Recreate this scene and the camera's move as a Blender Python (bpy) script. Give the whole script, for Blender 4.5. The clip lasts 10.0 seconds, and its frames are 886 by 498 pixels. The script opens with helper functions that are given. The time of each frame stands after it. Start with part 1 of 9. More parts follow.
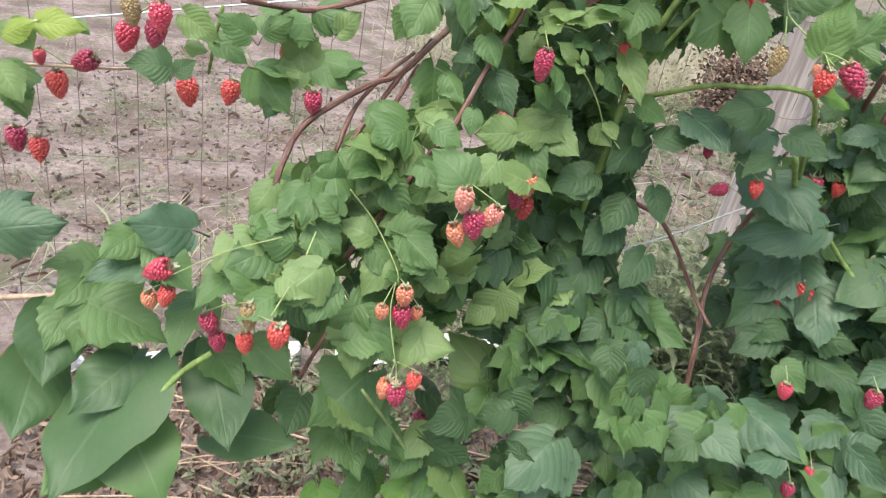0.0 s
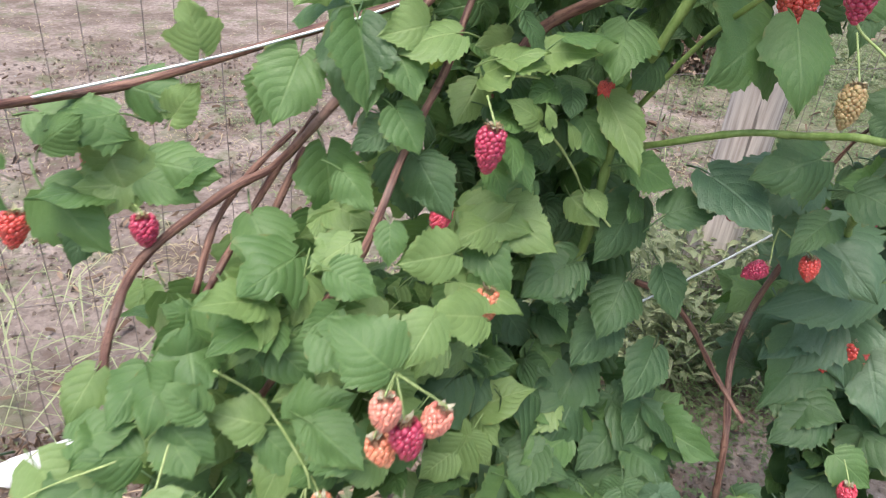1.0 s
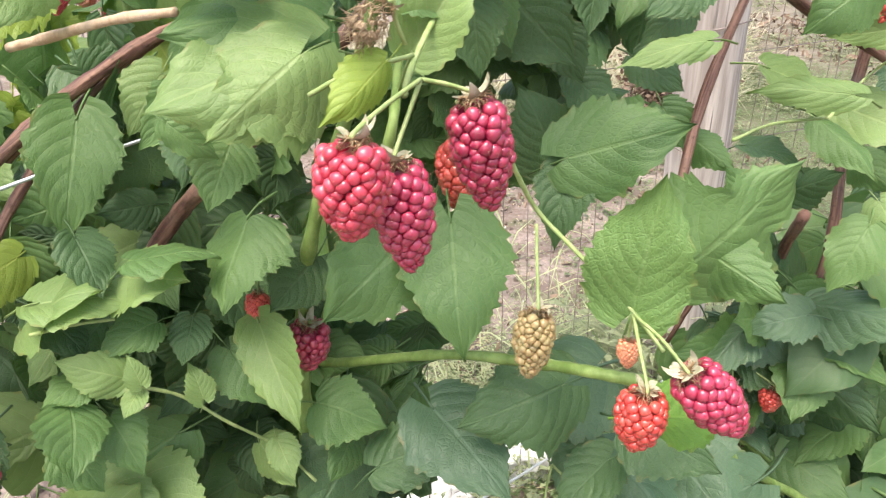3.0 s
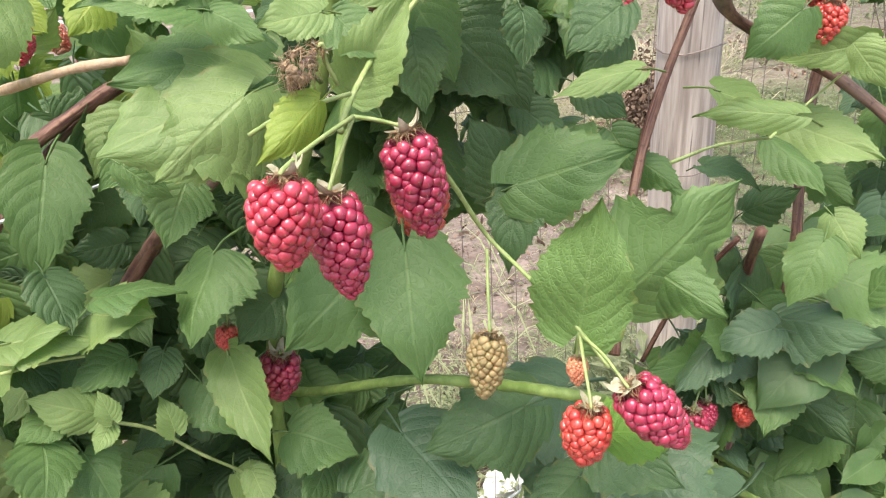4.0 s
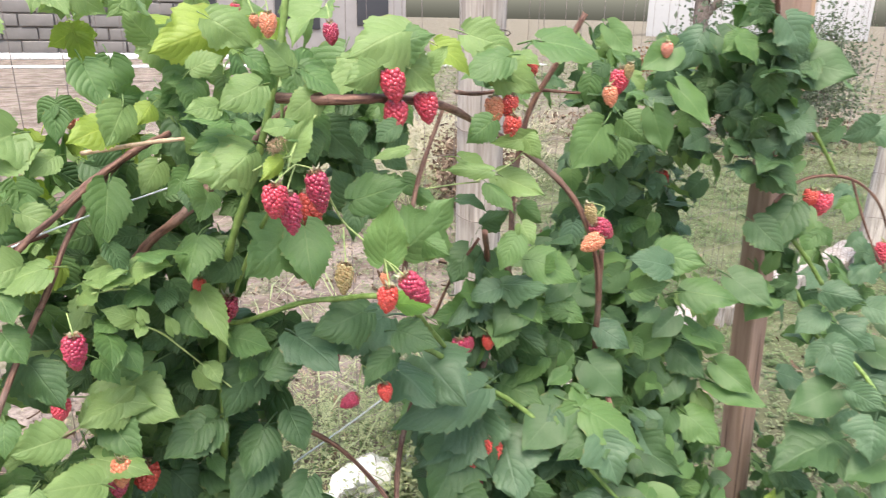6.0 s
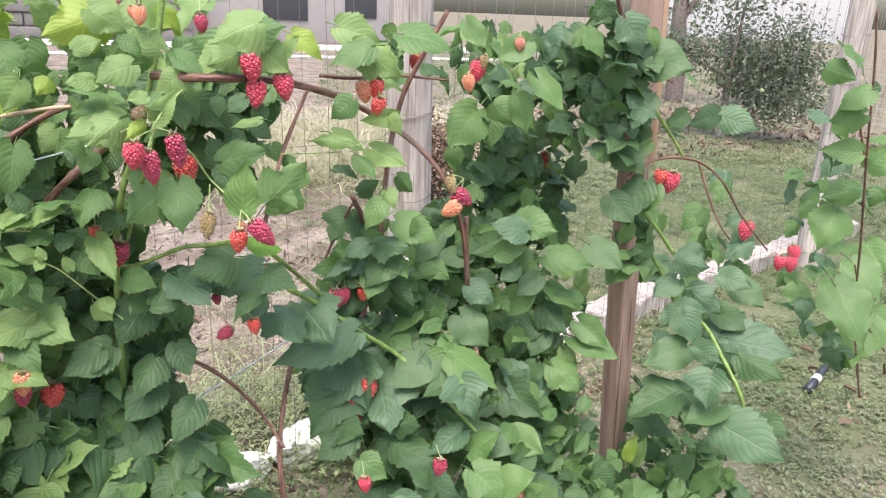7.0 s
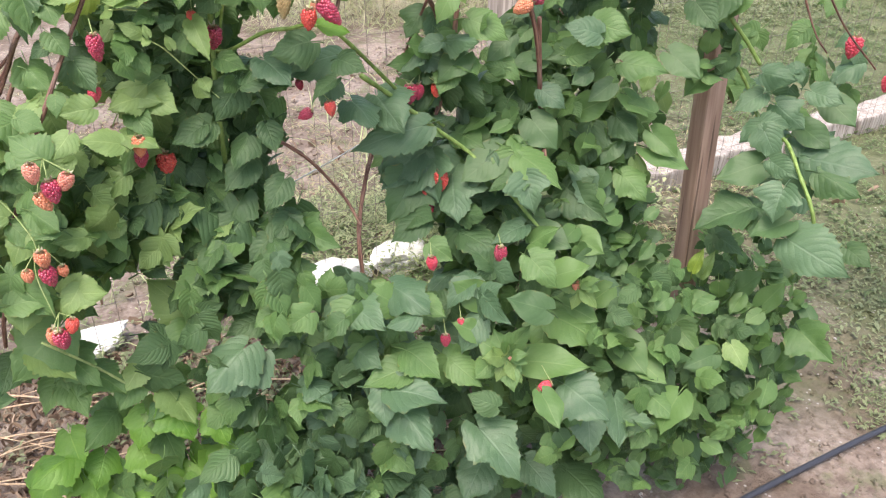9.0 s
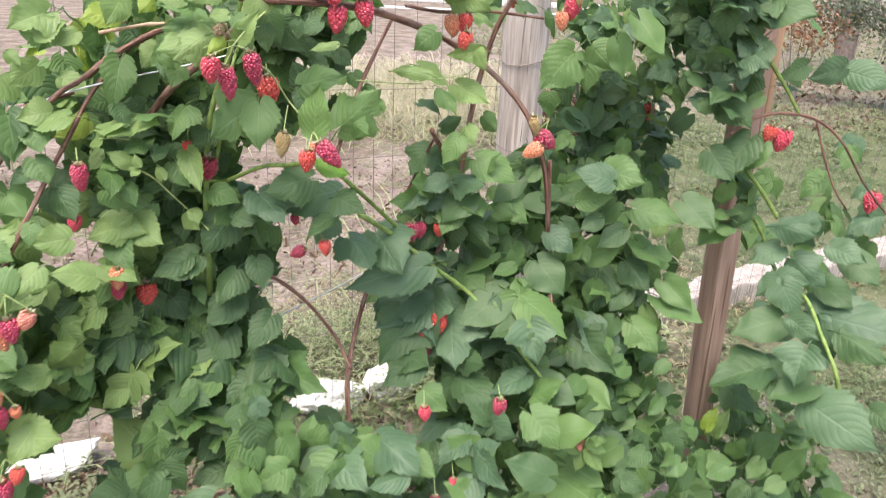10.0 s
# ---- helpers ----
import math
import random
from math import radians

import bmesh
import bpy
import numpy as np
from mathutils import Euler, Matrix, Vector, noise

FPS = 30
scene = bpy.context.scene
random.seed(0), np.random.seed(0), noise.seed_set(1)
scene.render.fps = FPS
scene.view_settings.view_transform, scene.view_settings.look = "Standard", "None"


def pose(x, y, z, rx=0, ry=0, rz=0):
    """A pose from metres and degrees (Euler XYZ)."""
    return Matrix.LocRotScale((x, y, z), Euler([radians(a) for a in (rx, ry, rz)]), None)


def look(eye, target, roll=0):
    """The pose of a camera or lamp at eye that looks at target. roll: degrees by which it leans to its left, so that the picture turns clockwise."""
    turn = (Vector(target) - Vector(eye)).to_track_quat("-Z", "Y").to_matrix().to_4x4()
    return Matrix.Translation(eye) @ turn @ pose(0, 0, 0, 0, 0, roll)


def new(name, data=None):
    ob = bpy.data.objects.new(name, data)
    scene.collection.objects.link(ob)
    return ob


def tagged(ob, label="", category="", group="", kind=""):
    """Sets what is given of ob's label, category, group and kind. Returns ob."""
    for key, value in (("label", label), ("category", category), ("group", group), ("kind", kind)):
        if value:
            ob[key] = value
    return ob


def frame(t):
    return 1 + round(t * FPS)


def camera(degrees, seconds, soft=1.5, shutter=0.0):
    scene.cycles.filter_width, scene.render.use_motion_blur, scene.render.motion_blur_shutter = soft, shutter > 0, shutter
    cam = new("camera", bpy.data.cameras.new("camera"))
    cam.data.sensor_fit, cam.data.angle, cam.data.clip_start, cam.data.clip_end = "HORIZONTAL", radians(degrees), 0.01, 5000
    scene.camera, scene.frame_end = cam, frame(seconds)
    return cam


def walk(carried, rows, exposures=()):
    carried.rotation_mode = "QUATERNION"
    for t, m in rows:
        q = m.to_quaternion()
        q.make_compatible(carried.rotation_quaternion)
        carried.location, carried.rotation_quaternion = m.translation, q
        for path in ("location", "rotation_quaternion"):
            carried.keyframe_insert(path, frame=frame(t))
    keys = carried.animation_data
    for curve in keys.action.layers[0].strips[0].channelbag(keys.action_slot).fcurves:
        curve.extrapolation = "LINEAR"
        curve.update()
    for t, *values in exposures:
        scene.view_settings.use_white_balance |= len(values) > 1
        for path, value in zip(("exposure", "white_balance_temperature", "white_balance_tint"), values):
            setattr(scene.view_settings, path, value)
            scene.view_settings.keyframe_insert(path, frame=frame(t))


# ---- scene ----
cam = camera(64.1, 10.0, soft=1.15, shutter=0.2)
PATH = [
    (0, (0.0172, -0.0455, 1.2034), (0.1210, 1.7367, 0.3017), 10.55),
    (0.3, (0.0013, 0.0647, 1.2147), (0.1401, 1.8233, 0.2723), 10.10),
    (0.5, (0.0008, 0.1317, 1.2198), (0.1645, 1.8628, 0.2317), 8.66),
    (0.8, (0.0208, 0.2131, 1.2363), (0.2257, 1.9288, 0.2293), 6.70),
    (1, (0.0514, 0.2691, 1.2360), (0.2592, 1.9764, 0.2152), 5.71),
    (1.5, (0.1439, 0.4187, 1.2015), (0.2693, 2.1444, 0.1982), 6.17),
    (1.7, (0.1733, 0.4378, 1.2026), (0.2759, 2.1709, 0.2095), 5.95),
    (2, (0.2196, 0.4550, 1.2214), (0.3291, 2.2093, 0.2673), 4.36),
    (2.3, (0.2480, 0.4690, 1.2335), (0.3940, 2.2199, 0.2779), 3.51),
    (2.5, (0.2678, 0.4663, 1.2357), (0.4087, 2.2270, 0.2976), 2.30),
    (3, (0.3080, 0.4535, 1.2631), (0.4497, 2.2552, 0.4065), -1.14),
    (4.3, (0.3310, 0.4407, 1.2667), (0.4806, 2.2758, 0.4856), -3.14),
    (4.5, (0.3346, 0.4396, 1.2673), (0.4803, 2.2707, 0.4761), -3.20),
    (5, (0.3327, 0.3868, 1.2854), (0.5548, 2.2166, 0.5091), -1.12),
    (5.3, (0.3167, 0.3086, 1.3191), (0.6768, 2.1495, 0.6254), 0.05),
    (5.5, (0.2960, 0.2437, 1.3360), (0.7431, 2.0861, 0.6989), 0.36),
    (6, (0.2480, 0.0748, 1.3383), (0.8654, 1.8715, 0.7135), 1.06),
    (6.2, (0.2494, 0.0301, 1.3459), (0.9259, 1.8021, 0.7114), 1.37),
    (7.3, (0.3934, -0.1722, 1.3456), (1.0149, 1.6178, 0.7056), 2.93),
    (7.5, (0.4063, -0.1958, 1.3358), (0.9812, 1.6094, 0.6948), 2.54),
    (7.8, (0.4164, -0.2202, 1.3327), (0.9260, 1.5971, 0.6714), 2.05),
    (8, (0.4126, -0.2227, 1.3191), (0.8715, 1.5808, 0.5863), 1.55),
    (8.2, (0.4065, -0.2240, 1.3054), (0.8164, 1.5401, 0.4569), 1.21),
    (8.5, (0.4025, -0.2296, 1.2983), (0.7905, 1.4832, 0.3413), 1.52),
    (8.7, (0.4066, -0.2340, 1.2947), (0.7757, 1.4632, 0.3031), 1.44),
    (9, (0.4138, -0.2513, 1.2970), (0.6960, 1.4439, 0.2738), 0.50),
    (9.3, (0.4081, -0.2533, 1.2992), (0.6914, 1.4445, 0.2807), 1.15),
    (9.5, (0.4072, -0.2522, 1.3054), (0.6981, 1.4992, 0.3844), 1.63),
    (9.8, (0.4194, -0.2153, 1.3109), (0.7064, 1.5899, 0.4994), 2.02),
    (10, (0.4320, -0.1572, 1.3200), (0.7217, 1.6694, 0.5586), 3.29),
]
walk(cam, [(t, look(eye, target, roll)) for t, eye, target, roll in PATH], [(0, 1.27, 6350, 10), (1.5, 1.31, 6400, 10), (2.5, 1.65, 6500, 10), (3.2, 1.72, 6950, 9), (4.5, 1.44, 6900, 9), (5.0, 1.47, 6900, 8), (6.0, 1.57, 6700, 7), (7.5, 1.53, 6500, 10), (9.0, 1.48, 6750, 10), (10, 1.54, 6750, 10)])

# ---- light: an overcast summer day ----
world = bpy.data.worlds.new("sky")
scene.world = world
world.use_nodes = True
wn = world.node_tree
sky = wn.nodes.new("ShaderNodeTexSky")
sky.sky_type = "NISHITA"
sky.sun_disc = False
sky.sun_elevation, sky.sun_rotation = radians(68), radians(212)
sky.air_density, sky.dust_density, sky.ozone_density = 1.2, 4.0, 0.6
wn.nodes["Background"].inputs["Strength"].default_value = 0.12
wn.links.new(sky.outputs["Color"], wn.nodes["Background"].inputs["Color"])
sun_data = bpy.data.lights.new("sun", "SUN")
sun_data.energy, sun_data.angle, sun_data.color = 1.5, radians(40), (1.0, 0.96, 0.9)
sun = new("sun", sun_data)
sun.matrix_world = look((-5, -8, 23), (0, 0, 0))


# ---- materials ----
class Graph:
    """A node material with short helpers."""

    def __init__(self, name, rough=0.6, spec=0.4):
        self.mat = bpy.data.materials.new(name)
        self.mat.use_nodes = True
        self.t = self.mat.node_tree
        self.bsdf = self.t.nodes["Principled BSDF"]
        self.out = self.t.nodes["Material Output"]
        self.bsdf.inputs["Roughness"].default_value = rough
        self.bsdf.inputs["Specular IOR Level"].default_value = spec

    def put(self, value, socket):
        if isinstance(value, bpy.types.NodeSocket):
            self.t.links.new(value, socket)
        elif isinstance(value, tuple) and len(value) == 3 and socket.type == "RGBA":
            socket.default_value = (*value, 1)
        else:
            socket.default_value = value

    def math(self, op, a, b=0.0, clamp=False):
        n = self.t.nodes.new("ShaderNodeMath")
        n.operation, n.use_clamp = op, clamp
        self.put(a, n.inputs[0])
        self.put(b, n.inputs[1])
        return n.outputs[0]

    def step(self, value, low, high, to_low=0.0, to_high=1.0):
        n = self.t.nodes.new("ShaderNodeMapRange")
        n.interpolation_type = "SMOOTHSTEP"
        for i, v in enumerate((value, low, high, to_low, to_high)):
            self.put(v, n.inputs[i])
        return n.outputs[0]

    def mix(self, fac, a, b, blend="MIX"):
        n = self.t.nodes.new("ShaderNodeMix")
        n.data_type, n.blend_type = "RGBA", blend
        self.put(fac, n.inputs[0])
        self.put(a, n.inputs[6])
        self.put(b, n.inputs[7])
        return n.outputs[2]

    def place(self):
        return self.t.nodes.new("ShaderNodeTexCoord").outputs["Object"]

    def ground_place(self):
        return self.t.nodes.new("ShaderNodeNewGeometry").outputs["Position"]

    def scaled(self, vector, x, y, z):
        n = self.t.nodes.new("ShaderNodeMapping")
        n.inputs["Scale"].default_value = (x, y, z)
        self.put(vector, n.inputs["Vector"])
        return n.outputs[0]

    def noise(self, vector, scale, detail=4.0, rough=0.55):
        n = self.t.nodes.new("ShaderNodeTexNoise")
        self.put(vector, n.inputs["Vector"])
        n.inputs["Scale"].default_value, n.inputs["Detail"].default_value = scale, detail
        n.inputs["Roughness"].default_value = rough
        return n.outputs["Fac"]

    def cells(self, vector, scale, out="Distance", feature="F1"):
        n = self.t.nodes.new("ShaderNodeTexVoronoi")
        n.feature = feature
        self.put(vector, n.inputs["Vector"])
        n.inputs["Scale"].default_value = scale
        return n.outputs[out]

    def bump(self, height, strength=0.5, distance=0.01):
        n = self.t.nodes.new("ShaderNodeBump")
        n.inputs["Strength"].default_value, n.inputs["Distance"].default_value = strength, distance
        self.put(height, n.inputs["Height"])
        self.t.links.new(n.outputs[0], self.bsdf.inputs["Normal"])
        return n.outputs[0]

    def color(self, value):
        self.put(value, self.bsdf.inputs["Base Color"])


def leaf_material(name, dark, light, per_island=False, through_light=0.30, rough=0.48, relief=0.42, veined=0.26, quilt=1.0):
    """A leaf blade: sunken, forward-curving side veins, quilted flesh between them, a paler midrib and a few blemishes."""
    g = Graph(name, rough, 0.42)
    uv = g.t.nodes.new("ShaderNodeUVMap").outputs[0]
    sep = g.t.nodes.new("ShaderNodeSeparateXYZ")
    g.put(uv, sep.inputs[0])
    if per_island:
        rnd = g.t.nodes.new("ShaderNodeNewGeometry").outputs["Random Per Island"]
    else:
        rnd = g.t.nodes.new("ShaderNodeObjectInfo").outputs["Random"]
    across = g.math("MULTIPLY", g.math("SUBTRACT", sep.outputs[0], 0.5), 2.0)
    side = g.math("ABSOLUTE", across)
    bow = g.math("ADD", g.math("MULTIPLY", side, 0.30), g.math("MULTIPLY", g.math("MULTIPLY", side, side), 0.14))
    wobble = g.math("MULTIPLY", g.math("SUBTRACT", g.noise(g.scaled(uv, 1, 1, 1), 3.0, 1.5), 0.5), 0.035)
    along = g.math("ADD", g.math("SUBTRACT", sep.outputs[1], bow), g.math("ADD", wobble, g.math("MULTIPLY", across, 0.03)))
    pairs = g.math("ADD", 5.6, g.math("MULTIPLY", rnd, 1.8))
    wave = g.math("ABSOLUTE", g.math("SUBTRACT", g.math("FRACT", g.math("MULTIPLY", along, pairs)), 0.5))
    lateral = g.math("MULTIPLY", g.step(wave, 0.455, 0.50), g.step(side, 0.75, 1.0, 1.0, 0.3))
    rib = g.step(side, 0.015, 0.06, 1.0, 0.0)
    net = g.cells(g.scaled(uv, 13 + 3 * quilt, 16 + 4 * quilt, 1), 1.0, "Distance", "DISTANCE_TO_EDGE")
    fine = g.noise(uv, 22.0, 5.0)
    broad = g.noise(uv, 2.2, 3.0)
    tone = g.mix(rnd, dark, light)
    shade = g.mix(g.step(broad, 0.3, 0.7), g.mix(0.12, tone, dark), g.mix(0.5, tone, light))
    shade = g.mix(g.math("MULTIPLY", g.step(fine, 0.4, 0.8), 0.3), shade, g.mix(0.6, shade, dark))
    pale = g.mix(0.6, shade, (light[0] * 1.7, light[1] * 1.45, light[2] * 1.8))
    col = g.mix(g.math("MULTIPLY", g.step(net, 0.0, 0.10, 1.0, 0.0), 0.09 * quilt), shade, pale)
    col = g.mix(g.math("MAXIMUM", g.math("MULTIPLY", lateral, veined), g.math("MULTIPLY", rib, 0.6)), col, pale)
    rim = g.math("MULTIPLY", g.step(g.math("ADD", side, g.math("MULTIPLY", g.noise(uv, 9.0, 3.0), 0.5)), 1.22, 1.32), 0.5)
    col = g.mix(rim, col, (0.22, 0.17, 0.05))
    spots = g.step(g.noise(uv, 7.0, 3.0), 0.72, 0.75)
    col = g.mix(g.math("MULTIPLY", spots, 0.6), col, (0.13, 0.09, 0.03))
    g.color(col)
    swell = g.math("SUBTRACT", g.math("MULTIPLY", g.step(wave, 0.5, 0.1), 0.35), g.math("MULTIPLY", lateral, 0.22))
    puff = g.math("ADD", g.math("MULTIPLY", g.step(net, 0.0, 0.22), 0.07 * quilt), g.math("SUBTRACT", swell, g.math("MULTIPLY", rib, 0.5)))
    normal = g.bump(g.math("ADD", puff, g.math("MULTIPLY", fine, 0.12)), relief, 0.0024)
    g.put(g.step(fine, 0.2, 0.8, rough - 0.08, rough + 0.12), g.bsdf.inputs["Roughness"])
    soft = g.t.nodes.new("ShaderNodeBsdfTranslucent")
    g.put(g.mix(0.5, col, (light[0] * 1.3, light[1] * 1.5, light[2] * 0.7)), soft.inputs["Color"])
    g.t.links.new(normal, soft.inputs["Normal"])
    blend = g.t.nodes.new("ShaderNodeMixShader")
    blend.inputs[0].default_value = through_light
    g.t.links.new(g.bsdf.outputs[0], blend.inputs[1])
    g.t.links.new(soft.outputs[0], blend.inputs[2])
    g.t.links.new(blend.outputs[0], g.out.inputs["Surface"])
    return g.mat


# dark and blue also carry shade painted into low and inner foliage
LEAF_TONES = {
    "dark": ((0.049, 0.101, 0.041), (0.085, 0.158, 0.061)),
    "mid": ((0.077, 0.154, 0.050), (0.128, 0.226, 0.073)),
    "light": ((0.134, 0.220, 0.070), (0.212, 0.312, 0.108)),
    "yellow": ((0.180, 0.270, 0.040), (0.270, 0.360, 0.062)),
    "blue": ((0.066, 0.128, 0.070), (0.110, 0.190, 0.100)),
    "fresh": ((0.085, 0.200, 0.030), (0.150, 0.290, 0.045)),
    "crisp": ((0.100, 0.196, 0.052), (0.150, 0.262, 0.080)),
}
RELIEF = {"dark": 0.46, "blue": 0.42, "mid": 0.36, "light": 0.30, "yellow": 0.28, "fresh": 0.34, "crisp": 0.42}
VEINED = {"dark": 0.36, "blue": 0.36, "mid": 0.34, "light": 0.46, "yellow": 0.45, "fresh": 0.35, "crisp": 0.55}
LEAF = {k: leaf_material("leaf_" + k, *v, relief=RELIEF[k], veined=VEINED[k], rough=0.40 if k == "blue" else 0.46, quilt=3.0 if k == "crisp" else 1.9) for k, v in LEAF_TONES.items()}
LEAF_SMOOTH = {k: leaf_material("leaf_smooth_" + k, *v, relief=RELIEF[k] * 0.4, veined=VEINED[k] * 0.5) for k, v in LEAF_TONES.items()}
LEAF_MASS = {k: leaf_material("leaf_mass_" + k, *v, per_island=True, relief=RELIEF[k] * 1.35, veined=VEINED[k] + 0.05) for k, v in LEAF_TONES.items()}
LEAF_MASS.update({k + "_smooth": leaf_material("leaf_mass_smooth_" + k, *v, per_island=True, relief=RELIEF[k] * 0.45, veined=VEINED[k] * 0.5) for k, v in LEAF_TONES.items()})


def bark_material(name, a, b, stretch=60.0, rough=0.65, relief=0.4):
    g = Graph(name, rough, 0.3)
    p = g.place()
    grain = g.noise(g.scaled(p, stretch, stretch, stretch * 0.5), 3.0, 6.0, 0.65)
    patch = g.noise(p, 34.0, 4.0)
    col = g.mix(g.step(grain, 0.3, 0.7), a, b)
    col = g.mix(g.math("MULTIPLY", g.step(patch, 0.45, 0.7), 0.5), col, (a[0] * 0.5, a[1] * 0.5, a[2] * 0.5))
    g.color(col)
    g.bump(g.math("ADD", grain, patch), relief * 1.6, 0.002)
    return g.mat


def cane_material(name, a, b, skin):
    """Bark that peels in long strips along the cane."""
    g = Graph(name, 0.6, 0.35)
    uv = g.t.nodes.new("ShaderNodeUVMap").outputs[0]
    strip = g.noise(g.scaled(uv, 7, 22, 1), 1.0, 5.0, 0.6)
    fleck = g.noise(g.place(), 260.0, 3.0)
    joint = g.noise(g.place(), 16.0, 2.0)
    col = g.mix(g.step(strip, 0.36, 0.64), a, b)
    col = g.mix(g.math("MULTIPLY", g.step(joint, 0.5, 0.68), 0.6), col, skin)
    col = g.mix(g.math("MULTIPLY", g.step(fleck, 0.55, 0.7), 0.5), col, (a[0] * 0.4, a[1] * 0.4, a[2] * 0.4))
    g.color(col)
    g.bump(g.math("ADD", strip, g.math("MULTIPLY", fleck, 0.4)), 0.6, 0.002)
    return g.mat


CANE_BROWN = cane_material("cane_bark", (0.085, 0.036, 0.030), (0.27, 0.150, 0.110), (0.20, 0.15, 0.13))
CANE_GREEN = bark_material("cane_green", (0.13, 0.21, 0.05), (0.25, 0.35, 0.11), 40.0, 0.5, 0.15)
CANE_PALE = bark_material("cane_pale", (0.38, 0.26, 0.17), (0.55, 0.42, 0.30))
STALK = bark_material("stalk_green", (0.24, 0.33, 0.11), (0.38, 0.45, 0.20), 80.0, 0.5, 0.1)
SEPAL = bark_material("sepal", (0.27, 0.26, 0.16), (0.47, 0.43, 0.33), 120.0, 0.8, 0.3)
DRY = bark_material("dry_husk", (0.30, 0.18, 0.09), (0.56, 0.40, 0.24), 200.0, 0.85, 0.6)
HUSK = bark_material("withered_husk", (0.44, 0.30, 0.18), (0.70, 0.55, 0.38), 160.0, 0.9, 0.6)


def berry_material(name, deep, bright, rough=0.32):
    g = Graph(name, rough, 0.6)
    rnd = g.t.nodes.new("ShaderNodeNewGeometry").outputs["Random Per Island"]
    own = g.t.nodes.new("ShaderNodeObjectInfo").outputs["Random"]
    p = g.place()
    col = g.mix(g.math("ADD", g.math("MULTIPLY", rnd, 0.6), g.math("MULTIPLY", own, 0.4)), deep, bright)
    col = g.mix(g.math("MULTIPLY", g.step(g.noise(p, 260.0, 2.0), 0.45, 0.75), 0.18), col, (bright[0], bright[1] * 1.6 + 0.02, bright[2] * 1.5 + 0.02))
    g.color(col)
    g.bsdf.inputs["Subsurface Weight"].default_value = 0.16
    g.bsdf.inputs["Subsurface Radius"].default_value = (0.004, 0.0012, 0.001)
    g.bsdf.inputs["Subsurface Scale"].default_value = 0.6
    g.bsdf.inputs["Coat Weight"].default_value = 0.55
    g.bsdf.inputs["Coat Roughness"].default_value = 0.09
    g.bump(g.noise(p, 420.0, 3.0), 0.2, 0.0006)
    return g.mat


BERRY = {
    "ripe": berry_material("berry_ripe", (0.24, 0.010, 0.040), (0.48, 0.042, 0.102)),
    "red": berry_material("berry_red", (0.42, 0.024, 0.054), (0.63, 0.068, 0.112)),
    "scarlet": berry_material("berry_scarlet", (0.48, 0.038, 0.036), (0.64, 0.095, 0.070)),
    "orange": berry_material("berry_orange", (0.56, 0.16, 0.085), (0.66, 0.27, 0.15)),
    "pink": berry_material("berry_pink", (0.56, 0.17, 0.13), (0.68, 0.29, 0.21)),
    "husk": berry_material("berry_husk", (0.13, 0.075, 0.04), (0.34, 0.23, 0.13), 0.9),
    "green": berry_material("berry_green", (0.25, 0.175, 0.065), (0.37, 0.275, 0.125), 0.6),
}


def wood_material(name, a, b, rough=0.8):
    g = Graph(name, rough, 0.25)
    p = g.place()
    grain = g.noise(g.scaled(p, 55, 55, 3.0), 1.6, 6.0)
    coarse = g.noise(g.scaled(p, 12, 12, 1.5), 1.2, 3.0)
    crack = g.step(g.noise(g.scaled(p, 90, 90, 2.2), 1.0, 2.0), 0.62, 0.70)
    col = g.mix(g.step(grain, 0.3, 0.7), a, b)
    col = g.mix(g.math("MULTIPLY", g.step(coarse, 0.4, 0.75), 0.45), col, (a[0] * 0.6, a[1] * 0.58, a[2] * 0.55))
    col = g.mix(g.math("MULTIPLY", crack, 0.7), col, (a[0] * 0.25, a[1] * 0.25, a[2] * 0.25))
    g.color(col)
    g.bump(g.math("SUBTRACT", grain, crack), 0.5, 0.004)
    return g.mat


POST_WOOD = wood_material("post_wood", (0.30, 0.195, 0.155), (0.45, 0.315, 0.255))
POST_PALE = wood_material("post_pale", (0.46, 0.29, 0.19), (0.60, 0.42, 0.29))
GREY_WOOD = wood_material("grey_wood", (0.31, 0.262, 0.24), (0.58, 0.52, 0.485))


def plain(name, colour, rough=0.6, metal=0.0, spread=0.2, scale=30.0, relief=0.1):
    g = Graph(name, rough, 0.4)
    n = g.noise(g.place(), scale, 5.0)
    lo = tuple(c * (1 - spread) for c in colour)
    hi = tuple(min(0.9, c * (1 + spread)) for c in colour)
    g.color(g.mix(n, lo, hi))
    g.bsdf.inputs["Metallic"].default_value = metal
    g.bump(n, relief, 0.003)
    return g.mat


WIRE = plain("wire_rusty", (0.24, 0.20, 0.19), 0.6, 0.6)
WIRE_BRIGHT = plain("wire_galvanised", (0.62, 0.66, 0.70), 0.35, 0.7)
TWINE = plain("twine", (0.80, 0.84, 0.86), 0.8)
HOSE = plain("hose_rubber", (0.035, 0.037, 0.05), 0.4, 0.0, 0.3, 60.0)
def limewash():
    """Old limewash: bright, scuffed through to grey stone, muddy in patches."""
    g = Graph("whitewash", 0.9, 0.2)
    p = g.place()
    col = g.mix(g.step(g.noise(p, 22.0, 6.0, 0.65), 0.35, 0.6), (0.66, 0.64, 0.64), (0.84, 0.83, 0.84))
    col = g.mix(g.math("MULTIPLY", g.step(g.noise(p, 9.0, 5.0, 0.6), 0.60, 0.70), 0.7), col, (0.26, 0.22, 0.19))
    g.color(col)
    g.bump(g.noise(p, 60.0, 5.0, 0.7), 0.7, 0.006)
    return g.mat


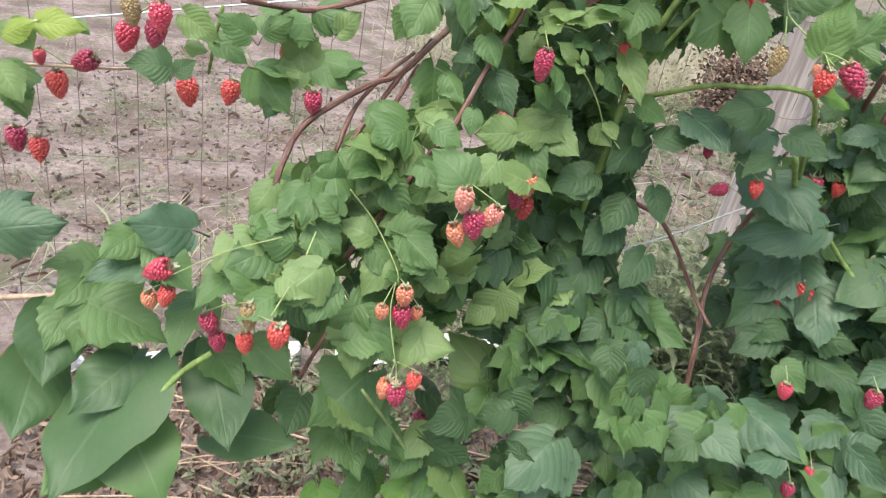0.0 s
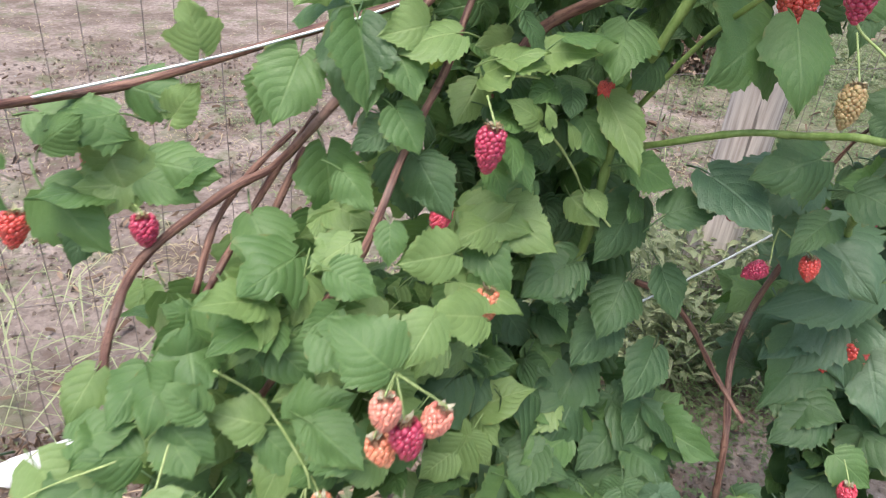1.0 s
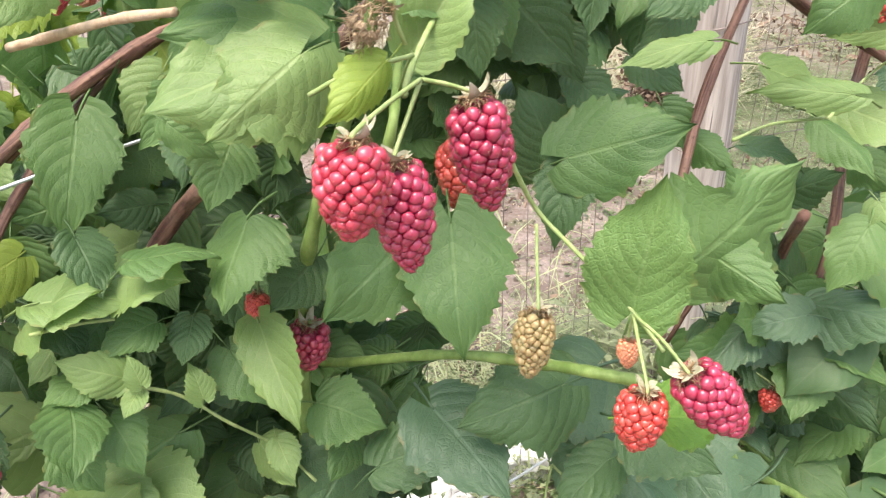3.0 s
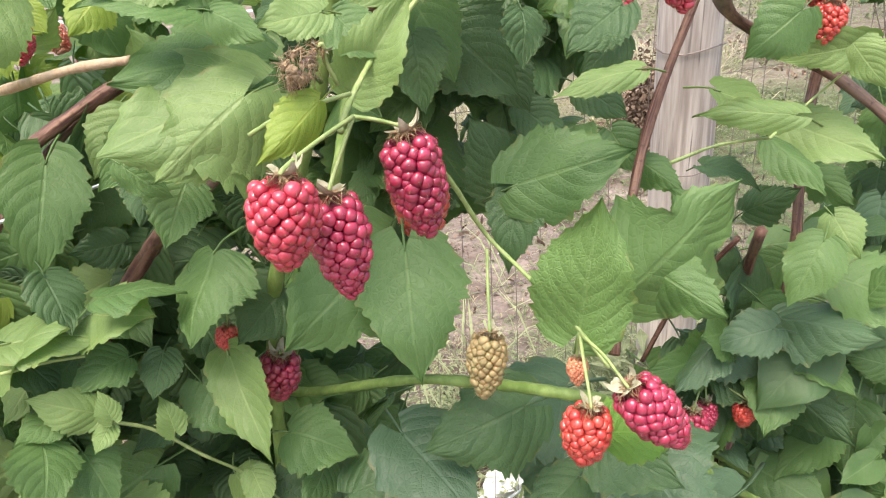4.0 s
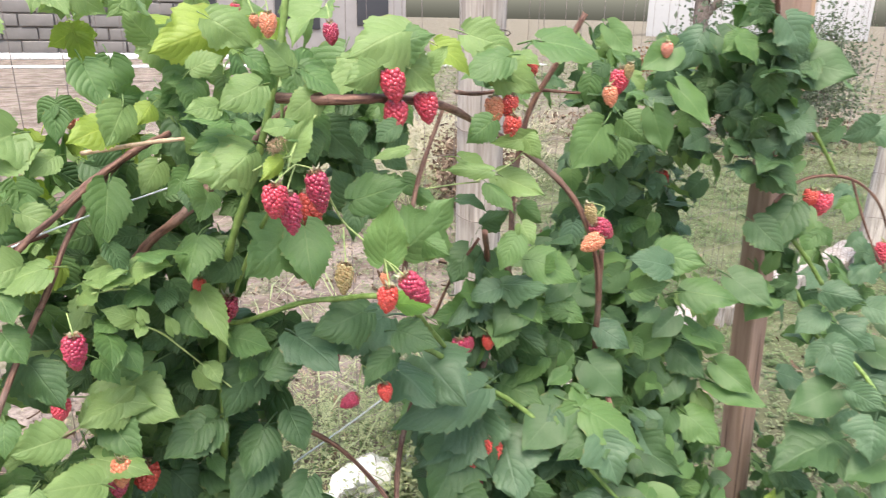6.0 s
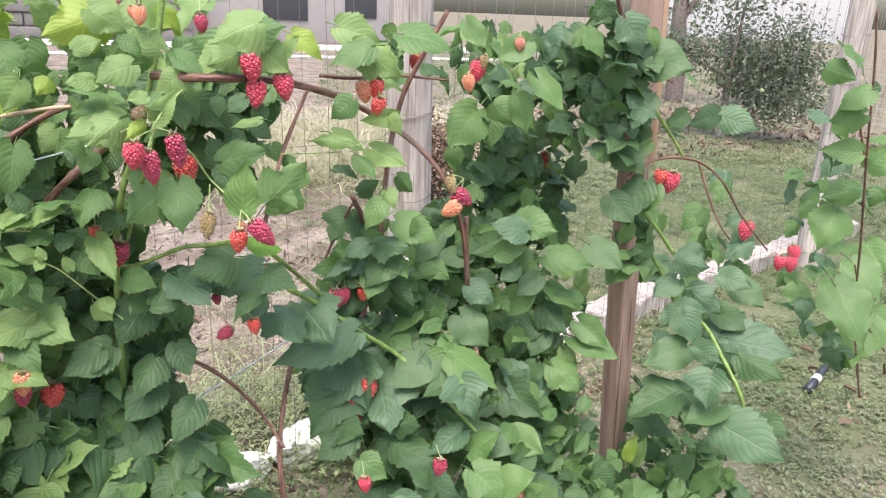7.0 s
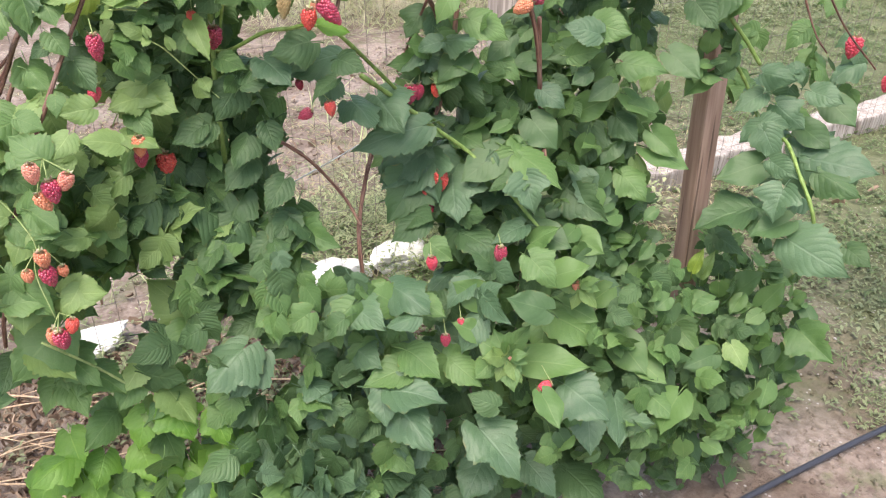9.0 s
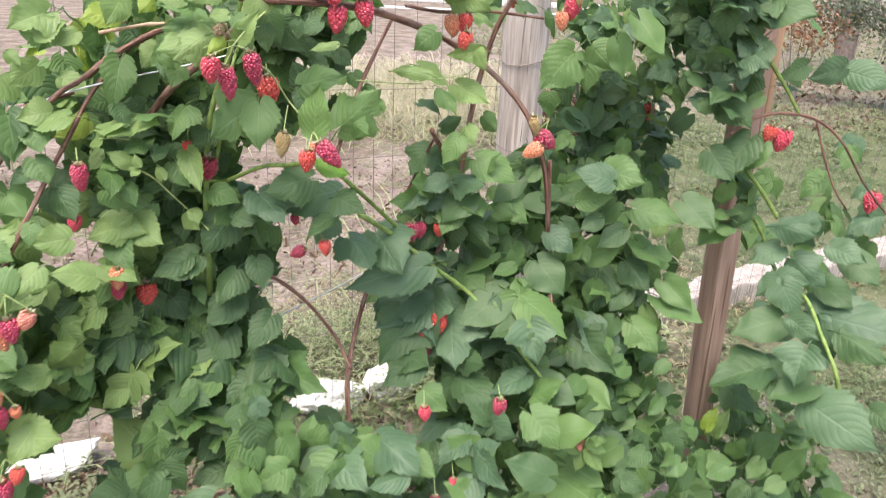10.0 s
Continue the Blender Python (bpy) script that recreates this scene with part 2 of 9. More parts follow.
WHITEWASH = limewash()
KERB_WORN = wood_material("kerb_worn", (0.29, 0.24, 0.22), (0.54, 0.485, 0.455), 0.9)
CONCRETE = plain("concrete", (0.40, 0.37, 0.35), 0.9, 0.0, 0.25, 9.0, 0.4)


def soil_material():
    g = Graph("soil", 0.95, 0.1)
    p = g.ground_place()
    broad = g.noise(p, 1.1, 4.0)
    grit = g.noise(p, 38.0, 6.0, 0.7)
    clods = g.cells(p, 26.0)
    col = g.mix(g.step(g.noise(p, 3.2, 6.0, 0.62), 0.36, 0.64), (0.17, 0.130, 0.110), g.mix(broad, (0.295, 0.236, 0.208), (0.385, 0.322, 0.290)))
    col = g.mix(g.step(grit, 0.34, 0.62), g.mix(0.6, col, (0.10, 0.07, 0.055)), col)
    sep = g.t.nodes.new("ShaderNodeSeparateXYZ")
    g.put(p, sep.inputs[0])
    # grass behind the berry row on its right side, bare soil elsewhere
    lean = g.math("SUBTRACT", sep.outputs[0], g.math("MULTIPLY", g.math("SUBTRACT", sep.outputs[1], 2.6), 0.16))
    turf = g.step(g.math("ADD", lean, g.math("MULTIPLY", g.math("SUBTRACT", g.noise(p, 2.2, 4.0), 0.5), 2.0)), 1.1, 2.6)
    turf = g.math("MULTIPLY", turf, g.step(g.math("SUBTRACT", sep.outputs[1], g.math("MULTIPLY", sep.outputs[0], 0.28)), 0.30, 0.75))
    turf = g.math("MULTIPLY", turf, g.step(g.math("ADD", sep.outputs[1], g.math("MULTIPLY", g.noise(p, 0.9, 3.0), 3.0)), 7.2, 8.6, 1.0, 0.3))
    weed = g.step(g.noise(p, 5.5, 5.0, 0.65), 0.52, 0.62)
    green = g.mix(g.noise(p, 60.0, 4.0), (0.070, 0.098, 0.038), (0.155, 0.185, 0.09))
    col = g.mix(g.math("MULTIPLY", g.math("MAXIMUM", g.math("MULTIPLY", turf, 0.75), g.math("MULTIPLY", weed, 0.45)), 1.0), col, green)
    stones = g.step(g.cells(g.scaled(p, 1, 1, 1), 55.0), 0.14, 0.22, 1.0, 0.0)
    keep = g.step(g.noise(p, 9.0, 2.0), 0.55, 0.6)
    col = g.mix(g.math("MULTIPLY", g.math("MULTIPLY", stones, keep), 0.7), col, (0.45, 0.42, 0.40))
    g.color(col)
    g.bump(g.math("ADD", grit, g.math("MULTIPLY", clods, 0.15)), 0.9, 0.012)
    return g.mat


SOIL = soil_material()


# ---- helpers for shapes ----
def mesh_of(name, bm, material, smooth=True):
    me = bpy.data.meshes.new(name)
    bm.to_mesh(me)
    bm.free()
    for m in material if isinstance(material, (list, tuple)) else [material]:
        me.materials.append(m)
    if smooth:
        me.polygons.foreach_set("use_smooth", [True] * len(me.polygons))
    return me


def part(name, bm, material, parent, label="", smooth=True):
    me = bm if isinstance(bm, bpy.types.Mesh) else mesh_of(name, bm, material, smooth)
    ob = new(name, me)
    if parent is not None:
        ob.parent = parent
    return tagged(ob, label)


def thing(name, at, label, category, group="", kind=""):
    ob = new(name)
    ob.location = at
    ob.empty_display_size = 0.05
    return tagged(ob, label, category, group, kind)


def smooth_path(points, per=6):
    """Catmull-Rom points through the given ones."""
    p = [Vector(q) for q in points]
    if len(p) == 2:
        p = [p[0], p[0].lerp(p[1], 0.5), p[1]]
    p = [p[0] * 2 - p[1], *p, p[-1] * 2 - p[-2]]
    out = []
    for i in range(1, len(p) - 2):
        a, b, c, d = p[i - 1 : i + 3]
        for k in range(per):
            t = k / per
            out.append(0.5 * ((2 * b) + (c - a) * t + (2 * a - 5 * b + 4 * c - d) * t * t + (3 * b - a - 3 * c + d) * t**3))
    return out + [p[-2]]


def tube(bm, points, r0, r1, sides=7, rough=0.0, seed=0):
    rng = random.Random(seed)
    rings, n = [], len(points)
    for i, p in enumerate(points):
        d = (points[min(i + 1, n - 1)] - points[max(i - 1, 0)]).normalized()
        u = d.orthogonal().normalized() if i == 0 else (u - d * u.dot(d)).normalized()
        v = d.cross(u)
        r = (r0 + (r1 - r0) * i / (n - 1)) * (1 + rough * rng.uniform(-1, 1))
        rings.append([bm.verts.new(p + (u * math.cos(2 * math.pi * k / sides) + v * math.sin(2 * math.pi * k / sides)) * r) for k in range(sides)])
    uv = bm.loops.layers.uv.active
    gone = 0.0
    for i, (a, b) in enumerate(zip(rings, rings[1:])):
        step = (points[i + 1] - points[i]).length
        for k in range(sides):
            f = bm.faces.new((a[k], a[(k + 1) % sides], b[(k + 1) % sides], b[k]))
            if uv:
                for loop, at in zip(f.loops, ((k, gone), (k + 1, gone), (k + 1, gone + step), (k, gone + step))):
                    loop[uv].uv = (at[0] / sides, at[1])
        gone += step
    bm.faces.new(rings[0][::-1])
    bm.faces.new(rings[-1])


def box(bm, size, at=(0, 0, 0), bevel=0.0, turn=None):
    made = bmesh.ops.create_cube(bm, size=1.0)["verts"]
    m = Matrix.Translation(at) @ (turn or Matrix()) @ Matrix.Diagonal((*size, 1))
    bmesh.ops.transform(bm, matrix=m, verts=made)
    if bevel:
        edges = list({e for v in made for e in v.link_edges})
        bmesh.ops.bevel(bm, geom=edges, offset=bevel, segments=2, affect="EDGES", profile=0.6)


# ---- leaves: one mesh for each form, shared by all leaves of that form ----
def leaflet(bm, uv, seed, width=0.86, heart=0.0, lobes=0.0, bend=0.25, cup=0.12, rows=24, m=Matrix(), half=4, ruffle=1.0, teeth=1.0):
    """A toothed blade from (0,0,0) to (0,1,0) with a drawn-out tip, folded along its midrib, wavy and ruffled at the rim."""
    rng = random.Random(seed)
    grid = []
    skew, twist, one = rng.uniform(-0.08, 0.08), rng.uniform(-0.3, 0.3), rng.uniform(-0.09, 0.09)
    phase, curl = rng.uniform(0, 6), rng.uniform(-0.10, 0.22)
    jag = {-1: [rng.uniform(0.3, 1.2) for _ in range(rows + 1)], 1: [rng.uniform(0.3, 1.2) for _ in range(rows + 1)]}
    for i in range(rows + 1):
        v = i / rows
        u = min(1.0, v ** 0.66 * 0.985 + 0.015)
        w = width * 0.53 * math.sin(math.pi * u) ** (0.50 + 0.72 * v) if v < 1 else 0.0
        bulge = math.exp(-(((v - 0.30) / 0.13) ** 2))
        if lobes:
            w *= 1 + lobes * (bulge - 0.9 * math.exp(-(((v - 0.56) / 0.10) ** 2)))
        row = []
        for j in range(-half, half + 1):
            s = j / half
            hand = 1 if s > 0 else -1
            rim = abs(j) == half
            saw = ((i + (hand > 0)) % 4) / 3 - 0.5
            tooth = (0.150 * saw + 0.060 * ((i % 2) - 0.5)) * jag[hand][i] * teeth if rim and 0.04 < v < 0.97 else 0.0
            reach = w * (1 + tooth) * s * (1 + one * hand)
            back = heart * max(0, 0.35 - v) * abs(s) * 0.95
            y = v - back - 0.05 * abs(s) * (1 - v) + lobes * 0.28 * bulge * s * s + (0.4 / rows * jag[hand][i] * teeth if rim and saw > 0.3 else 0)
            wavy = ruffle * (0.050 * noise.noise((s * 1.3 + seed * 7.3, v * 2.2, seed * 1.7)) + 0.030 * math.sin(v * 13 + phase + 2.2 * s) * s * s)
            z = cup * abs(reach) * 1.3 - 0.35 * reach * reach - bend * v * v - curl * max(0, v - 0.6) ** 2 * 2 + (skew * 2 + twist * v) * reach + wavy
            row.append((bm.verts.new(m @ Vector((reach, y, z))), (0.5 + s * 0.5, v)))
        grid.append(row)
    for a, b in zip(grid, grid[1:]):
        for k in range(2 * half):
            quad = [a[k], a[k + 1], b[k + 1], b[k]]
            f = bm.faces.new([q[0] for q in quad])
            for loop, q in zip(f.loops, quad):
                loop[uv].uv = q[1]


def leaf_form(kind, seed, rows=36):
    bm = bmesh.new()
    uv = bm.loops.layers.uv.new("UVMap")
    rng = random.Random(seed)
    half = 4 if rows > 20 else 3
    if kind == "single":
        leaflet(bm, uv, seed, rng.uniform(0.72, 0.96), rng.uniform(0.1, 0.5), rng.choice((0, 0.10, 0.20)), rng.uniform(0.0, 0.40), rng.uniform(-0.2, 0.30), rows, half=half)
    elif kind == "heart":
        leaflet(bm, uv, seed, rng.uniform(0.74, 0.94), rng.uniform(0.5, 0.8), 0, rng.uniform(0.0, 0.3), rng.uniform(-0.1, 0.3), rows * 2 // 3, half=3, teeth=0.2)
    elif kind == "narrow":
        leaflet(bm, uv, seed, rng.uniform(0.46, 0.56), 0.1, 0, rng.uniform(0.1, 0.3), rng.uniform(0.3, 0.6), rows, half=half)
    elif kind == "lobed":
        leaflet(bm, uv, seed, rng.uniform(0.90, 1.02), rng.uniform(0.5, 0.8), rng.uniform(0.16, 0.34), rng.uniform(0.1, 0.4), rng.uniform(-0.15, 0.35), rows, half=half, ruffle=1.3)
    if kind != "tri":
        start = len(bm.faces)
        away = rng.uniform(-0.12, 0.12)
        tube(bm, smooth_path([(away, -0.42, -0.20), (away * 0.4, -0.18, -0.05), (0, 0.02, 0.0)], 3), 0.017, 0.012, 4)
        bm.faces.ensure_lookup_table()
        for f in bm.faces[start:]:
            for loop in f.loops:
                loop[uv].uv = (0.5, 0.5)
    else:
        k = 0.62
        leaflet(bm, uv, seed, rng.uniform(0.72, 0.96), 0.3, rng.choice((0, 0.10, 0.22)), rng.uniform(0.15, 0.45), rng.uniform(0.0, 0.3), rows * 2 // 3, half=3, m=Matrix.Translation((0, 0.40, 0)) @ Matrix.Scale(k, 4))
        for s in (-1, 1):
            turn = pose(0, 0.30, 0, rng.uniform(-25, 0), 0, s * rng.uniform(55, 80)) @ Matrix.Scale(k * rng.uniform(0.75, 0.9), 4)
            leaflet(bm, uv, seed + s, rng.uniform(0.66, 0.86), 0.15, 0, rng.uniform(0.1, 0.4), rng.uniform(0.0, 0.3), rows * 2 // 3, half=3, m=turn)
        start = len(bm.faces)
        tube(bm, smooth_path([(0, 0, -0.03), (0, 0.2, 0.0), (0, 0.42, 0.0)], 2), 0.012, 0.010, 4)
        bm.faces.ensure_lookup_table()
        for f in bm.faces[start:]:
            for loop in f.loops:
                loop[uv].uv = (0.5, 0.5)
    return bm


COUNTS = {"single": 9, "lobed": 6, "tri": 6, "narrow": 3, "heart": 5}
FORMS, COARSE = {}, {}
for tone in LEAF_TONES:
    for kind, count in COUNTS.items():
        for k in range(count):
            FORMS[tone, kind, k] = mesh_of("leaf", leaf_form(kind, 11 * k + 3 + len(kind)), (LEAF_SMOOTH if kind == "heart" else LEAF)[tone])
for kind, count in COUNTS.items():
    for k in range(count):
        COARSE[kind, k] = mesh_of("leaf_coarse", leaf_form(kind, 11 * k + 3 + len(kind), 16), LEAF["mid"])


def leaf_turn(base, tip, normal, roll=0.0):
    y = (Vector(tip) - Vector(base))
    size = y.length
    y.normalize()
    z = Vector(normal)
    z = (z - y * z.dot(y))
    z = z.normalized() if z.length > 1e-4 else y.orthogonal().normalized()
    x = y.cross(z)
    m = Matrix((x, y, z)).transposed().to_4x4()
    return Matrix.Translation(base) @ m @ pose(0, 0, 0, 0, roll, 0) @ Matrix.Scale(size, 4)


# thin places in the row through which the ground shows: centre x and z, half width and height, share of leaves left
CLEARINGS = [(0.09, 0.645, 0.06, 0.045, 0.08), (0.115, 0.70, 0.03, 0.03, 0.1), (0.06, 0.50, 0.13, 0.17, 0.25), (-0.06, 0.44, 0.10, 0.13, 0.15), (0.20, 0.42, 0.07, 0.12, 0.35), (0.39, 0.86, 0.055, 0.16, 0.08), (0.40, 0.74, 0.05, 0.08, 0.2), (-0.16, 0.98, 0.06, 0.12, 0.25), (1.10, 0.62, 0.05, 0.17, 0.1), (-0.05, 1.07, 0.09, 0.06, 0.12), (-0.09, 0.98, 0.07, 0.06, 0.2)]
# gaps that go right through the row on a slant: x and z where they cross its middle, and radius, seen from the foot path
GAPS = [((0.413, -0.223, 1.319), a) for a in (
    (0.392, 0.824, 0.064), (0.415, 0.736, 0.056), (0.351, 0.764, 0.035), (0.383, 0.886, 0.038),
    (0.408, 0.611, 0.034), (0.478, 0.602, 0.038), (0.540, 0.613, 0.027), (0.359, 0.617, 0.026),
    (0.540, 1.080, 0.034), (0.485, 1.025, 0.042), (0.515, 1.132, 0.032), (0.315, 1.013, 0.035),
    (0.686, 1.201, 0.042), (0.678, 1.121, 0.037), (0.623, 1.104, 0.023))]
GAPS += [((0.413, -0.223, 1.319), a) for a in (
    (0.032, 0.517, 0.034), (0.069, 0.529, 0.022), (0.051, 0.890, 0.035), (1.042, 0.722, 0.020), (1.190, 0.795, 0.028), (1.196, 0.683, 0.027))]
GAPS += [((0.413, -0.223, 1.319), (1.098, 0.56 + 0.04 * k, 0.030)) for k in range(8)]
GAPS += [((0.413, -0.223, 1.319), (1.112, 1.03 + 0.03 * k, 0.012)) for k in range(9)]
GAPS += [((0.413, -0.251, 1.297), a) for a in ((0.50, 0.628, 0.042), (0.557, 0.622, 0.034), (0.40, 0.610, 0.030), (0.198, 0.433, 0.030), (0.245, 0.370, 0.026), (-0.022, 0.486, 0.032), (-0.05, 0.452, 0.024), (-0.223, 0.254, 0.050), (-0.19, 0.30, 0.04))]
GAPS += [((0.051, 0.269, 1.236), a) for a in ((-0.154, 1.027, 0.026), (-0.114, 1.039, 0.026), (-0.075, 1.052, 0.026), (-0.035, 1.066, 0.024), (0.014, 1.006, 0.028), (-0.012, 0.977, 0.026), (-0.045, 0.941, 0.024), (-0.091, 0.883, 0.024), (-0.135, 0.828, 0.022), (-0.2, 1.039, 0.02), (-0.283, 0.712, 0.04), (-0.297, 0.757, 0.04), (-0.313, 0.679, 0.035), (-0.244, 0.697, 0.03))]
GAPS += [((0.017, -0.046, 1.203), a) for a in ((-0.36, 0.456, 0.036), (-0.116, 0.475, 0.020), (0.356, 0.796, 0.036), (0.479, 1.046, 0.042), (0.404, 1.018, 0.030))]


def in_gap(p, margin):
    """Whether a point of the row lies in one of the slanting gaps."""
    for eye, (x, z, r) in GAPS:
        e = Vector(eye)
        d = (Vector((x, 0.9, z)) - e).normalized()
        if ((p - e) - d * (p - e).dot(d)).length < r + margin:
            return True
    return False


def leaf(plant, base, tip, tone="mid", kind="single", normal=(-0.1, -0.75, 0.65), wide=1.0, roll=0.0, k=None):
    """One leaf as a part of its plant, from its foot to its tip. Low down, many blades are the end one of three."""
    base, tip = Vector(base), Vector(tip)
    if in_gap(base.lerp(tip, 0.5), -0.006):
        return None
    if kind == "single" and tone in ("dark", "mid", "blue") and tip.z < 0.80 and random.random() < 0.5:
        kind, base = "tri", base - (tip - base) * 0.645
    if (tip - base).length > 0.07 and kind != "tri" and base.y > 0.66:
        base = tip.lerp(base, 0.76 if kind == "lobed" else 0.86)
    k = random.randrange(COUNTS[kind]) if k is None else k % COUNTS[kind]
    ob = new("leaf", FORMS[tone, kind, k])
    ob.parent = plant
    ob.matrix_basis = plant_inverse[plant.name] @ leaf_turn(base, tip, normal, roll) @ Matrix.Diagonal((wide, 1, 1, 1))
    return ob


plant_inverse = {}


def plant(name, at, label, category, group):
    ob = thing(name, at, label, category, group)
    plant_inverse[ob.name] = Matrix.Translation(at).inverted()
    return ob


def in_plant(ob, owner):
    ob.parent = owner
    ob.matrix_basis = plant_inverse[owner.name]
    return ob


def front(x, z):
    """How far ahead the leafy face of the row stands."""
    low = min(1.0, max(0.0, (0.85 - z) / 0.5))
    return 0.74 + 0.25 * x - 0.24 * low + 0.03 * math.sin(9 * x + 5 * z)


def foliage(owner, cx, cz, rx, rz, count, tones, size=(0.05, 0.085), depth=0.16, ahead=0.0, singly=0, kinds=("single", "tri", "tri", "lobed"), seed=1):
    """Leaves that fill an upright oval of the row's face; the first of them are parts of their own, the rest one mass."""
    rng = random.Random(seed * 977 + count)
    mass = {}
    for i in range(count):
        while True:
            a, b = rng.uniform(-1, 1), rng.uniform(-1, 1)
            if a * a + b * b < 1:
                break
        x, z = cx + rx * a, cz + rz * b
        if any(((x - a) / c) ** 2 + ((z - b) / d) ** 2 < 1 and rng.random() > keep for a, b, c, d, keep in CLEARINGS):
            continue
        y = front(x, z) + ahead + depth * rng.random() ** 1.3
        tone, kind = rng.choice(tones), rng.choice(kinds)
        s = rng.uniform(*size) * (1.35 if kind == "tri" else 1.0)
        down = rng.gauss(0, 0.75)
        d = Vector((math.sin(down), rng.uniform(-0.55, 0.15), -math.cos(down) * rng.uniform(0.5, 1.1))).normalized()
        if rng.random() < 0.25:
            d = Vector((rng.uniform(-1, 1), -0.6, rng.uniform(-0.3, 0.5))).normalized()
        base = Vector((x, y, z)) - d * s * 0.5
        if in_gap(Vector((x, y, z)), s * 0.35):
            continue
        n = Vector((rng.gauss(0, 0.42), -0.58 + rng.gauss(0, 0.32), 0.78 + rng.gauss(0, 0.25)))
        k = rng.randrange(COUNTS[kind])
        if i < singly:
            leaf(owner, base, base + d * s, tone, kind, n, rng.uniform(0.8, 1.05), rng.gauss(0, 12), k)
        else:
            mass.setdefault(tone + ("_smooth" if kind == "heart" else ""), []).append((kind, k, leaf_turn(base, base + d * s, n, rng.gauss(0, 12))))
    for tone, leaves in mass.items():
        LOOSE.setdefault((owner.name, tone), []).extend(leaves)


LOOSE = {}


def gather_foliage():
    """Joins the leaves too many to count into one mesh for each plant and tone."""
    data = {}
    for (owner, tone), leaves in LOOSE.items():
        verts, faces, uvs, start = [], [], [], 0
        for kind, k, m in leaves:
            key = (kind, k)
            if key not in data:
                me = COARSE[kind, k]
                co = np.empty(len(me.vertices) * 3, dtype=np.float32)
                me.vertices.foreach_get("co", co)
                uv = np.empty(len(me.loops) * 2, dtype=np.float32)
                me.uv_layers[0].data.foreach_get("uv", uv)
                data[key] = (co.reshape(-1, 3), [tuple(p.vertices) for p in me.polygons], uv)
            co, polys, uv = data[key]
            a = np.array(m, dtype=np.float32)
            verts.append(co @ a[:3, :3].T + a[:3, 3])
            faces.extend([tuple(i + start for i in p) for p in polys])
            uvs.append(uv)
            start += len(co)
        me = bpy.data.meshes.new("foliage")
        me.from_pydata(np.concatenate(verts).tolist(), [], faces)
        me.uv_layers.new(name="UVMap").data.foreach_set("uv", np.concatenate(uvs))
        me.materials.append(LEAF_MASS[tone])
        me.polygons.foreach_set("use_smooth", [True] * len(me.polygons))
        ob = new("foliage", me)
        in_plant(ob, bpy.data.objects[owner])
        tagged(ob, kind="stuff")


# ---- canes, stalks, berries ----
def cane(owner, points, r0=0.004, r1=0.003, material=None, name="cane", sides=7):
    bm = bmesh.new()
    bm.loops.layers.uv.new("UVMap")
    tube(bm, smooth_path(points, 7), r0, r1, sides, 0.13, len(points))
    return in_plant(part(name, bm, material or CANE_BROWN, None), owner)


def berry_form(seed, length, width, level=1, hairs=True, grain=0.0021):
    """Drupelets packed tight in a loose spiral over a blunt cone that hangs down from the origin, pressed flat where they meet, with fine hairs between."""
    rng = random.Random(seed)
    bm = bmesh.new()
    count = int(math.pi * width * length * 0.80 / (grain * grain * 2.9))
    seats = []
    for i in range(count):
        t = ((i + 0.5) / count) ** 0.94
        a = i * 2.399963 + rng.uniform(-0.16, 0.16)
        rad = width * 0.5 * (math.sin(math.pi * (0.20 + 0.78 * t)) ** 0.55) * (1 - 0.20 * t) - grain * 0.75
        at = Vector((math.cos(a) * rad, math.sin(a) * rad, -0.0015 - t * (length - 0.0035) + rng.uniform(-0.0006, 0.0006)))
        out = Vector((math.cos(a), math.sin(a), -1.1 * (t - 0.35))).normalized()
        seats.append((at + out * rng.uniform(-0.0005, 0.0005), out, grain * rng.uniform(1.12, 1.50)))
    for i, (at, out, s) in enumerate(seats):
        m = Matrix.Translation(at) @ out.to_track_quat("Z", "Y").to_matrix().to_4x4() @ Matrix.Diagonal((1, 1, rng.uniform(0.72, 0.9), 1))
        made = bmesh.ops.create_icosphere(bm, subdivisions=level, radius=s, matrix=m)["verts"]
        walls = []
        for j, (other, _, r) in enumerate(seats):
            d = other - at
            if i != j and 0.0003 < d.length < s + r:
                n = d.normalized()
                walls.append((n, d.length * 0.5 * s * 2 / (s + r) - 0.00008))
        for v in made:
            for n, far in walls:
                over = (v.co - at).dot(n) - far
                if over > 0:
                    v.co -= n * over * 0.92
    if hairs:
        start = len(bm.faces)
        for p, out, s in seats:
            d = (out + Vector((rng.gauss(0, 0.5), rng.gauss(0, 0.5), rng.gauss(0, 0.5)))).normalized()
            p = p + out * s * 0.7
            tube(bm, [p, p + d * 0.0010, p + d * 0.0017 + Vector((0, 0, -0.0004))], 0.00006, 0.00004, 3)
        bm.faces.ensure_lookup_table()
        for f in bm.faces[start:]:
            f.material_index = 1
    bmesh.ops.create_icosphere(bm, subdivisions=2, radius=1.0, matrix=Matrix.Translation((0, 0, -length * 0.47)) @ Matrix.Diagonal((width * 0.36, width * 0.36, length * 0.42, 1)))
    return bm


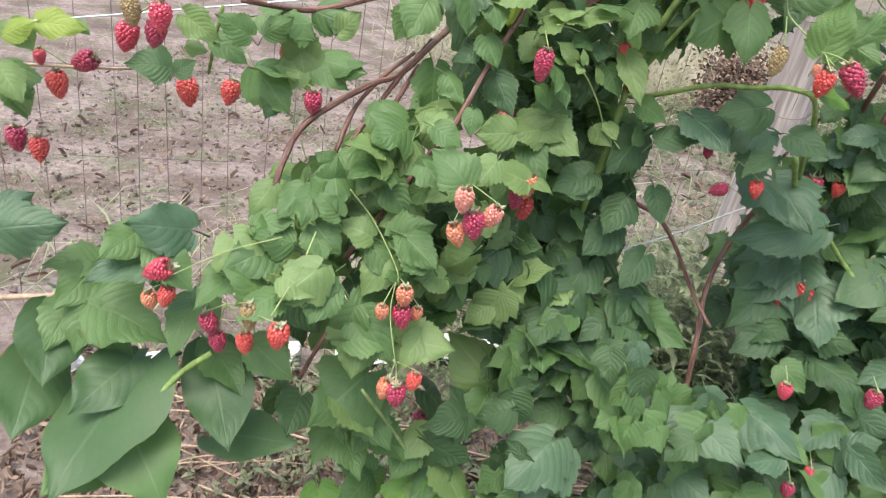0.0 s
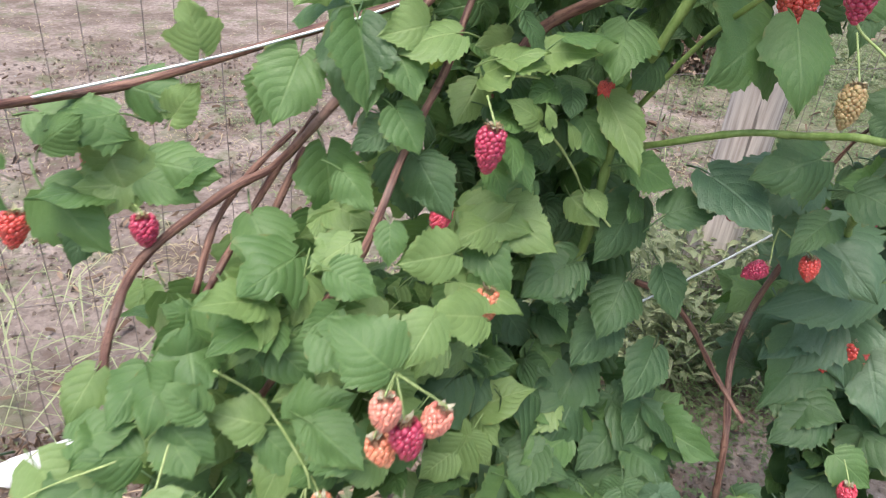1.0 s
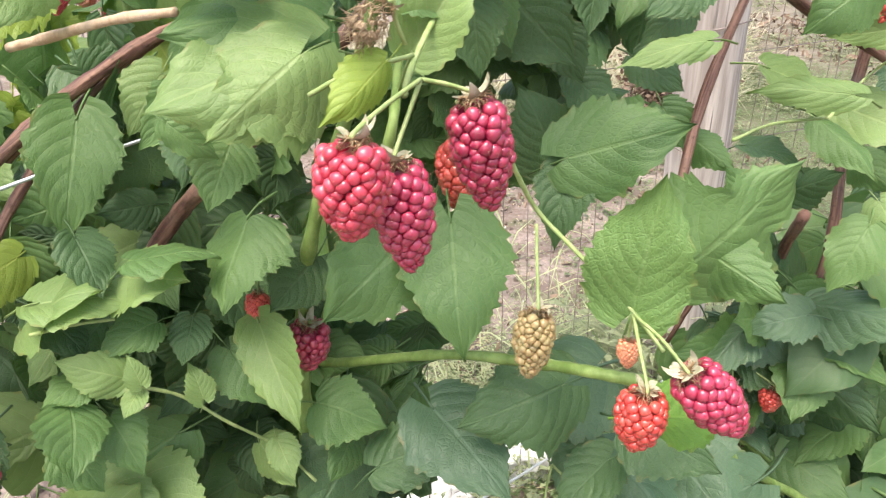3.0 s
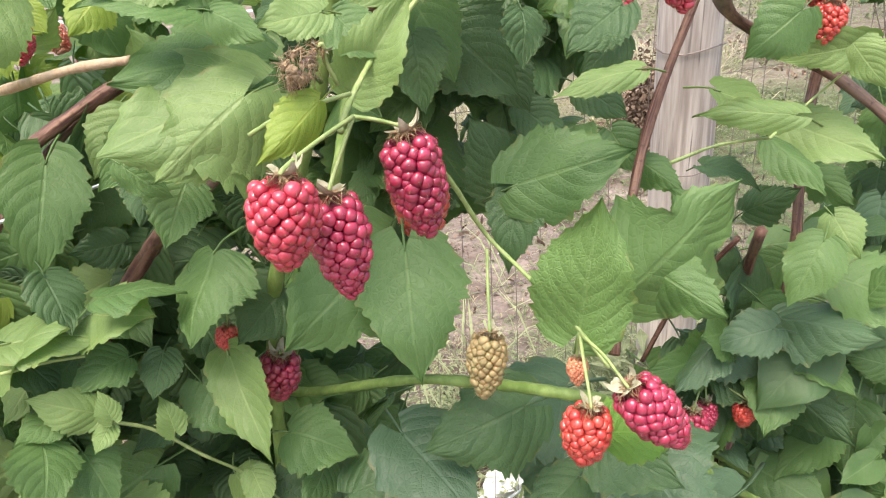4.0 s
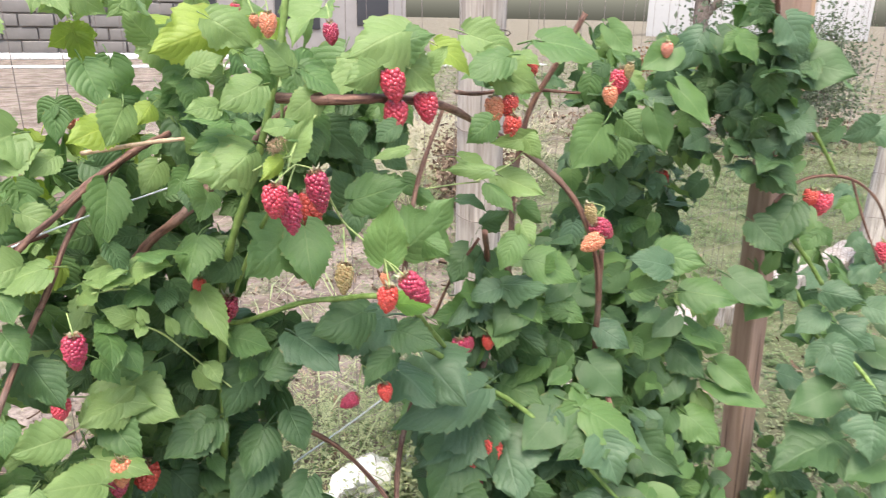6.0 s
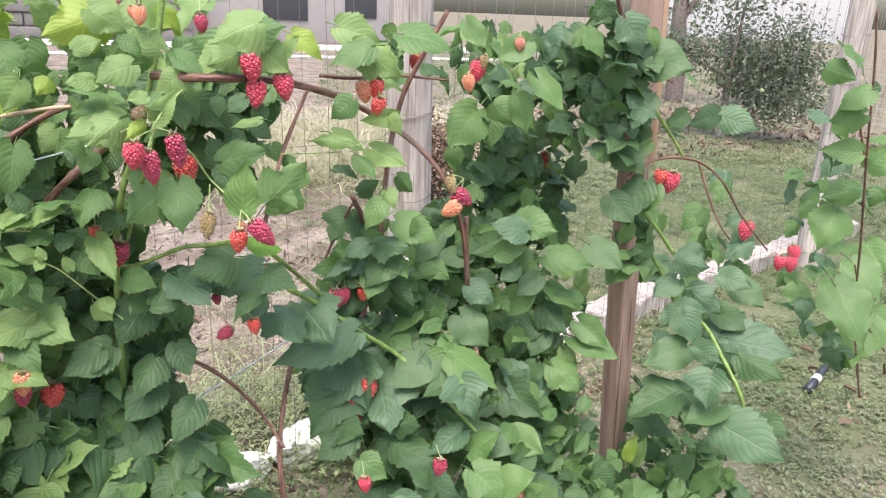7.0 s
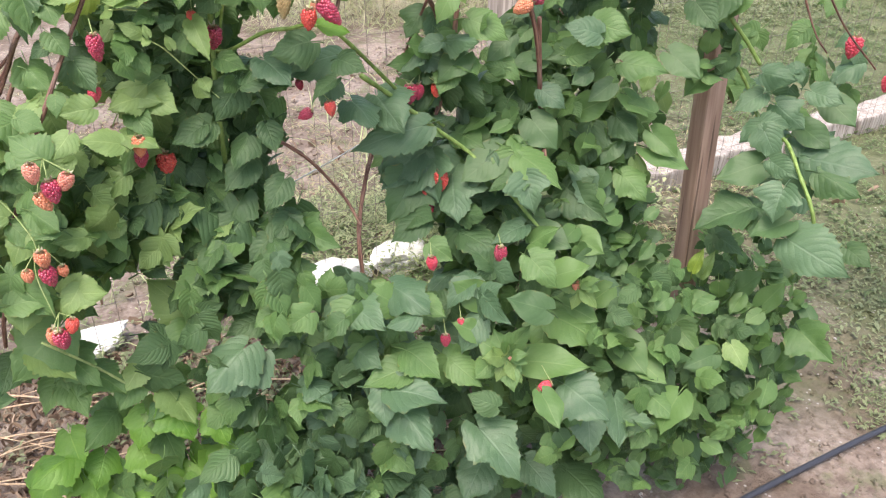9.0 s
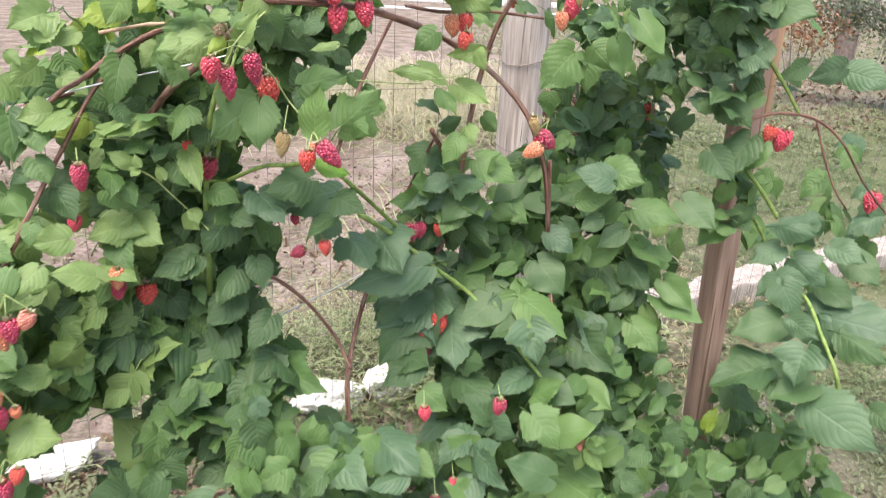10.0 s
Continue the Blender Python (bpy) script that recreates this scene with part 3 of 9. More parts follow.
def calyx_form(seed, size=0.0074):
    """Five curling felted sepals over a ring of brown threads."""
    rng = random.Random(seed)
    bm = bmesh.new()
    for k in range(5):
        a = 2 * math.pi * k / 5 + rng.uniform(-0.25, 0.25)
        lift, curl = rng.uniform(0.15, 0.80), rng.uniform(-0.6, 0.5)
        rows = []
        for i in range(7):
            t = i / 6
            w = size * 0.36 * (1 - t) ** 0.75 * (0.75 + 0.6 * t)
            c = Vector((size * (0.12 + 0.72 * math.sin(t * 1.5)), size * 0.12 * math.sin(3 * t + k), size * (lift * t ** 1.2 + curl * t ** 3)))
            rows.append([bm.verts.new(Matrix.Rotation(a, 3, "Z") @ (c + Vector((0, w * s, 0.35 * w * abs(s))))) for s in (-1, 0, 1)])
        for p, q in zip(rows, rows[1:]):
            for j in range(2):
                bm.faces.new((p[j], p[j + 1], q[j + 1], q[j]))
    start = len(bm.faces)
    for k in range(60):
        a, l = rng.uniform(0, 6.28), size * rng.uniform(0.45, 1.05)
        d = Vector((math.cos(a), math.sin(a), rng.uniform(-0.25, 0.35)))
        bow = Vector((rng.gauss(0, 0.0012), rng.gauss(0, 0.0012), rng.uniform(0, 0.0015)))
        tube(bm, [Vector((0, 0, 0.0005)), d * l * 0.6 + bow, d * l + Vector((0, 0, -0.0022)) - bow * 0.5], 0.00022, 0.00010, 3)
    bm.faces.ensure_lookup_table()
    for f in bm.faces[start:]:
        f.material_index = 1
    return bm


def husk_form(seed, length=0.024, width=0.022):
    """A withered fruit: a tangle of curled brown threads and shreds round a small core."""
    rng = random.Random(seed)
    bm = bmesh.new()
    for k in range(150):
        out = Vector((rng.gauss(0, 1), rng.gauss(0, 1), rng.gauss(0, 1))).normalized()
        at = Vector((out.x * width * 0.32, out.y * width * 0.32, -length * 0.5 + out.z * length * 0.36))
        side = out.orthogonal().normalized() * rng.uniform(-0.004, 0.004)
        pts = [at - side, at + out * rng.uniform(0.001, 0.003), at + side * 1.6 + out * rng.uniform(0.001, 0.008) + Vector((0, 0, -0.002))]
        tube(bm, smooth_path(pts, 2), rng.choice((0.0002, 0.0003, 0.0006)), 0.00012, 3)
    for k in range(18):
        out = Vector((rng.gauss(0, 1), rng.gauss(0, 1), rng.gauss(0, 1))).normalized()
        at = Vector((out.x * width * 0.3, out.y * width * 0.3, -length * 0.5 + out.z * length * 0.33))
        bmesh.ops.create_icosphere(bm, subdivisions=1, radius=rng.uniform(0.0012, 0.0026), matrix=Matrix.Translation(at) @ Matrix.Diagonal((rng.uniform(0.6, 1.4), 1, rng.uniform(0.6, 1.5), 1)))
    return bm


BERRY_MESH = {}
for tone in BERRY:
    for k, (l, w) in enumerate(((0.030, 0.024), (0.027, 0.022), (0.035, 0.0205))):
        if tone == "husk":
            BERRY_MESH[tone, k] = mesh_of("berry", husk_form(k + 3), [HUSK])
        else:
            slim = 0.78 if tone == "green" else 1.0
            BERRY_MESH[tone, k] = mesh_of("berry", berry_form(k + 5, l, w * slim, 2, grain=0.0018 if tone == "green" else 0.0021), [BERRY[tone], DRY])
BERRY_LONG = (0.030, 0.027, 0.035)
CALYX = [mesh_of("calyx", calyx_form(k + 2), [SEPAL, DRY]) for k in range(4)]


def fruit(owner, node, *berries, stalk=0.0008):
    """A fruit cluster: stalks from its node, and berries given as (centre, ripeness, size, lean x, lean y)."""
    bm = bmesh.new()
    node = Vector(node)
    tops = []
    for centre, tone, size, lx, ly in berries:
        k = 2 if tone == "long" else random.randrange(2)
        tone = "ripe" if tone == "long" else tone
        s = size / BERRY_LONG[k]
        turn = Matrix.Rotation(radians(ly), 4, "X") @ Matrix.Rotation(radians(lx), 4, "Y") @ Matrix.Rotation(random.uniform(0, 6), 4, "Z")
        up = (turn @ Vector((0, 0, 1))).normalized()
        top = Vector(centre) + up * size * 0.48
        tops.append((tone, k, s, turn, top))
        mid = node.lerp(top, 0.5) + Vector((0, 0, 0.002))
        tube(bm, smooth_path([node, mid, top + up * 0.003, top], 4), stalk, stalk * 0.8, 5)
    ob = in_plant(part("fruit_stalk", bm, STALK, None), owner)
    for tone, k, s, turn, top in tops:
        m = Matrix.Translation(top) @ turn
        b = part("berry", BERRY_MESH[tone, k], None, ob, {"ripe": "dark crimson ripe berry", "red": "bright red berry", "scarlet": "scarlet berry", "orange": "unripe orange berry", "pink": "half-ripe pink berry", "green": "dry yellowish berry", "husk": "withered brown fruit husk"}[tone])
        b.matrix_basis = m @ Matrix.Scale(s, 4)
        c = part("calyx", random.choice(CALYX), None, ob)
        c.matrix_basis = m @ Matrix.Translation((0, 0, 0.001)) @ Matrix.Scale(s, 4)
    return ob


# ---- the ground and what stands behind the row ----
def lift(x, y):
    near = 1.0 if math.hypot(x - 1, y - 2) < 9 else 0.25
    return near * (0.02 * noise.noise((x * 1.7, y * 1.7, 0)) + 0.012 * noise.noise((x * 7, y * 7, 3)))


def ground():
    bm = bmesh.new()
    xs = [-400, -120, -40, -20, -12, -8] + [-6 + 0.12 * i for i in range(134)] + [12, 16, 24, 40, 120, 400]
    ys = [-300, -80, -20, -8, -4] + [-2 + 0.12 * i for i in range(100)] + [11, 13, 16, 20, 26, 40, 90, 250, 700]
    rows = [[bm.verts.new((x, y, lift(x, y))) for x in xs] for y in ys]
    for a, b in zip(rows, rows[1:]):
        for k in range(len(xs) - 1):
            bm.faces.new((a[k], a[k + 1], b[k + 1], b[k]))
    ob = part("ground", bm, SOIL, None)
    return tagged(ob, "bare pinkish-brown garden soil with weeds and turf", "ground", kind="structure")


ground()
FENCE = Vector((0.940, 0.342, 0)).normalized()


def along_fence(s, off=0.0, z=0.0):
    """A point s metres along the wire fence, off metres behind it."""
    return Vector((0, 1.52, 0)) + FENCE * s + Vector((-FENCE.y, FENCE.x, 0)) * off + Vector((0, 0, z))


def kerb_stone(s, length, seed):
    """A broken lump of limed rubble, chipped flat on several sides."""
    rng = random.Random(seed)
    low = 0.62 if s < 0.3 or s > 1.2 else 1.0
    bm = bmesh.new()
    bmesh.ops.create_icosphere(bm, subdivisions=4, radius=0.5)
    flats = [(Vector((rng.gauss(0, 1), rng.gauss(0, 1), rng.gauss(0, 0.8))).normalized(), rng.uniform(0.30, 0.44)) for _ in range(13)]
    for v in bm.verts:
        for n, d in flats:
            over = v.co.dot(n) - d
            if over > 0:
                v.co -= n * over
        v.co += v.co.normalized() * (0.05 * noise.noise(v.co * 5 + Vector((seed, 0, 0))) + 0.025 * noise.noise(v.co * 16 + Vector((0, seed, 0))))
    bmesh.ops.transform(bm, matrix=Matrix.Diagonal((length * 1.15, rng.uniform(0.15, 0.24) * low, rng.uniform(0.10, 0.15) * low, 1)), verts=bm.verts)
    ob = part("kerb_stone", bm, WHITEWASH, None, smooth=False)
    ob.matrix_basis = Matrix.Translation(along_fence(s, 0.07 + rng.uniform(-0.03, 0.03), 0.035)) @ pose(0, 0, 0, rng.uniform(-9, 9), rng.uniform(-6, 6), 20 + rng.uniform(-14, 14))
    return tagged(ob, "whitewashed rough kerb stone lying along the fence", "kerb stone", "kerb stones")


def kerb_slab(s, length, seed):
    """A chipped concrete kerb slab with worn limewash."""
    rng = random.Random(seed)
    bm = bmesh.new()
    box(bm, (length, rng.uniform(0.13, 0.16), rng.uniform(0.10, 0.13)), (0, 0, 0), 0.012)
    bmesh.ops.subdivide_edges(bm, edges=[e for e in bm.edges if e.calc_length() > 0.06], cuts=6, use_grid_fill=True)
    for v in bm.verts:
        v.co += Vector((0.006, 0.010, 0.012)) * noise.noise(v.co * 14 + Vector((seed, 0, 0)))
    ob = part("kerb_slab", bm, KERB_WORN, None, smooth=False)
    ob.matrix_basis = Matrix.Translation(along_fence(s, 0.13 + rng.uniform(-0.015, 0.015), 0.045)) @ pose(0, 0, 0, rng.uniform(-3, 3), rng.uniform(-2, 2), 20 + rng.uniform(-3, 3))
    return tagged(ob, "pinkish white worn concrete kerb slab along the fence", "kerb slab", "kerb slabs")


s, seed = 1.55, 60
while s < 4.6:
    l = random.uniform(0.42, 0.60)
    kerb_slab(s + l / 2, l, seed)
    s, seed = s + l + random.uniform(0.01, 0.03), seed + 1
s, seed = -2.6, 3
while s < 1.5:
    l = random.uniform(0.13, 0.30)
    kerb_stone(s + l / 2, l, seed)
    s, seed = s + l + random.uniform(0.01, 0.05), seed + 1


def fence_post(name, s, height, width):
    root = thing(name, along_fence(s, -0.05), "weathered grey wooden fence post wrapped with wire", "fence post", "fence posts")
    root.rotation_euler[2] = radians(22)
    bm = bmesh.new()
    pts = [Vector((0.012 * math.sin(3 * z), 0.01 * math.sin(2 * z + 1), z)) for z in np.linspace(-0.1, height, 16)]
    tube(bm, pts, width * 0.53, width * 0.47, 14, 0.025, 5)
    part("shaft", bm, GREY_WOOD, root)
    for k in range(7):
        z = 0.12 + k * height / 7.4
        bm = bmesh.new()
        ring = [Vector((math.cos(a) * width * 0.535, math.sin(a) * width * 0.535, z + 0.008 * math.sin(a * 2 + k))) for a in np.linspace(0, 2 * math.pi, 17)]
        tube(bm, ring, 0.0016, 0.0016, 4)
        part("wire_wrap", bm, WIRE, root)
    return root


fence_post("fence_post", 0.985, 1.75, 0.125)
fence_post("fence_post", 3.87, 1.75, 0.13)


def wire_fence():
    root = thing("wire_fence", along_fence(0), "rusty wire mesh fence with narrow upright wires", "fence")
    root.rotation_euler[2] = math.atan2(FENCE.y, FENCE.x)
    tall = bmesh.new()
    tube(tall, [Vector((0.003 * math.sin(z * 5), 0.004 * math.sin(z * 3), z)) for z in np.linspace(0.02, 1.5, 9)], 0.0008, 0.0008, 4)
    tall = mesh_of("upright_wire", tall, WIRE)
    for k in range(130):
        o = part("upright_wire", tall, None, root)
        o.location = (-2.2 + k * 0.06 + random.uniform(-0.006, 0.006), 0, 0)
        o.rotation_euler = (random.gauss(0, 0.01), random.gauss(0, 0.012), random.uniform(0, 6))
    for z in (0.05, 0.17, 0.30, 0.45, 0.62, 0.80, 1.0, 1.22, 1.48):
        bm = bmesh.new()
        tube(bm, [Vector((x, 0.003, z + 0.012 * math.sin(x * 2.1 + z * 9))) for x in np.linspace(-2.25, 5.8, 40)], 0.0009, 0.0009, 4)
        part("cross_wire", bm, WIRE, root)
    return root


wire_fence()


def stake(name, at, height, w, d, label):
    root = thing(name, at, label, "post")
    bm = bmesh.new()
    box(bm, (w, d, height + 0.1), (0, 0, height / 2 - 0.05), 0.004)
    bmesh.ops.subdivide_edges(bm, edges=[e for e in bm.edges if e.calc_length() > 0.5], cuts=9)
    for v in bm.verts:
        v.co.x += 0.004 * math.sin(v.co.z * 6)
    part("shaft", bm, POST_WOOD, root)
    return root


post = stake("trellis_post", (1.215, 1.02, 0), 1.72, 0.043, 0.042, "brown sawn timber trellis post with leafy canes tied to it")
# a paler strip along the right side of the post's upper part
side_strip = bmesh.new()
box(side_strip, (0.014, 0.040, 0.62), (0.031, 0.0, 1.40), 0.002)
part("side_strip", side_strip, POST_PALE, post, "paler sawn strip along the upper right side of the post")
post.rotation_euler = (0, radians(-4), radians(14))


WALL_WHITE = plain("wall_white", (0.52, 0.51, 0.53), 0.9, 0, 0.08, 3.0)
WALL_GREY = plain("wall_grey", (0.36, 0.33, 0.33), 0.9, 0, 0.2, 2.0)
DARK = plain("dark_sheet", (0.05, 0.05, 0.06), 0.7)


# ---- the berry plants ----
ROW = "berry plants along the trellis"
left_bush = plant("berry_bush", (0.05, 0.95, 0), "leafy cane-berry bush with ripe red berries and brown canes", "berry bush", ROW)
mid_bush = plant("berry_bush", (0.62, 1.02, 0), "dense dark green cane-berry bush on the trellis wires", "berry bush", ROW)
right_bush = plant("berry_bush", (1.25, 1.0, 0), "cane-berry bush climbing beside the timber post", "berry bush", ROW)
far_bush = plant("berry_bush", (1.95, 1.25, 0), "tall thin berry shoots with large pale green leaves", "berry bush", ROW)

D, M, L, Y, B = "dark", "mid", "light", "yellow", "blue"
# low and inner patches lean to D and B, shade put into leaf colour
foliage(left_bush, 0.00, 0.82, 0.18, 0.22, 283, (M, L, L, D), size=(0.035, 0.063), singly=40, ahead=0.03, seed=1)
foliage(left_bush, 0.20, 0.78, 0.15, 0.33, 364, (D, D, M), size=(0.035, 0.068), singly=40, ahead=0.03, seed=2)
foliage(left_bush, 0.20, 1.08, 0.16, 0.13, 162, (D, M, M), size=(0.031, 0.054), singly=30, ahead=0.05, seed=3)
foliage(left_bush, 0.06, 1.08, 0.13, 0.08, 54, (M, D, L), size=(0.031, 0.054), singly=10, ahead=0.05, seed=4)
foliage(left_bush, 0.08, 0.45, 0.24, 0.20, 81, (M, M, D), size=(0.040, 0.070), singly=15, ahead=0.05, seed=5)
foliage(left_bush, 0.30, 1.24, 0.20, 0.05, 48, (M, L, M), size=(0.031, 0.054), singly=10, ahead=0.06, depth=0.2, seed=6)
foliage(left_bush, 0.22, 1.33, 0.20, 0.04, 24, (L, L, Y), size=(0.035, 0.063), singly=18, ahead=0.08, depth=0.2, seed=16)
foliage(mid_bush, 0.80, 0.62, 0.20, 0.38, 580, (D, M, D, M), size=(0.033, 0.061), singly=90, ahead=0.03, kinds=("heart", "single", "heart", "tri"), seed=7)
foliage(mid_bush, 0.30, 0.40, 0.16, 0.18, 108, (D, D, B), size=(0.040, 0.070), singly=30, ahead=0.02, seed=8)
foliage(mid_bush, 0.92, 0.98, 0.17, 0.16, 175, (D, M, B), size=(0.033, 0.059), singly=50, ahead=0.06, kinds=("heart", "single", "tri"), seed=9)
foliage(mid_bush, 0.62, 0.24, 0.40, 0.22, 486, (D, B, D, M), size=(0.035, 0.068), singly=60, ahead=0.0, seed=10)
foliage(mid_bush, 0.86, 1.26, 0.22, 0.07, 59, (M, D, L), size=(0.031, 0.054), singly=15, ahead=0.06, depth=0.2, seed=11)
foliage(right_bush, 1.08, 0.36, 0.22, 0.30, 520, (M, D, D, M), size=(0.022, 0.044), kinds=("heart", "heart", "single"), singly=110, ahead=0.0, seed=12)
foliage(right_bush, 1.02, 1.24, 0.09, 0.13, 42, (D, M, B), size=(0.035, 0.062), singly=42, ahead=-0.10, depth=0.10, seed=13)
foliage(right_bush, 1.42, 0.75, 0.16, 0.30, 40, (B, M), size=(0.044, 0.072), singly=20, seed=14)
foliage(far_bush, 1.98, 0.80, 0.12, 0.40, 50, (B, M), size=(0.044, 0.077), singly=40, seed=15)
foliage(left_bush, 0.37, 1.21, 0.085, 0.07, 40, (D, D, M), size=(0.036, 0.062), singly=40, ahead=0.0, depth=0.07, seed=17)
foliage(right_bush, 1.12, 1.18, 0.07, 0.10, 26, (D, M), size=(0.030, 0.050), singly=26, kinds=("heart", "single"), ahead=-0.12, depth=0.06, seed=18)
foliage(right_bush, 1.01, 0.80, 0.06, 0.16, 40, (M, D, L), size=(0.022, 0.042), singly=40, kinds=("heart",), ahead=-0.06, depth=0.10, seed=19)
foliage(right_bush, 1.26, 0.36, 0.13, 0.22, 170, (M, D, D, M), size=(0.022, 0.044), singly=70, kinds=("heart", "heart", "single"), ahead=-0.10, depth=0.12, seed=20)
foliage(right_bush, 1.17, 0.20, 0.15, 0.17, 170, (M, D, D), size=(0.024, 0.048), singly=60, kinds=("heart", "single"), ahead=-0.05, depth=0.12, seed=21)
foliage(left_bush, 0.36, 1.15, 0.07, 0.05, 26, (D, D, M), size=(0.034, 0.055), singly=26, ahead=0.0, depth=0.08, seed=22)
foliage(mid_bush, 0.60, 0.70, 0.14, 0.12, 60, (D, M, B), size=(0.050, 0.080), singly=30, ahead=0.02, depth=0.14, kinds=("tri",), seed=23)
foliage(mid_bush, 0.84, 0.80, 0.16, 0.20, 110, (D, M, M), size=(0.028, 0.046), singly=50, ahead=-0.03, depth=0.10, kinds=("heart", "heart", "tri"), seed=24)
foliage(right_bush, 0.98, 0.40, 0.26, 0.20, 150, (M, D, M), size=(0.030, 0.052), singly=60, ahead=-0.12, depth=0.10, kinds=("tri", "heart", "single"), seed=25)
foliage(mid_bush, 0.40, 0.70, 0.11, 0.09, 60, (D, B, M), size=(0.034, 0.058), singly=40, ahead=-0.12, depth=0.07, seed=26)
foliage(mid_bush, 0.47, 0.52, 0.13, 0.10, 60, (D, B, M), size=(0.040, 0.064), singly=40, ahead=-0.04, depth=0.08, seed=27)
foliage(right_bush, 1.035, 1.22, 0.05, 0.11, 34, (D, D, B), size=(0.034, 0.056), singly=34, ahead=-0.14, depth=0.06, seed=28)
foliage(right_bush, 1.09, 0.955, 0.055, 0.045, 18, (M, D), size=(0.028, 0.044), singly=18, kinds=("heart", "single"), ahead=-0.15, depth=0.05, seed=29)
foliage(left_bush, 0.02, 0.88, 0.12, 0.10, 60, (L, M, L, M), size=(0.032, 0.056), singly=40, ahead=-0.03, depth=0.08, seed=30)
foliage(left_bush, 0.12, 1.16, 0.13, 0.06, 34, (L, M, Y), size=(0.032, 0.052), singly=34, ahead=0.10, depth=0.12, seed=31)
foliage(mid_bush, 0.575, 0.985, 0.06, 0.055, 18, (M, D, B), size=(0.040, 0.060), singly=18, ahead=0.0, depth=0.06, kinds=("single", "lobed"), seed=32)
foliage(mid_bush, 0.60, 0.90, 0.07, 0.06, 20, (D, B, M), size=(0.040, 0.060), singly=20, ahead=0.0, depth=0.06, seed=33)
foliage(mid_bush, 1.00, 1.25, 0.075, 0.07, 32, (D, B, D), size=(0.038, 0.060), singly=32, ahead=-0.02, depth=0.10, seed=34)
foliage(mid_bush, 0.96, 1.09, 0.09, 0.08, 22, (M, L, B), size=(0.030, 0.050), singly=22, ahead=0.0, depth=0.12, kinds=("heart", "tri", "single"), seed=35)
foliage(mid_bush, 0.86, 1.20, 0.06, 0.08, 20, (M, B, D), size=(0.034, 0.055), singly=20, ahead=0.0, depth=0.10, seed=36)
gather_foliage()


def line(name, points, radius, material, label, category):
    bm = bmesh.new()
    tube(bm, smooth_path(points, 8), radius, radius, 6)
    return tagged(part(name, bm, material, None), label, category)


line("trellis_wire", [(-0.833, 0.558, 0.924), (-0.182, 0.716, 1.063), (0.007, 0.763, 1.109), (0.115, 0.791, 1.145), (0.22, 0.855, 1.165), (0.32, 0.88, 1.19)], 0.0011, WIRE_BRIGHT, "bright galvanised trellis wire stretched along the canes", "wire")
line("trellis_twine", [(0.05, 0.87, 0.62), (0.304, 0.936, 0.728), (0.443, 0.971, 0.787), (0.567, 1.002, 0.849), (0.74, 1.045, 0.93)], 0.0013, TWINE, "pale plastic twine tied between the canes and the post", "twine")

# the leaves that face the path, plant by plant
leaf(far_bush, (1.567, 0.890, 1.234), (1.512, 0.908, 1.204), "mid", "single", (-0.67, -0.36, 0.66), 0.96)
leaf(far_bush, (1.589, 0.904, 1.112), (1.530, 0.932, 1.118), "mid", "single", (-0.19, -0.92, 0.34), 0.94)
leaf(far_bush, (1.581, 0.891, 1.191), (1.516, 0.918, 1.176), "mid", "lobed", (-0.06, -0.88, 0.48), 0.91)
leaf(far_bush, (1.747, 1.005, 1.053), (1.757, 0.967, 1.109), "mid", "single", (-0.72, -0.47, 0.50), 1.00)
leaf(far_bush, (1.629, 0.954, 0.993), (1.571, 0.931, 0.903), "mid", "single", (-0.59, -0.71, 0.38), 0.98)
leaf(far_bush, (1.645, 0.923, 1.036), (1.574, 0.948, 1.009), "mid", "lobed", (-0.87, -0.50, 0.02), 0.84)
leaf(far_bush, (2.045, 1.209, 0.802), (2.044, 1.122, 0.736), "mid", "single", (-0.79, -0.07, 0.61), 0.93)
leaf(far_bush, (1.987, 1.197, 0.761), (1.996, 1.079, 0.693), "mid", "single", (-0.37, -0.76, 0.53), 0.94)
leaf(far_bush, (1.762, 1.049, 0.782), (1.751, 0.908, 0.672), "mid", "single", (-0.44, -0.65, 0.62), 0.82)
leaf(far_bush, (2.137, 1.209, 0.560), (2.046, 1.168, 0.448), "mid", "single", (-0.43, -0.78, 0.45), 0.90)
leaf(far_bush, (1.510, 0.875, 1.285), (1.465, 0.892, 1.323), "mid", "single", (-0.34, -0.32, 0.89), 0.86)
leaf(far_bush, (1.470, 0.911, 1.272), (1.492, 0.861, 1.256), "mid", "single", (-0.85, -0.46, 0.25), 0.92)
leaf(left_bush, (0.282, 0.700, 1.223), (0.239, 0.667, 1.217), "light", "lobed", (0.46, -0.66, 0.59), 0.87)
leaf(left_bush, (0.281, 0.692, 1.222), (0.255, 0.667, 1.204), "light", "lobed", (0.50, -0.67, 0.55), 0.90)
leaf(left_bush, (0.289, 0.721, 1.231), (0.241, 0.688, 1.235), "mid", "single", (0.38, -0.69, 0.62), 0.97)
leaf(left_bush, (0.157, 0.809, 1.176), (0.155, 0.770, 1.131), "mid", "single", (0.37, -0.42, 0.83), 0.84)
leaf(left_bush, (0.318, 0.708, 1.219), (0.341, 0.700, 1.254), "light", "narrow", (0.12, -0.91, 0.39), 0.99)
leaf(left_bush, (0.309, 0.666, 1.224), (0.291, 0.651, 1.209), "yellow", "single", (0.36, -0.93, 0.07), 0.62)
leaf(left_bush, (0.323, 0.754, 1.134), (0.280, 0.716, 1.109), "mid", "lobed", (0.42, -0.63, 0.66), 1.00)
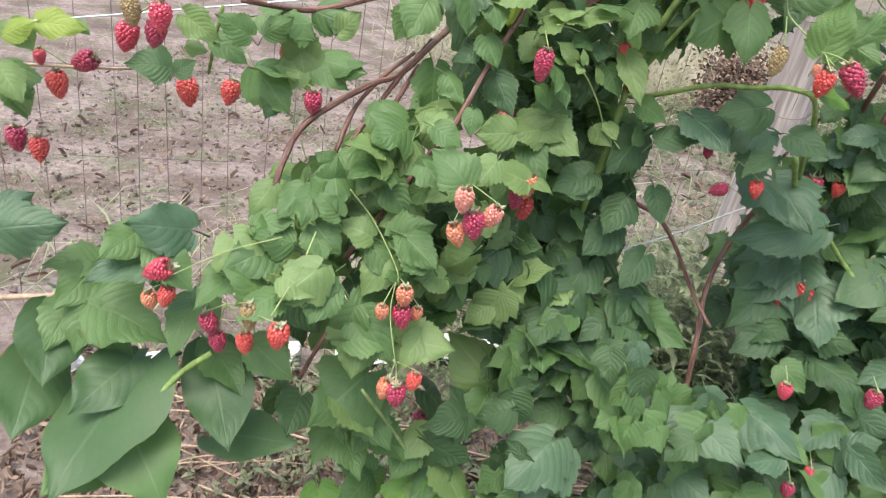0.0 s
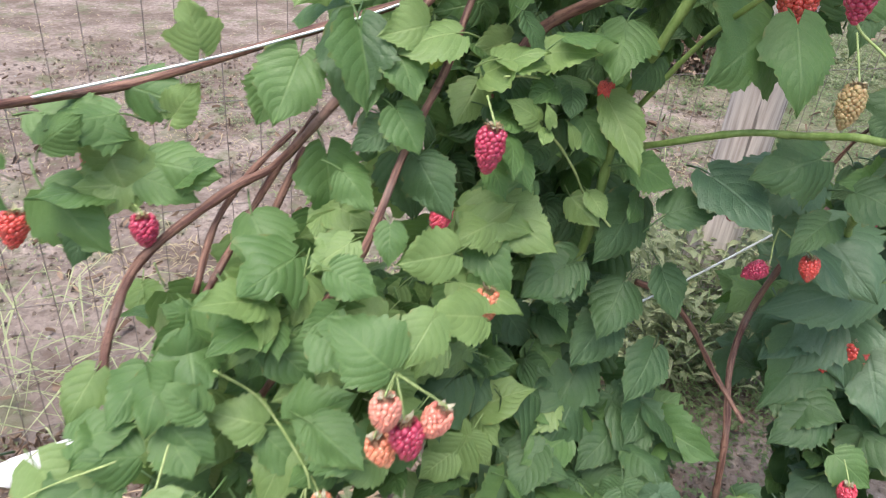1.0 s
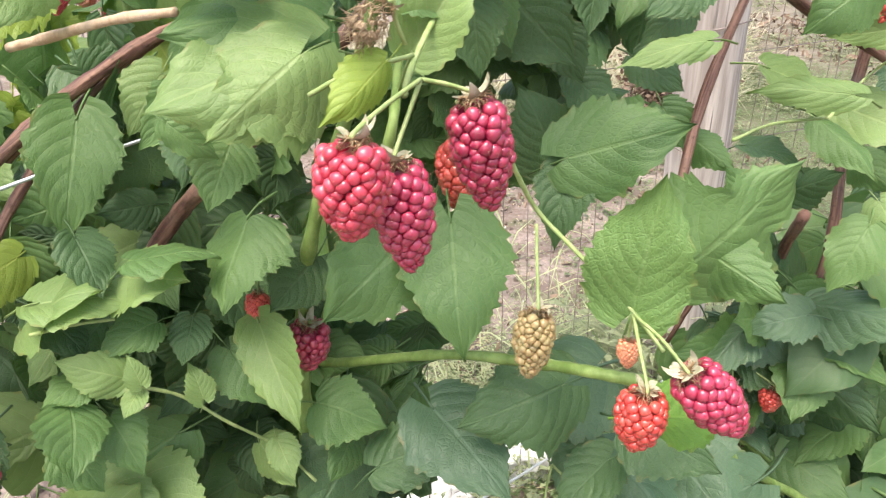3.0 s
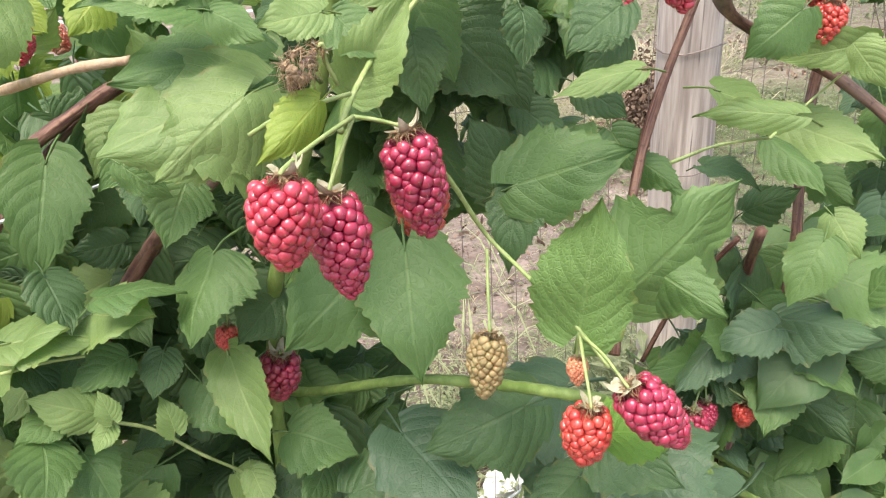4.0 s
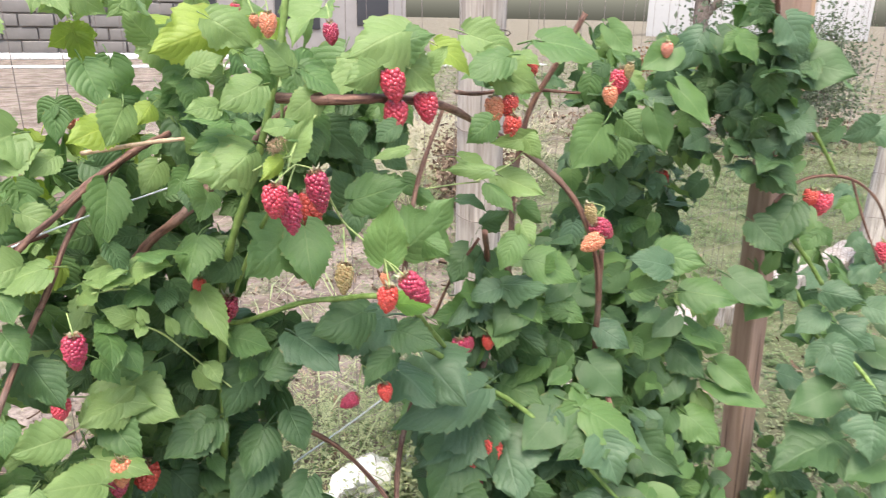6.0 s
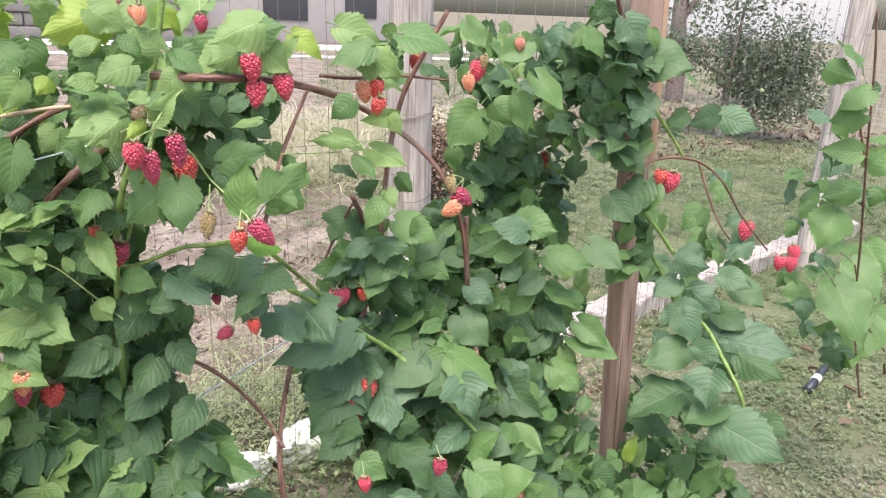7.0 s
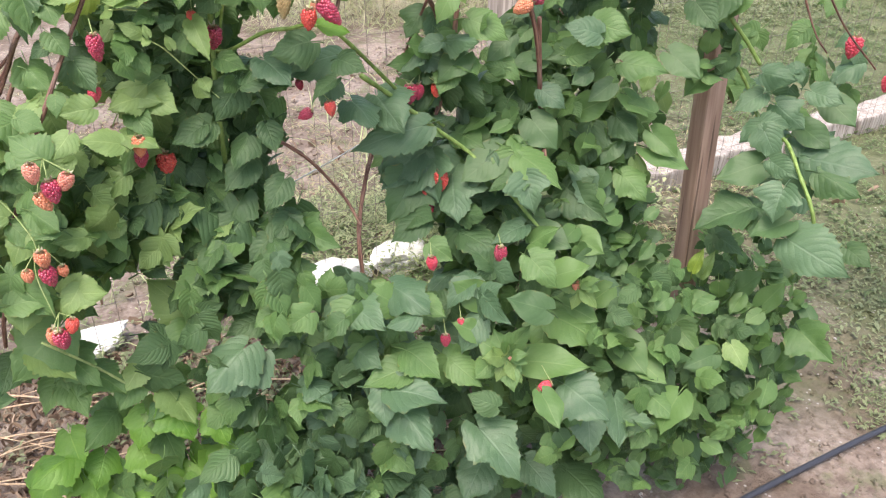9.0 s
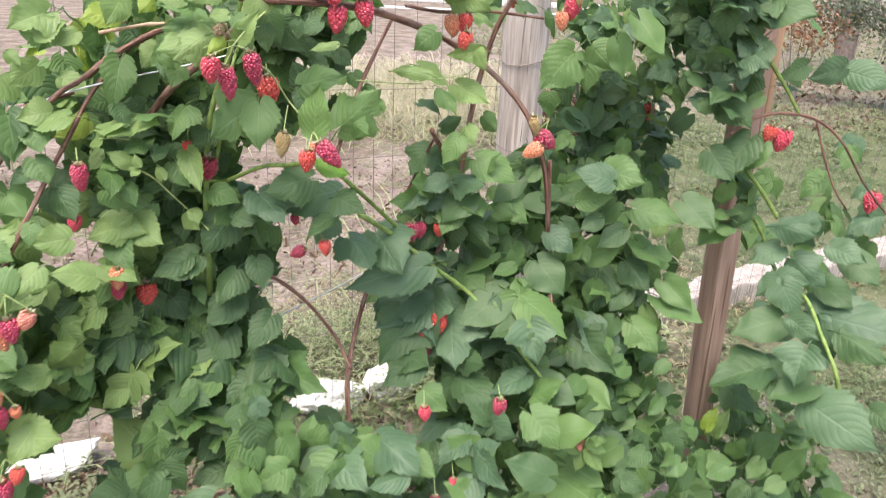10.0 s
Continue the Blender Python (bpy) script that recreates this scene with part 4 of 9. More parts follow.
leaf(left_bush, (0.334, 0.739, 1.141), (0.333, 0.697, 1.098), "mid", "single", (-0.22, -0.72, 0.66), 0.86)
leaf(left_bush, (0.393, 0.781, 1.149), (0.374, 0.782, 1.190), "dark", "single", (-0.05, -0.82, 0.56), 0.88)
leaf(left_bush, (0.388, 0.752, 1.163), (0.434, 0.729, 1.183), "mid", "single", (-0.33, -0.89, 0.32), 0.83)
leaf(left_bush, (0.390, 0.755, 1.158), (0.379, 0.734, 1.130), "dark", "single", (-0.20, -0.65, 0.73), 0.89)
leaf(left_bush, (0.429, 0.714, 1.219), (0.395, 0.712, 1.216), "light", "single", (-0.18, -0.68, 0.71), 0.45)
leaf(left_bush, (0.391, 0.746, 1.043), (0.339, 0.725, 1.036), "dark", "lobed", (0.08, -0.82, 0.56), 0.87)
leaf(left_bush, (0.185, 0.778, 1.076), (0.164, 0.754, 1.076), "mid", "single", (0.33, -0.48, 0.81), 0.83)
leaf(left_bush, (0.139, 0.761, 1.100), (0.182, 0.766, 1.102), "light", "single", (0.26, -0.19, 0.95), 0.99)
leaf(left_bush, (0.235, 0.794, 1.125), (0.221, 0.757, 1.093), "mid", "single", (-0.40, -0.89, 0.23), 1.01)
leaf(left_bush, (0.156, 0.778, 1.126), (0.170, 0.760, 1.101), "dark", "single", (0.72, -0.63, 0.31), 0.95)
leaf(left_bush, (0.186, 0.767, 1.117), (0.223, 0.770, 1.123), "mid", "single", (0.17, -0.14, 0.97), 0.92)
leaf(left_bush, (0.233, 0.792, 1.065), (0.255, 0.746, 1.024), "light", "narrow", (-0.14, -0.60, 0.79), 1.00)
leaf(left_bush, (0.267, 0.802, 1.097), (0.244, 0.774, 1.081), "dark", "single", (-0.10, -0.94, 0.33), 0.98)
leaf(left_bush, (0.201, 0.785, 1.073), (0.198, 0.764, 1.057), "dark", "single", (0.14, -0.48, 0.87), 0.96)
leaf(left_bush, (0.148, 0.746, 1.049), (0.158, 0.719, 1.029), "mid", "single", (0.62, -0.19, 0.76), 1.01)
leaf(left_bush, (0.157, 0.763, 1.029), (0.176, 0.743, 1.009), "mid", "single", (0.25, -0.53, 0.81), 0.83)
leaf(left_bush, (0.261, 0.784, 1.014), (0.299, 0.770, 1.008), "mid", "single", (0.05, -0.58, 0.82), 1.01)
leaf(left_bush, (0.278, 0.795, 0.980), (0.265, 0.769, 0.968), "mid", "single", (0.51, -0.77, 0.39), 0.93)
leaf(left_bush, (0.293, 0.765, 0.981), (0.341, 0.765, 1.003), "dark", "single", (0.36, -0.38, 0.85), 0.86)
leaf(left_bush, (0.344, 0.746, 1.234), (0.347, 0.732, 1.205), "dark", "single", (0.02, -0.99, 0.13), 0.84)
leaf(left_bush, (0.360, 0.776, 1.235), (0.389, 0.754, 1.205), "dark", "single", (-0.46, -0.76, 0.46), 1.00)
leaf(left_bush, (0.385, 0.722, 1.243), (0.386, 0.712, 1.223), "dark", "single", (0.37, -0.86, 0.35), 0.89)
leaf(left_bush, (0.411, 0.684, 1.246), (0.391, 0.680, 1.233), "dark", "single", (-0.24, -0.70, 0.68), 0.91)
leaf(left_bush, (0.315, 0.712, 1.245), (0.332, 0.704, 1.231), "mid", "single", (0.16, -0.94, 0.31), 0.92)
leaf(left_bush, (0.312, 0.672, 1.250), (0.294, 0.663, 1.249), "light", "single", (-0.25, -0.76, 0.60), 0.85)
leaf(left_bush, (0.205, 0.798, 1.255), (0.193, 0.784, 1.239), "yellow", "single", (0.35, -0.86, 0.37), 0.99)
leaf(left_bush, (0.168, 0.802, 1.252), (0.178, 0.799, 1.239), "yellow", "single", (0.03, -0.80, 0.60), 0.93)
leaf(left_bush, (0.275, 0.694, 1.251), (0.292, 0.690, 1.241), "mid", "single", (0.38, -0.80, 0.46), 0.92)
leaf(left_bush, (0.231, 0.704, 1.199), (0.247, 0.698, 1.186), "mid", "single", (-0.09, -0.96, 0.27), 0.84)
leaf(left_bush, (0.235, 0.722, 1.191), (0.232, 0.707, 1.174), "dark", "single", (0.28, -0.79, 0.54), 0.99)
leaf(left_bush, (0.249, 0.720, 1.186), (0.241, 0.702, 1.167), "mid", "single", (0.32, -0.56, 0.76), 1.00)
leaf(left_bush, (0.159, 0.790, 1.079), (0.142, 0.754, 1.066), "dark", "single", (0.11, -0.31, 0.94), 0.98)
leaf(left_bush, (0.224, 0.802, 1.117), (0.251, 0.794, 1.105), "mid", "single", (0.46, -0.62, 0.64), 0.86)
leaf(left_bush, (0.233, 0.735, 1.202), (0.218, 0.716, 1.188), "mid", "single", (0.51, -0.70, 0.49), 1.00)
leaf(left_bush, (0.138, 0.779, 1.057), (0.164, 0.767, 1.040), "dark", "single", (0.07, -0.70, 0.71), 0.88)
leaf(left_bush, (0.191, 0.815, 1.013), (0.170, 0.787, 1.008), "dark", "single", (-0.00, -0.43, 0.90), 0.84)
leaf(left_bush, (0.353, 0.773, 1.112), (0.340, 0.756, 1.095), "dark", "single", (0.03, -0.95, 0.31), 0.89)
leaf(left_bush, (0.346, 0.784, 1.079), (0.314, 0.763, 1.067), "mid", "single", (-0.16, -0.58, 0.80), 0.94)
leaf(left_bush, (0.024, 0.633, 0.948), (0.050, 0.611, 0.937), "mid", "lobed", (0.11, -0.61, 0.79), 0.85)
leaf(left_bush, (0.067, 0.604, 0.948), (0.030, 0.612, 0.981), "mid", "single", (-0.27, -0.50, 0.82), 1.00)
leaf(left_bush, (0.098, 0.811, 0.830), (0.103, 0.756, 0.794), "light", "single", (0.13, -0.67, 0.73), 0.84)
leaf(left_bush, (0.131, 0.837, 0.819), (0.182, 0.781, 0.798), "light", "single", (-0.21, -0.68, 0.70), 0.86)
leaf(left_bush, (0.137, 0.831, 0.802), (0.136, 0.778, 0.768), "mid", "single", (-0.06, -0.24, 0.97), 0.82)
leaf(left_bush, (0.153, 0.781, 0.970), (0.199, 0.741, 0.958), "light", "single", (0.02, -0.81, 0.59), 0.98)
leaf(left_bush, (0.178, 0.795, 0.991), (0.127, 0.774, 0.968), "mid", "single", (0.10, -0.93, 0.35), 0.92)
leaf(left_bush, (0.065, 0.698, 0.997), (0.066, 0.677, 0.978), "mid", "single", (0.10, -0.79, 0.61), 0.97)
leaf(left_bush, (0.109, 0.686, 0.983), (0.070, 0.674, 0.980), "light", "single", (-0.30, -0.87, 0.40), 0.97)
leaf(left_bush, (0.138, 0.757, 0.952), (0.163, 0.719, 0.929), "mid", "single", (0.09, -0.90, 0.42), 0.88)
leaf(left_bush, (0.038, 0.696, 0.983), (0.013, 0.678, 0.974), "light", "single", (-0.21, -0.61, 0.76), 0.96)
leaf(left_bush, (-0.020, 0.706, 0.918), (-0.053, 0.662, 0.900), "light", "single", (-0.26, -0.73, 0.63), 0.89)
leaf(left_bush, (-0.037, 0.744, 0.976), (-0.011, 0.707, 0.941), "mid", "single", (-0.04, -0.71, 0.70), 0.90)
leaf(left_bush, (-0.021, 0.740, 0.983), (-0.031, 0.744, 1.030), "light", "heart", (0.33, -0.85, 0.41), 0.90)
leaf(left_bush, (-0.013, 0.720, 0.932), (-0.038, 0.699, 0.925), "mid", "single", (0.01, -0.64, 0.77), 0.94)
leaf(left_bush, (0.244, 0.795, 0.762), (0.187, 0.758, 0.736), "light", "single", (-0.08, -0.29, 0.95), 0.94)
leaf(left_bush, (0.173, 0.778, 0.739), (0.160, 0.744, 0.721), "mid", "single", (-0.22, -0.65, 0.72), 1.00)
leaf(left_bush, (0.200, 0.801, 0.755), (0.248, 0.758, 0.756), "mid", "single", (-0.14, -0.28, 0.95), 0.84)
leaf(left_bush, (0.043, 0.640, 0.838), (0.003, 0.645, 0.867), "mid", "single", (-0.15, -0.39, 0.91), 0.98)
leaf(left_bush, (-0.074, 0.675, 0.917), (-0.059, 0.632, 0.888), "mid", "single", (0.27, -0.53, 0.80), 0.88)
leaf(left_bush, (-0.071, 0.650, 0.887), (-0.095, 0.648, 0.913), "mid", "single", (-0.16, -0.43, 0.89), 0.93)
leaf(left_bush, (-0.117, 0.648, 0.850), (-0.141, 0.611, 0.851), "mid", "single", (0.26, -0.35, 0.90), 0.92)
leaf(left_bush, (-0.141, 0.710, 0.923), (-0.161, 0.675, 0.914), "mid", "single", (0.29, 0.09, 0.95), 0.84)
leaf(left_bush, (-0.187, 0.695, 0.897), (-0.203, 0.695, 0.932), "mid", "single", (0.49, -0.64, 0.59), 0.88)
leaf(left_bush, (-0.084, 0.642, 0.851), (-0.064, 0.615, 0.836), "mid", "single", (-0.23, -0.34, 0.91), 1.01)
leaf(left_bush, (-0.126, 0.754, 1.011), (-0.133, 0.721, 0.984), "light", "lobed", (0.11, -0.92, 0.38), 0.93)
leaf(left_bush, (-0.118, 0.749, 1.002), (-0.074, 0.739, 0.991), "mid", "single", (0.17, -0.74, 0.65), 0.85)
leaf(left_bush, (-0.127, 0.720, 1.081), (-0.134, 0.713, 1.115), "yellow", "lobed", (0.65, -0.35, 0.68), 0.83)
leaf(left_bush, (-0.062, 0.737, 1.102), (-0.065, 0.733, 1.133), "light", "lobed", (0.51, -0.73, 0.45), 0.96)
leaf(left_bush, (-0.095, 0.756, 1.084), (-0.053, 0.748, 1.073), "mid", "single", (0.15, -0.74, 0.65), 0.90)
leaf(left_bush, (-0.124, 0.750, 1.048), (-0.159, 0.717, 1.050), "mid", "single", (0.26, -0.61, 0.75), 1.01)
leaf(left_bush, (-0.154, 0.733, 0.967), (-0.156, 0.708, 0.949), "dark", "single", (0.37, -0.79, 0.49), 0.99)
leaf(left_bush, (-0.142, 0.743, 0.990), (-0.179, 0.709, 1.001), "mid", "single", (0.03, -0.07, 1.00), 0.96)
leaf(left_bush, (0.059, 0.735, 1.052), (0.036, 0.723, 1.043), "dark", "single", (-0.09, -0.82, 0.57), 1.02)
leaf(left_bush, (0.090, 0.764, 1.020), (0.083, 0.735, 0.987), "dark", "single", (-0.20, -0.78, 0.59), 0.99)
leaf(left_bush, (0.037, 0.751, 1.116), (0.030, 0.717, 1.068), "dark", "lobed", (-0.28, -0.89, 0.37), 0.84)
leaf(left_bush, (0.064, 0.746, 1.108), (0.080, 0.723, 1.078), "mid", "single", (0.28, -0.80, 0.53), 1.00)
leaf(left_bush, (-0.001, 0.757, 1.093), (-0.017, 0.726, 1.055), "mid", "single", (0.14, -0.48, 0.87), 0.95)
leaf(left_bush, (0.105, 0.751, 1.118), (0.060, 0.738, 1.114), "light", "single", (-0.19, -0.48, 0.86), 1.00)
leaf(left_bush, (0.130, 0.765, 1.088), (0.164, 0.751, 1.116), "light", "single", (0.22, -0.44, 0.87), 0.99)
leaf(left_bush, (0.172, 0.780, 1.102), (0.209, 0.758, 1.111), "light", "single", (-0.30, -0.52, 0.80), 0.96)
leaf(left_bush, (0.223, 0.784, 0.916), (0.182, 0.766, 0.897), "dark", "single", (-0.27, -0.60, 0.75), 1.02)
leaf(left_bush, (0.221, 0.800, 0.975), (0.241, 0.774, 0.962), "light", "single", (-0.45, -0.73, 0.52), 0.93)
leaf(left_bush, (0.228, 0.809, 0.856), (0.241, 0.787, 0.846), "mid", "single", (0.13, -0.36, 0.92), 0.86)
leaf(left_bush, (-0.367, 0.623, 0.706), (-0.346, 0.556, 0.658), "dark", "heart", (0.37, -0.06, 0.93), 0.99)
leaf(left_bush, (-0.268, 0.602, 0.652), (-0.312, 0.466, 0.603), "dark", "heart", (-0.45, -0.50, 0.72), 0.98)
leaf(left_bush, (-0.273, 0.602, 0.668), (-0.308, 0.533, 0.654), "dark", "heart", (0.18, -0.31, 0.93), 0.99)
leaf(left_bush, (-0.225, 0.593, 0.665), (-0.264, 0.577, 0.692), "mid", "single", (0.22, -0.64, 0.74), 0.65)
leaf(left_bush, (-0.189, 0.635, 0.663), (-0.143, 0.552, 0.607), "dark", "heart", (0.13, -0.52, 0.84), 0.88)
leaf(left_bush, (-0.258, 0.559, 0.621), (-0.194, 0.494, 0.580), "mid", "heart", (-0.25, 0.02, 0.97), 0.94)
leaf(left_bush, (-0.382, 0.606, 0.649), (-0.368, 0.526, 0.605), "dark", "heart", (0.54, -0.20, 0.82), 1.01)
leaf(left_bush, (-0.292, 0.569, 0.589), (-0.319, 0.485, 0.574), "mid", "heart", (0.67, -0.28, 0.69), 1.02)
leaf(left_bush, (-0.309, 0.617, 0.732), (-0.232, 0.603, 0.714), "mid", "single", (-0.07, -0.47, 0.88), 0.99)
leaf(left_bush, (-0.252, 0.634, 0.798), (-0.300, 0.580, 0.795), "blue", "single", (-0.02, -0.75, 0.66), 0.85)
leaf(left_bush, (-0.408, 0.599, 0.818), (-0.334, 0.615, 0.832), "blue", "single", (0.50, -0.64, 0.58), 0.97)
leaf(left_bush, (-0.414, 0.622, 0.830), (-0.378, 0.635, 0.850), "blue", "single", (0.49, -0.49, 0.72), 0.83)
leaf(left_bush, (-0.171, 0.627, 0.559), (-0.074, 0.618, 0.572), "dark", "heart", (0.31, -0.35, 0.88), 0.86)
leaf(left_bush, (-0.138, 0.628, 0.702), (-0.088, 0.599, 0.682), "mid", "single", (-0.02, -0.79, 0.61), 0.89)
leaf(left_bush, (-0.020, 0.634, 0.755), (-0.016, 0.582, 0.715), "light", "lobed", (0.22, -0.58, 0.79), 1.02)
leaf(left_bush, (0.022, 0.638, 0.733), (0.092, 0.616, 0.745), "light", "single", (0.09, -0.68, 0.72), 0.86)
leaf(left_bush, (0.042, 0.629, 0.677), (0.098, 0.609, 0.685), "light", "single", (-0.11, -0.53, 0.84), 0.83)
leaf(left_bush, (-0.008, 0.656, 0.659), (-0.060, 0.592, 0.629), "mid", "lobed", (0.25, -0.54, 0.80), 0.90)
leaf(left_bush, (-0.000, 0.661, 0.833), (-0.023, 0.620, 0.797), "light", "single", (0.08, -0.64, 0.77), 0.91)
leaf(left_bush, (0.016, 0.644, 0.862), (0.055, 0.617, 0.843), "mid", "single", (-0.04, -0.74, 0.67), 0.98)
leaf(left_bush, (-0.056, 0.597, 0.827), (-0.104, 0.557, 0.810), "mid", "single", (0.30, -0.58, 0.76), 0.93)
leaf(left_bush, (-0.057, 0.594, 0.817), (-0.069, 0.558, 0.789), "mid", "single", (-0.07, -0.79, 0.61), 1.01)
leaf(left_bush, (-0.163, 0.620, 0.838), (-0.130, 0.592, 0.807), "light", "lobed", (-0.05, -0.70, 0.71), 0.94)
leaf(left_bush, (0.064, 0.720, 0.786), (0.106, 0.711, 0.806), "mid", "single", (-0.02, -0.69, 0.73), 0.91)
leaf(left_bush, (-0.021, 0.656, 0.849), (-0.059, 0.648, 0.867), "light", "single", (0.08, -0.75, 0.65), 0.88)
leaf(left_bush, (-0.075, 0.660, 0.886), (-0.068, 0.665, 0.931), "mid", "single", (0.26, -0.70, 0.67), 0.95)
leaf(left_bush, (-0.185, 0.726, 0.892), (-0.236, 0.695, 0.906), "mid", "single", (-0.07, -0.69, 0.72), 1.01)
leaf(left_bush, (-0.168, 0.684, 0.900), (-0.187, 0.656, 0.878), "mid", "single", (-0.12, -0.91, 0.40), 0.89)
leaf(left_bush, (-0.143, 0.705, 0.924), (-0.173, 0.680, 0.914), "mid", "single", (0.44, -0.71, 0.55), 0.86)
leaf(left_bush, (-0.103, 0.632, 0.840), (-0.142, 0.616, 0.854), "mid", "single", (-0.29, -0.72, 0.63), 1.00)
leaf(left_bush, (-0.101, 0.663, 0.894), (-0.122, 0.630, 0.865), "mid", "single", (0.44, -0.30, 0.85), 0.94)
leaf(left_bush, (-0.122, 0.595, 0.794), (-0.161, 0.586, 0.826), "mid", "single", (0.59, -0.34, 0.73), 0.99)
leaf(left_bush, (0.181, 0.736, 0.599), (0.097, 0.759, 0.672), "light", "single", (-0.35, -0.55, 0.76), 0.93)
leaf(left_bush, (-0.007, 0.671, 0.598), (0.036, 0.629, 0.578), "mid", "single", (0.11, -0.72, 0.69), 0.92)
leaf(left_bush, (-0.033, 0.686, 0.542), (0.007, 0.635, 0.518), "mid", "single", (0.07, -0.12, 0.99), 0.96)
leaf(left_bush, (0.075, 0.710, 0.530), (0.045, 0.651, 0.499), "mid", "single", (-0.07, -0.79, 0.61), 0.88)
leaf(left_bush, (-0.089, 0.670, 0.516), (-0.046, 0.614, 0.489), "mid", "single", (-0.02, -0.30, 0.95), 0.99)
leaf(left_bush, (0.122, 0.712, 0.485), (0.073, 0.655, 0.458), "mid", "single", (-0.52, -0.31, 0.80), 0.84)
leaf(left_bush, (0.156, 0.723, 0.604), (0.138, 0.677, 0.572), "mid", "single", (0.36, -0.57, 0.74), 1.01)
leaf(left_bush, (0.071, 0.773, 1.018), (0.086, 0.746, 0.977), "dark", "single", (-0.00, -0.62, 0.78), 0.88)
leaf(left_bush, (0.042, 0.743, 1.102), (0.030, 0.722, 1.061), "mid", "single", (0.00, -0.97, 0.25), 0.97)
leaf(left_bush, (-0.016, 0.756, 1.078), (-0.029, 0.739, 1.049), "mid", "single", (0.24, -0.81, 0.54), 1.00)
leaf(left_bush, (-0.105, 0.783, 1.053), (-0.083, 0.775, 1.039), "dark", "single", (0.36, -0.68, 0.64), 0.84)
leaf(left_bush, (-0.134, 0.749, 1.020), (-0.117, 0.727, 0.981), "light", "lobed", (0.06, -0.85, 0.53), 0.96)
leaf(left_bush, (-0.186, 0.739, 1.000), (-0.133, 0.713, 0.956), "mid", "single", (-0.11, -0.77, 0.63), 1.00)
leaf(left_bush, (-0.088, 0.750, 0.999), (-0.065, 0.748, 1.022), "mid", "single", (0.00, -0.41, 0.91), 0.89)
leaf(left_bush, (-0.165, 0.719, 1.035), (-0.136, 0.719, 1.058), "mid", "single", (0.08, -0.83, 0.55), 0.95)
leaf(left_bush, (-0.262, 0.708, 0.985), (-0.295, 0.681, 0.994), "dark", "single", (0.42, -0.68, 0.59), 1.00)
leaf(left_bush, (-0.251, 0.695, 0.984), (-0.232, 0.698, 1.001), "dark", "single", (0.30, -0.78, 0.55), 0.90)
leaf(left_bush, (-0.380, 0.629, 0.966), (-0.365, 0.617, 0.944), "light", "single", (0.45, -0.80, 0.41), 0.96)
leaf(left_bush, (-0.386, 0.614, 0.985), (-0.361, 0.603, 0.960), "light", "single", (0.46, -0.67, 0.58), 0.97)
leaf(left_bush, (-0.375, 0.622, 1.027), (-0.353, 0.615, 1.006), "light", "single", (0.44, -0.83, 0.33), 0.96)
leaf(left_bush, (-0.327, 0.641, 1.032), (-0.311, 0.639, 1.025), "light", "single", (0.25, -0.70, 0.67), 1.02)
leaf(left_bush, (-0.217, 0.631, 1.032), (-0.196, 0.630, 1.030), "light", "single", (0.12, -0.75, 0.65), 0.97)
leaf(left_bush, (0.114, 0.809, 0.801), (0.186, 0.796, 0.794), "light", "single", (-0.09, -0.65, 0.75), 0.87)
leaf(left_bush, (0.136, 0.739, 0.936), (0.164, 0.726, 0.918), "mid", "single", (0.18, -0.92, 0.34), 0.91)
leaf(left_bush, (0.134, 0.678, 0.936), (0.096, 0.654, 0.955), "light", "single", (0.28, -0.61, 0.74), 0.93)
leaf(left_bush, (0.093, 0.628, 0.969), (0.076, 0.602, 0.952), "light", "single", (0.10, -0.62, 0.78), 0.99)
leaf(left_bush, (0.102, 0.767, 0.843), (0.082, 0.740, 0.829), "light", "single", (0.13, -0.87, 0.47), 0.89)
leaf(left_bush, (0.315, 0.790, 0.911), (0.328, 0.762, 0.876), "dark", "single", (0.24, -0.81, 0.53), 0.96)
leaf(left_bush, (0.286, 0.799, 0.891), (0.259, 0.761, 0.854), "dark", "single", (0.01, -0.35, 0.94), 0.87)
leaf(left_bush, (0.261, 0.707, 1.263), (0.235, 0.691, 1.261), "light", "single", (-0.34, -0.87, 0.36), 0.85)
leaf(left_bush, (0.344, 0.740, 1.288), (0.375, 0.726, 1.267), "mid", "single", (0.31, -0.67, 0.68), 0.86)
leaf(left_bush, (0.409, 0.740, 1.290), (0.376, 0.727, 1.277), "light", "single", (0.15, -0.99, 0.05), 0.93)
leaf(left_bush, (0.346, 0.762, 1.247), (0.364, 0.746, 1.214), "mid", "single", (0.03, -0.62, 0.79), 0.87)
leaf(left_bush, (0.436, 0.757, 1.297), (0.468, 0.740, 1.271), "light", "single", (-0.03, -0.98, 0.18), 0.96)
leaf(left_bush, (0.417, 0.754, 1.309), (0.463, 0.737, 1.325), "mid", "single", (-0.23, -0.85, 0.47), 0.96)
leaf(left_bush, (0.204, 0.894, 1.312), (0.185, 0.876, 1.339), "light", "single", (0.06, -0.95, 0.29), 0.91)
leaf(left_bush, (0.233, 0.842, 1.314), (0.282, 0.830, 1.333), "light", "single", (0.12, -0.96, 0.25), 0.98)
leaf(left_bush, (0.157, 0.825, 1.231), (0.175, 0.822, 1.249), "light", "single", (0.40, -0.84, 0.37), 0.89)
leaf(left_bush, (0.312, 0.761, 1.293), (0.298, 0.746, 1.261), "mid", "single", (0.43, -0.90, 0.06), 0.83)
leaf(left_bush, (0.178, 0.754, 1.051), (0.174, 0.740, 1.045), "light", "single", (0.16, -0.57, 0.81), 0.91)
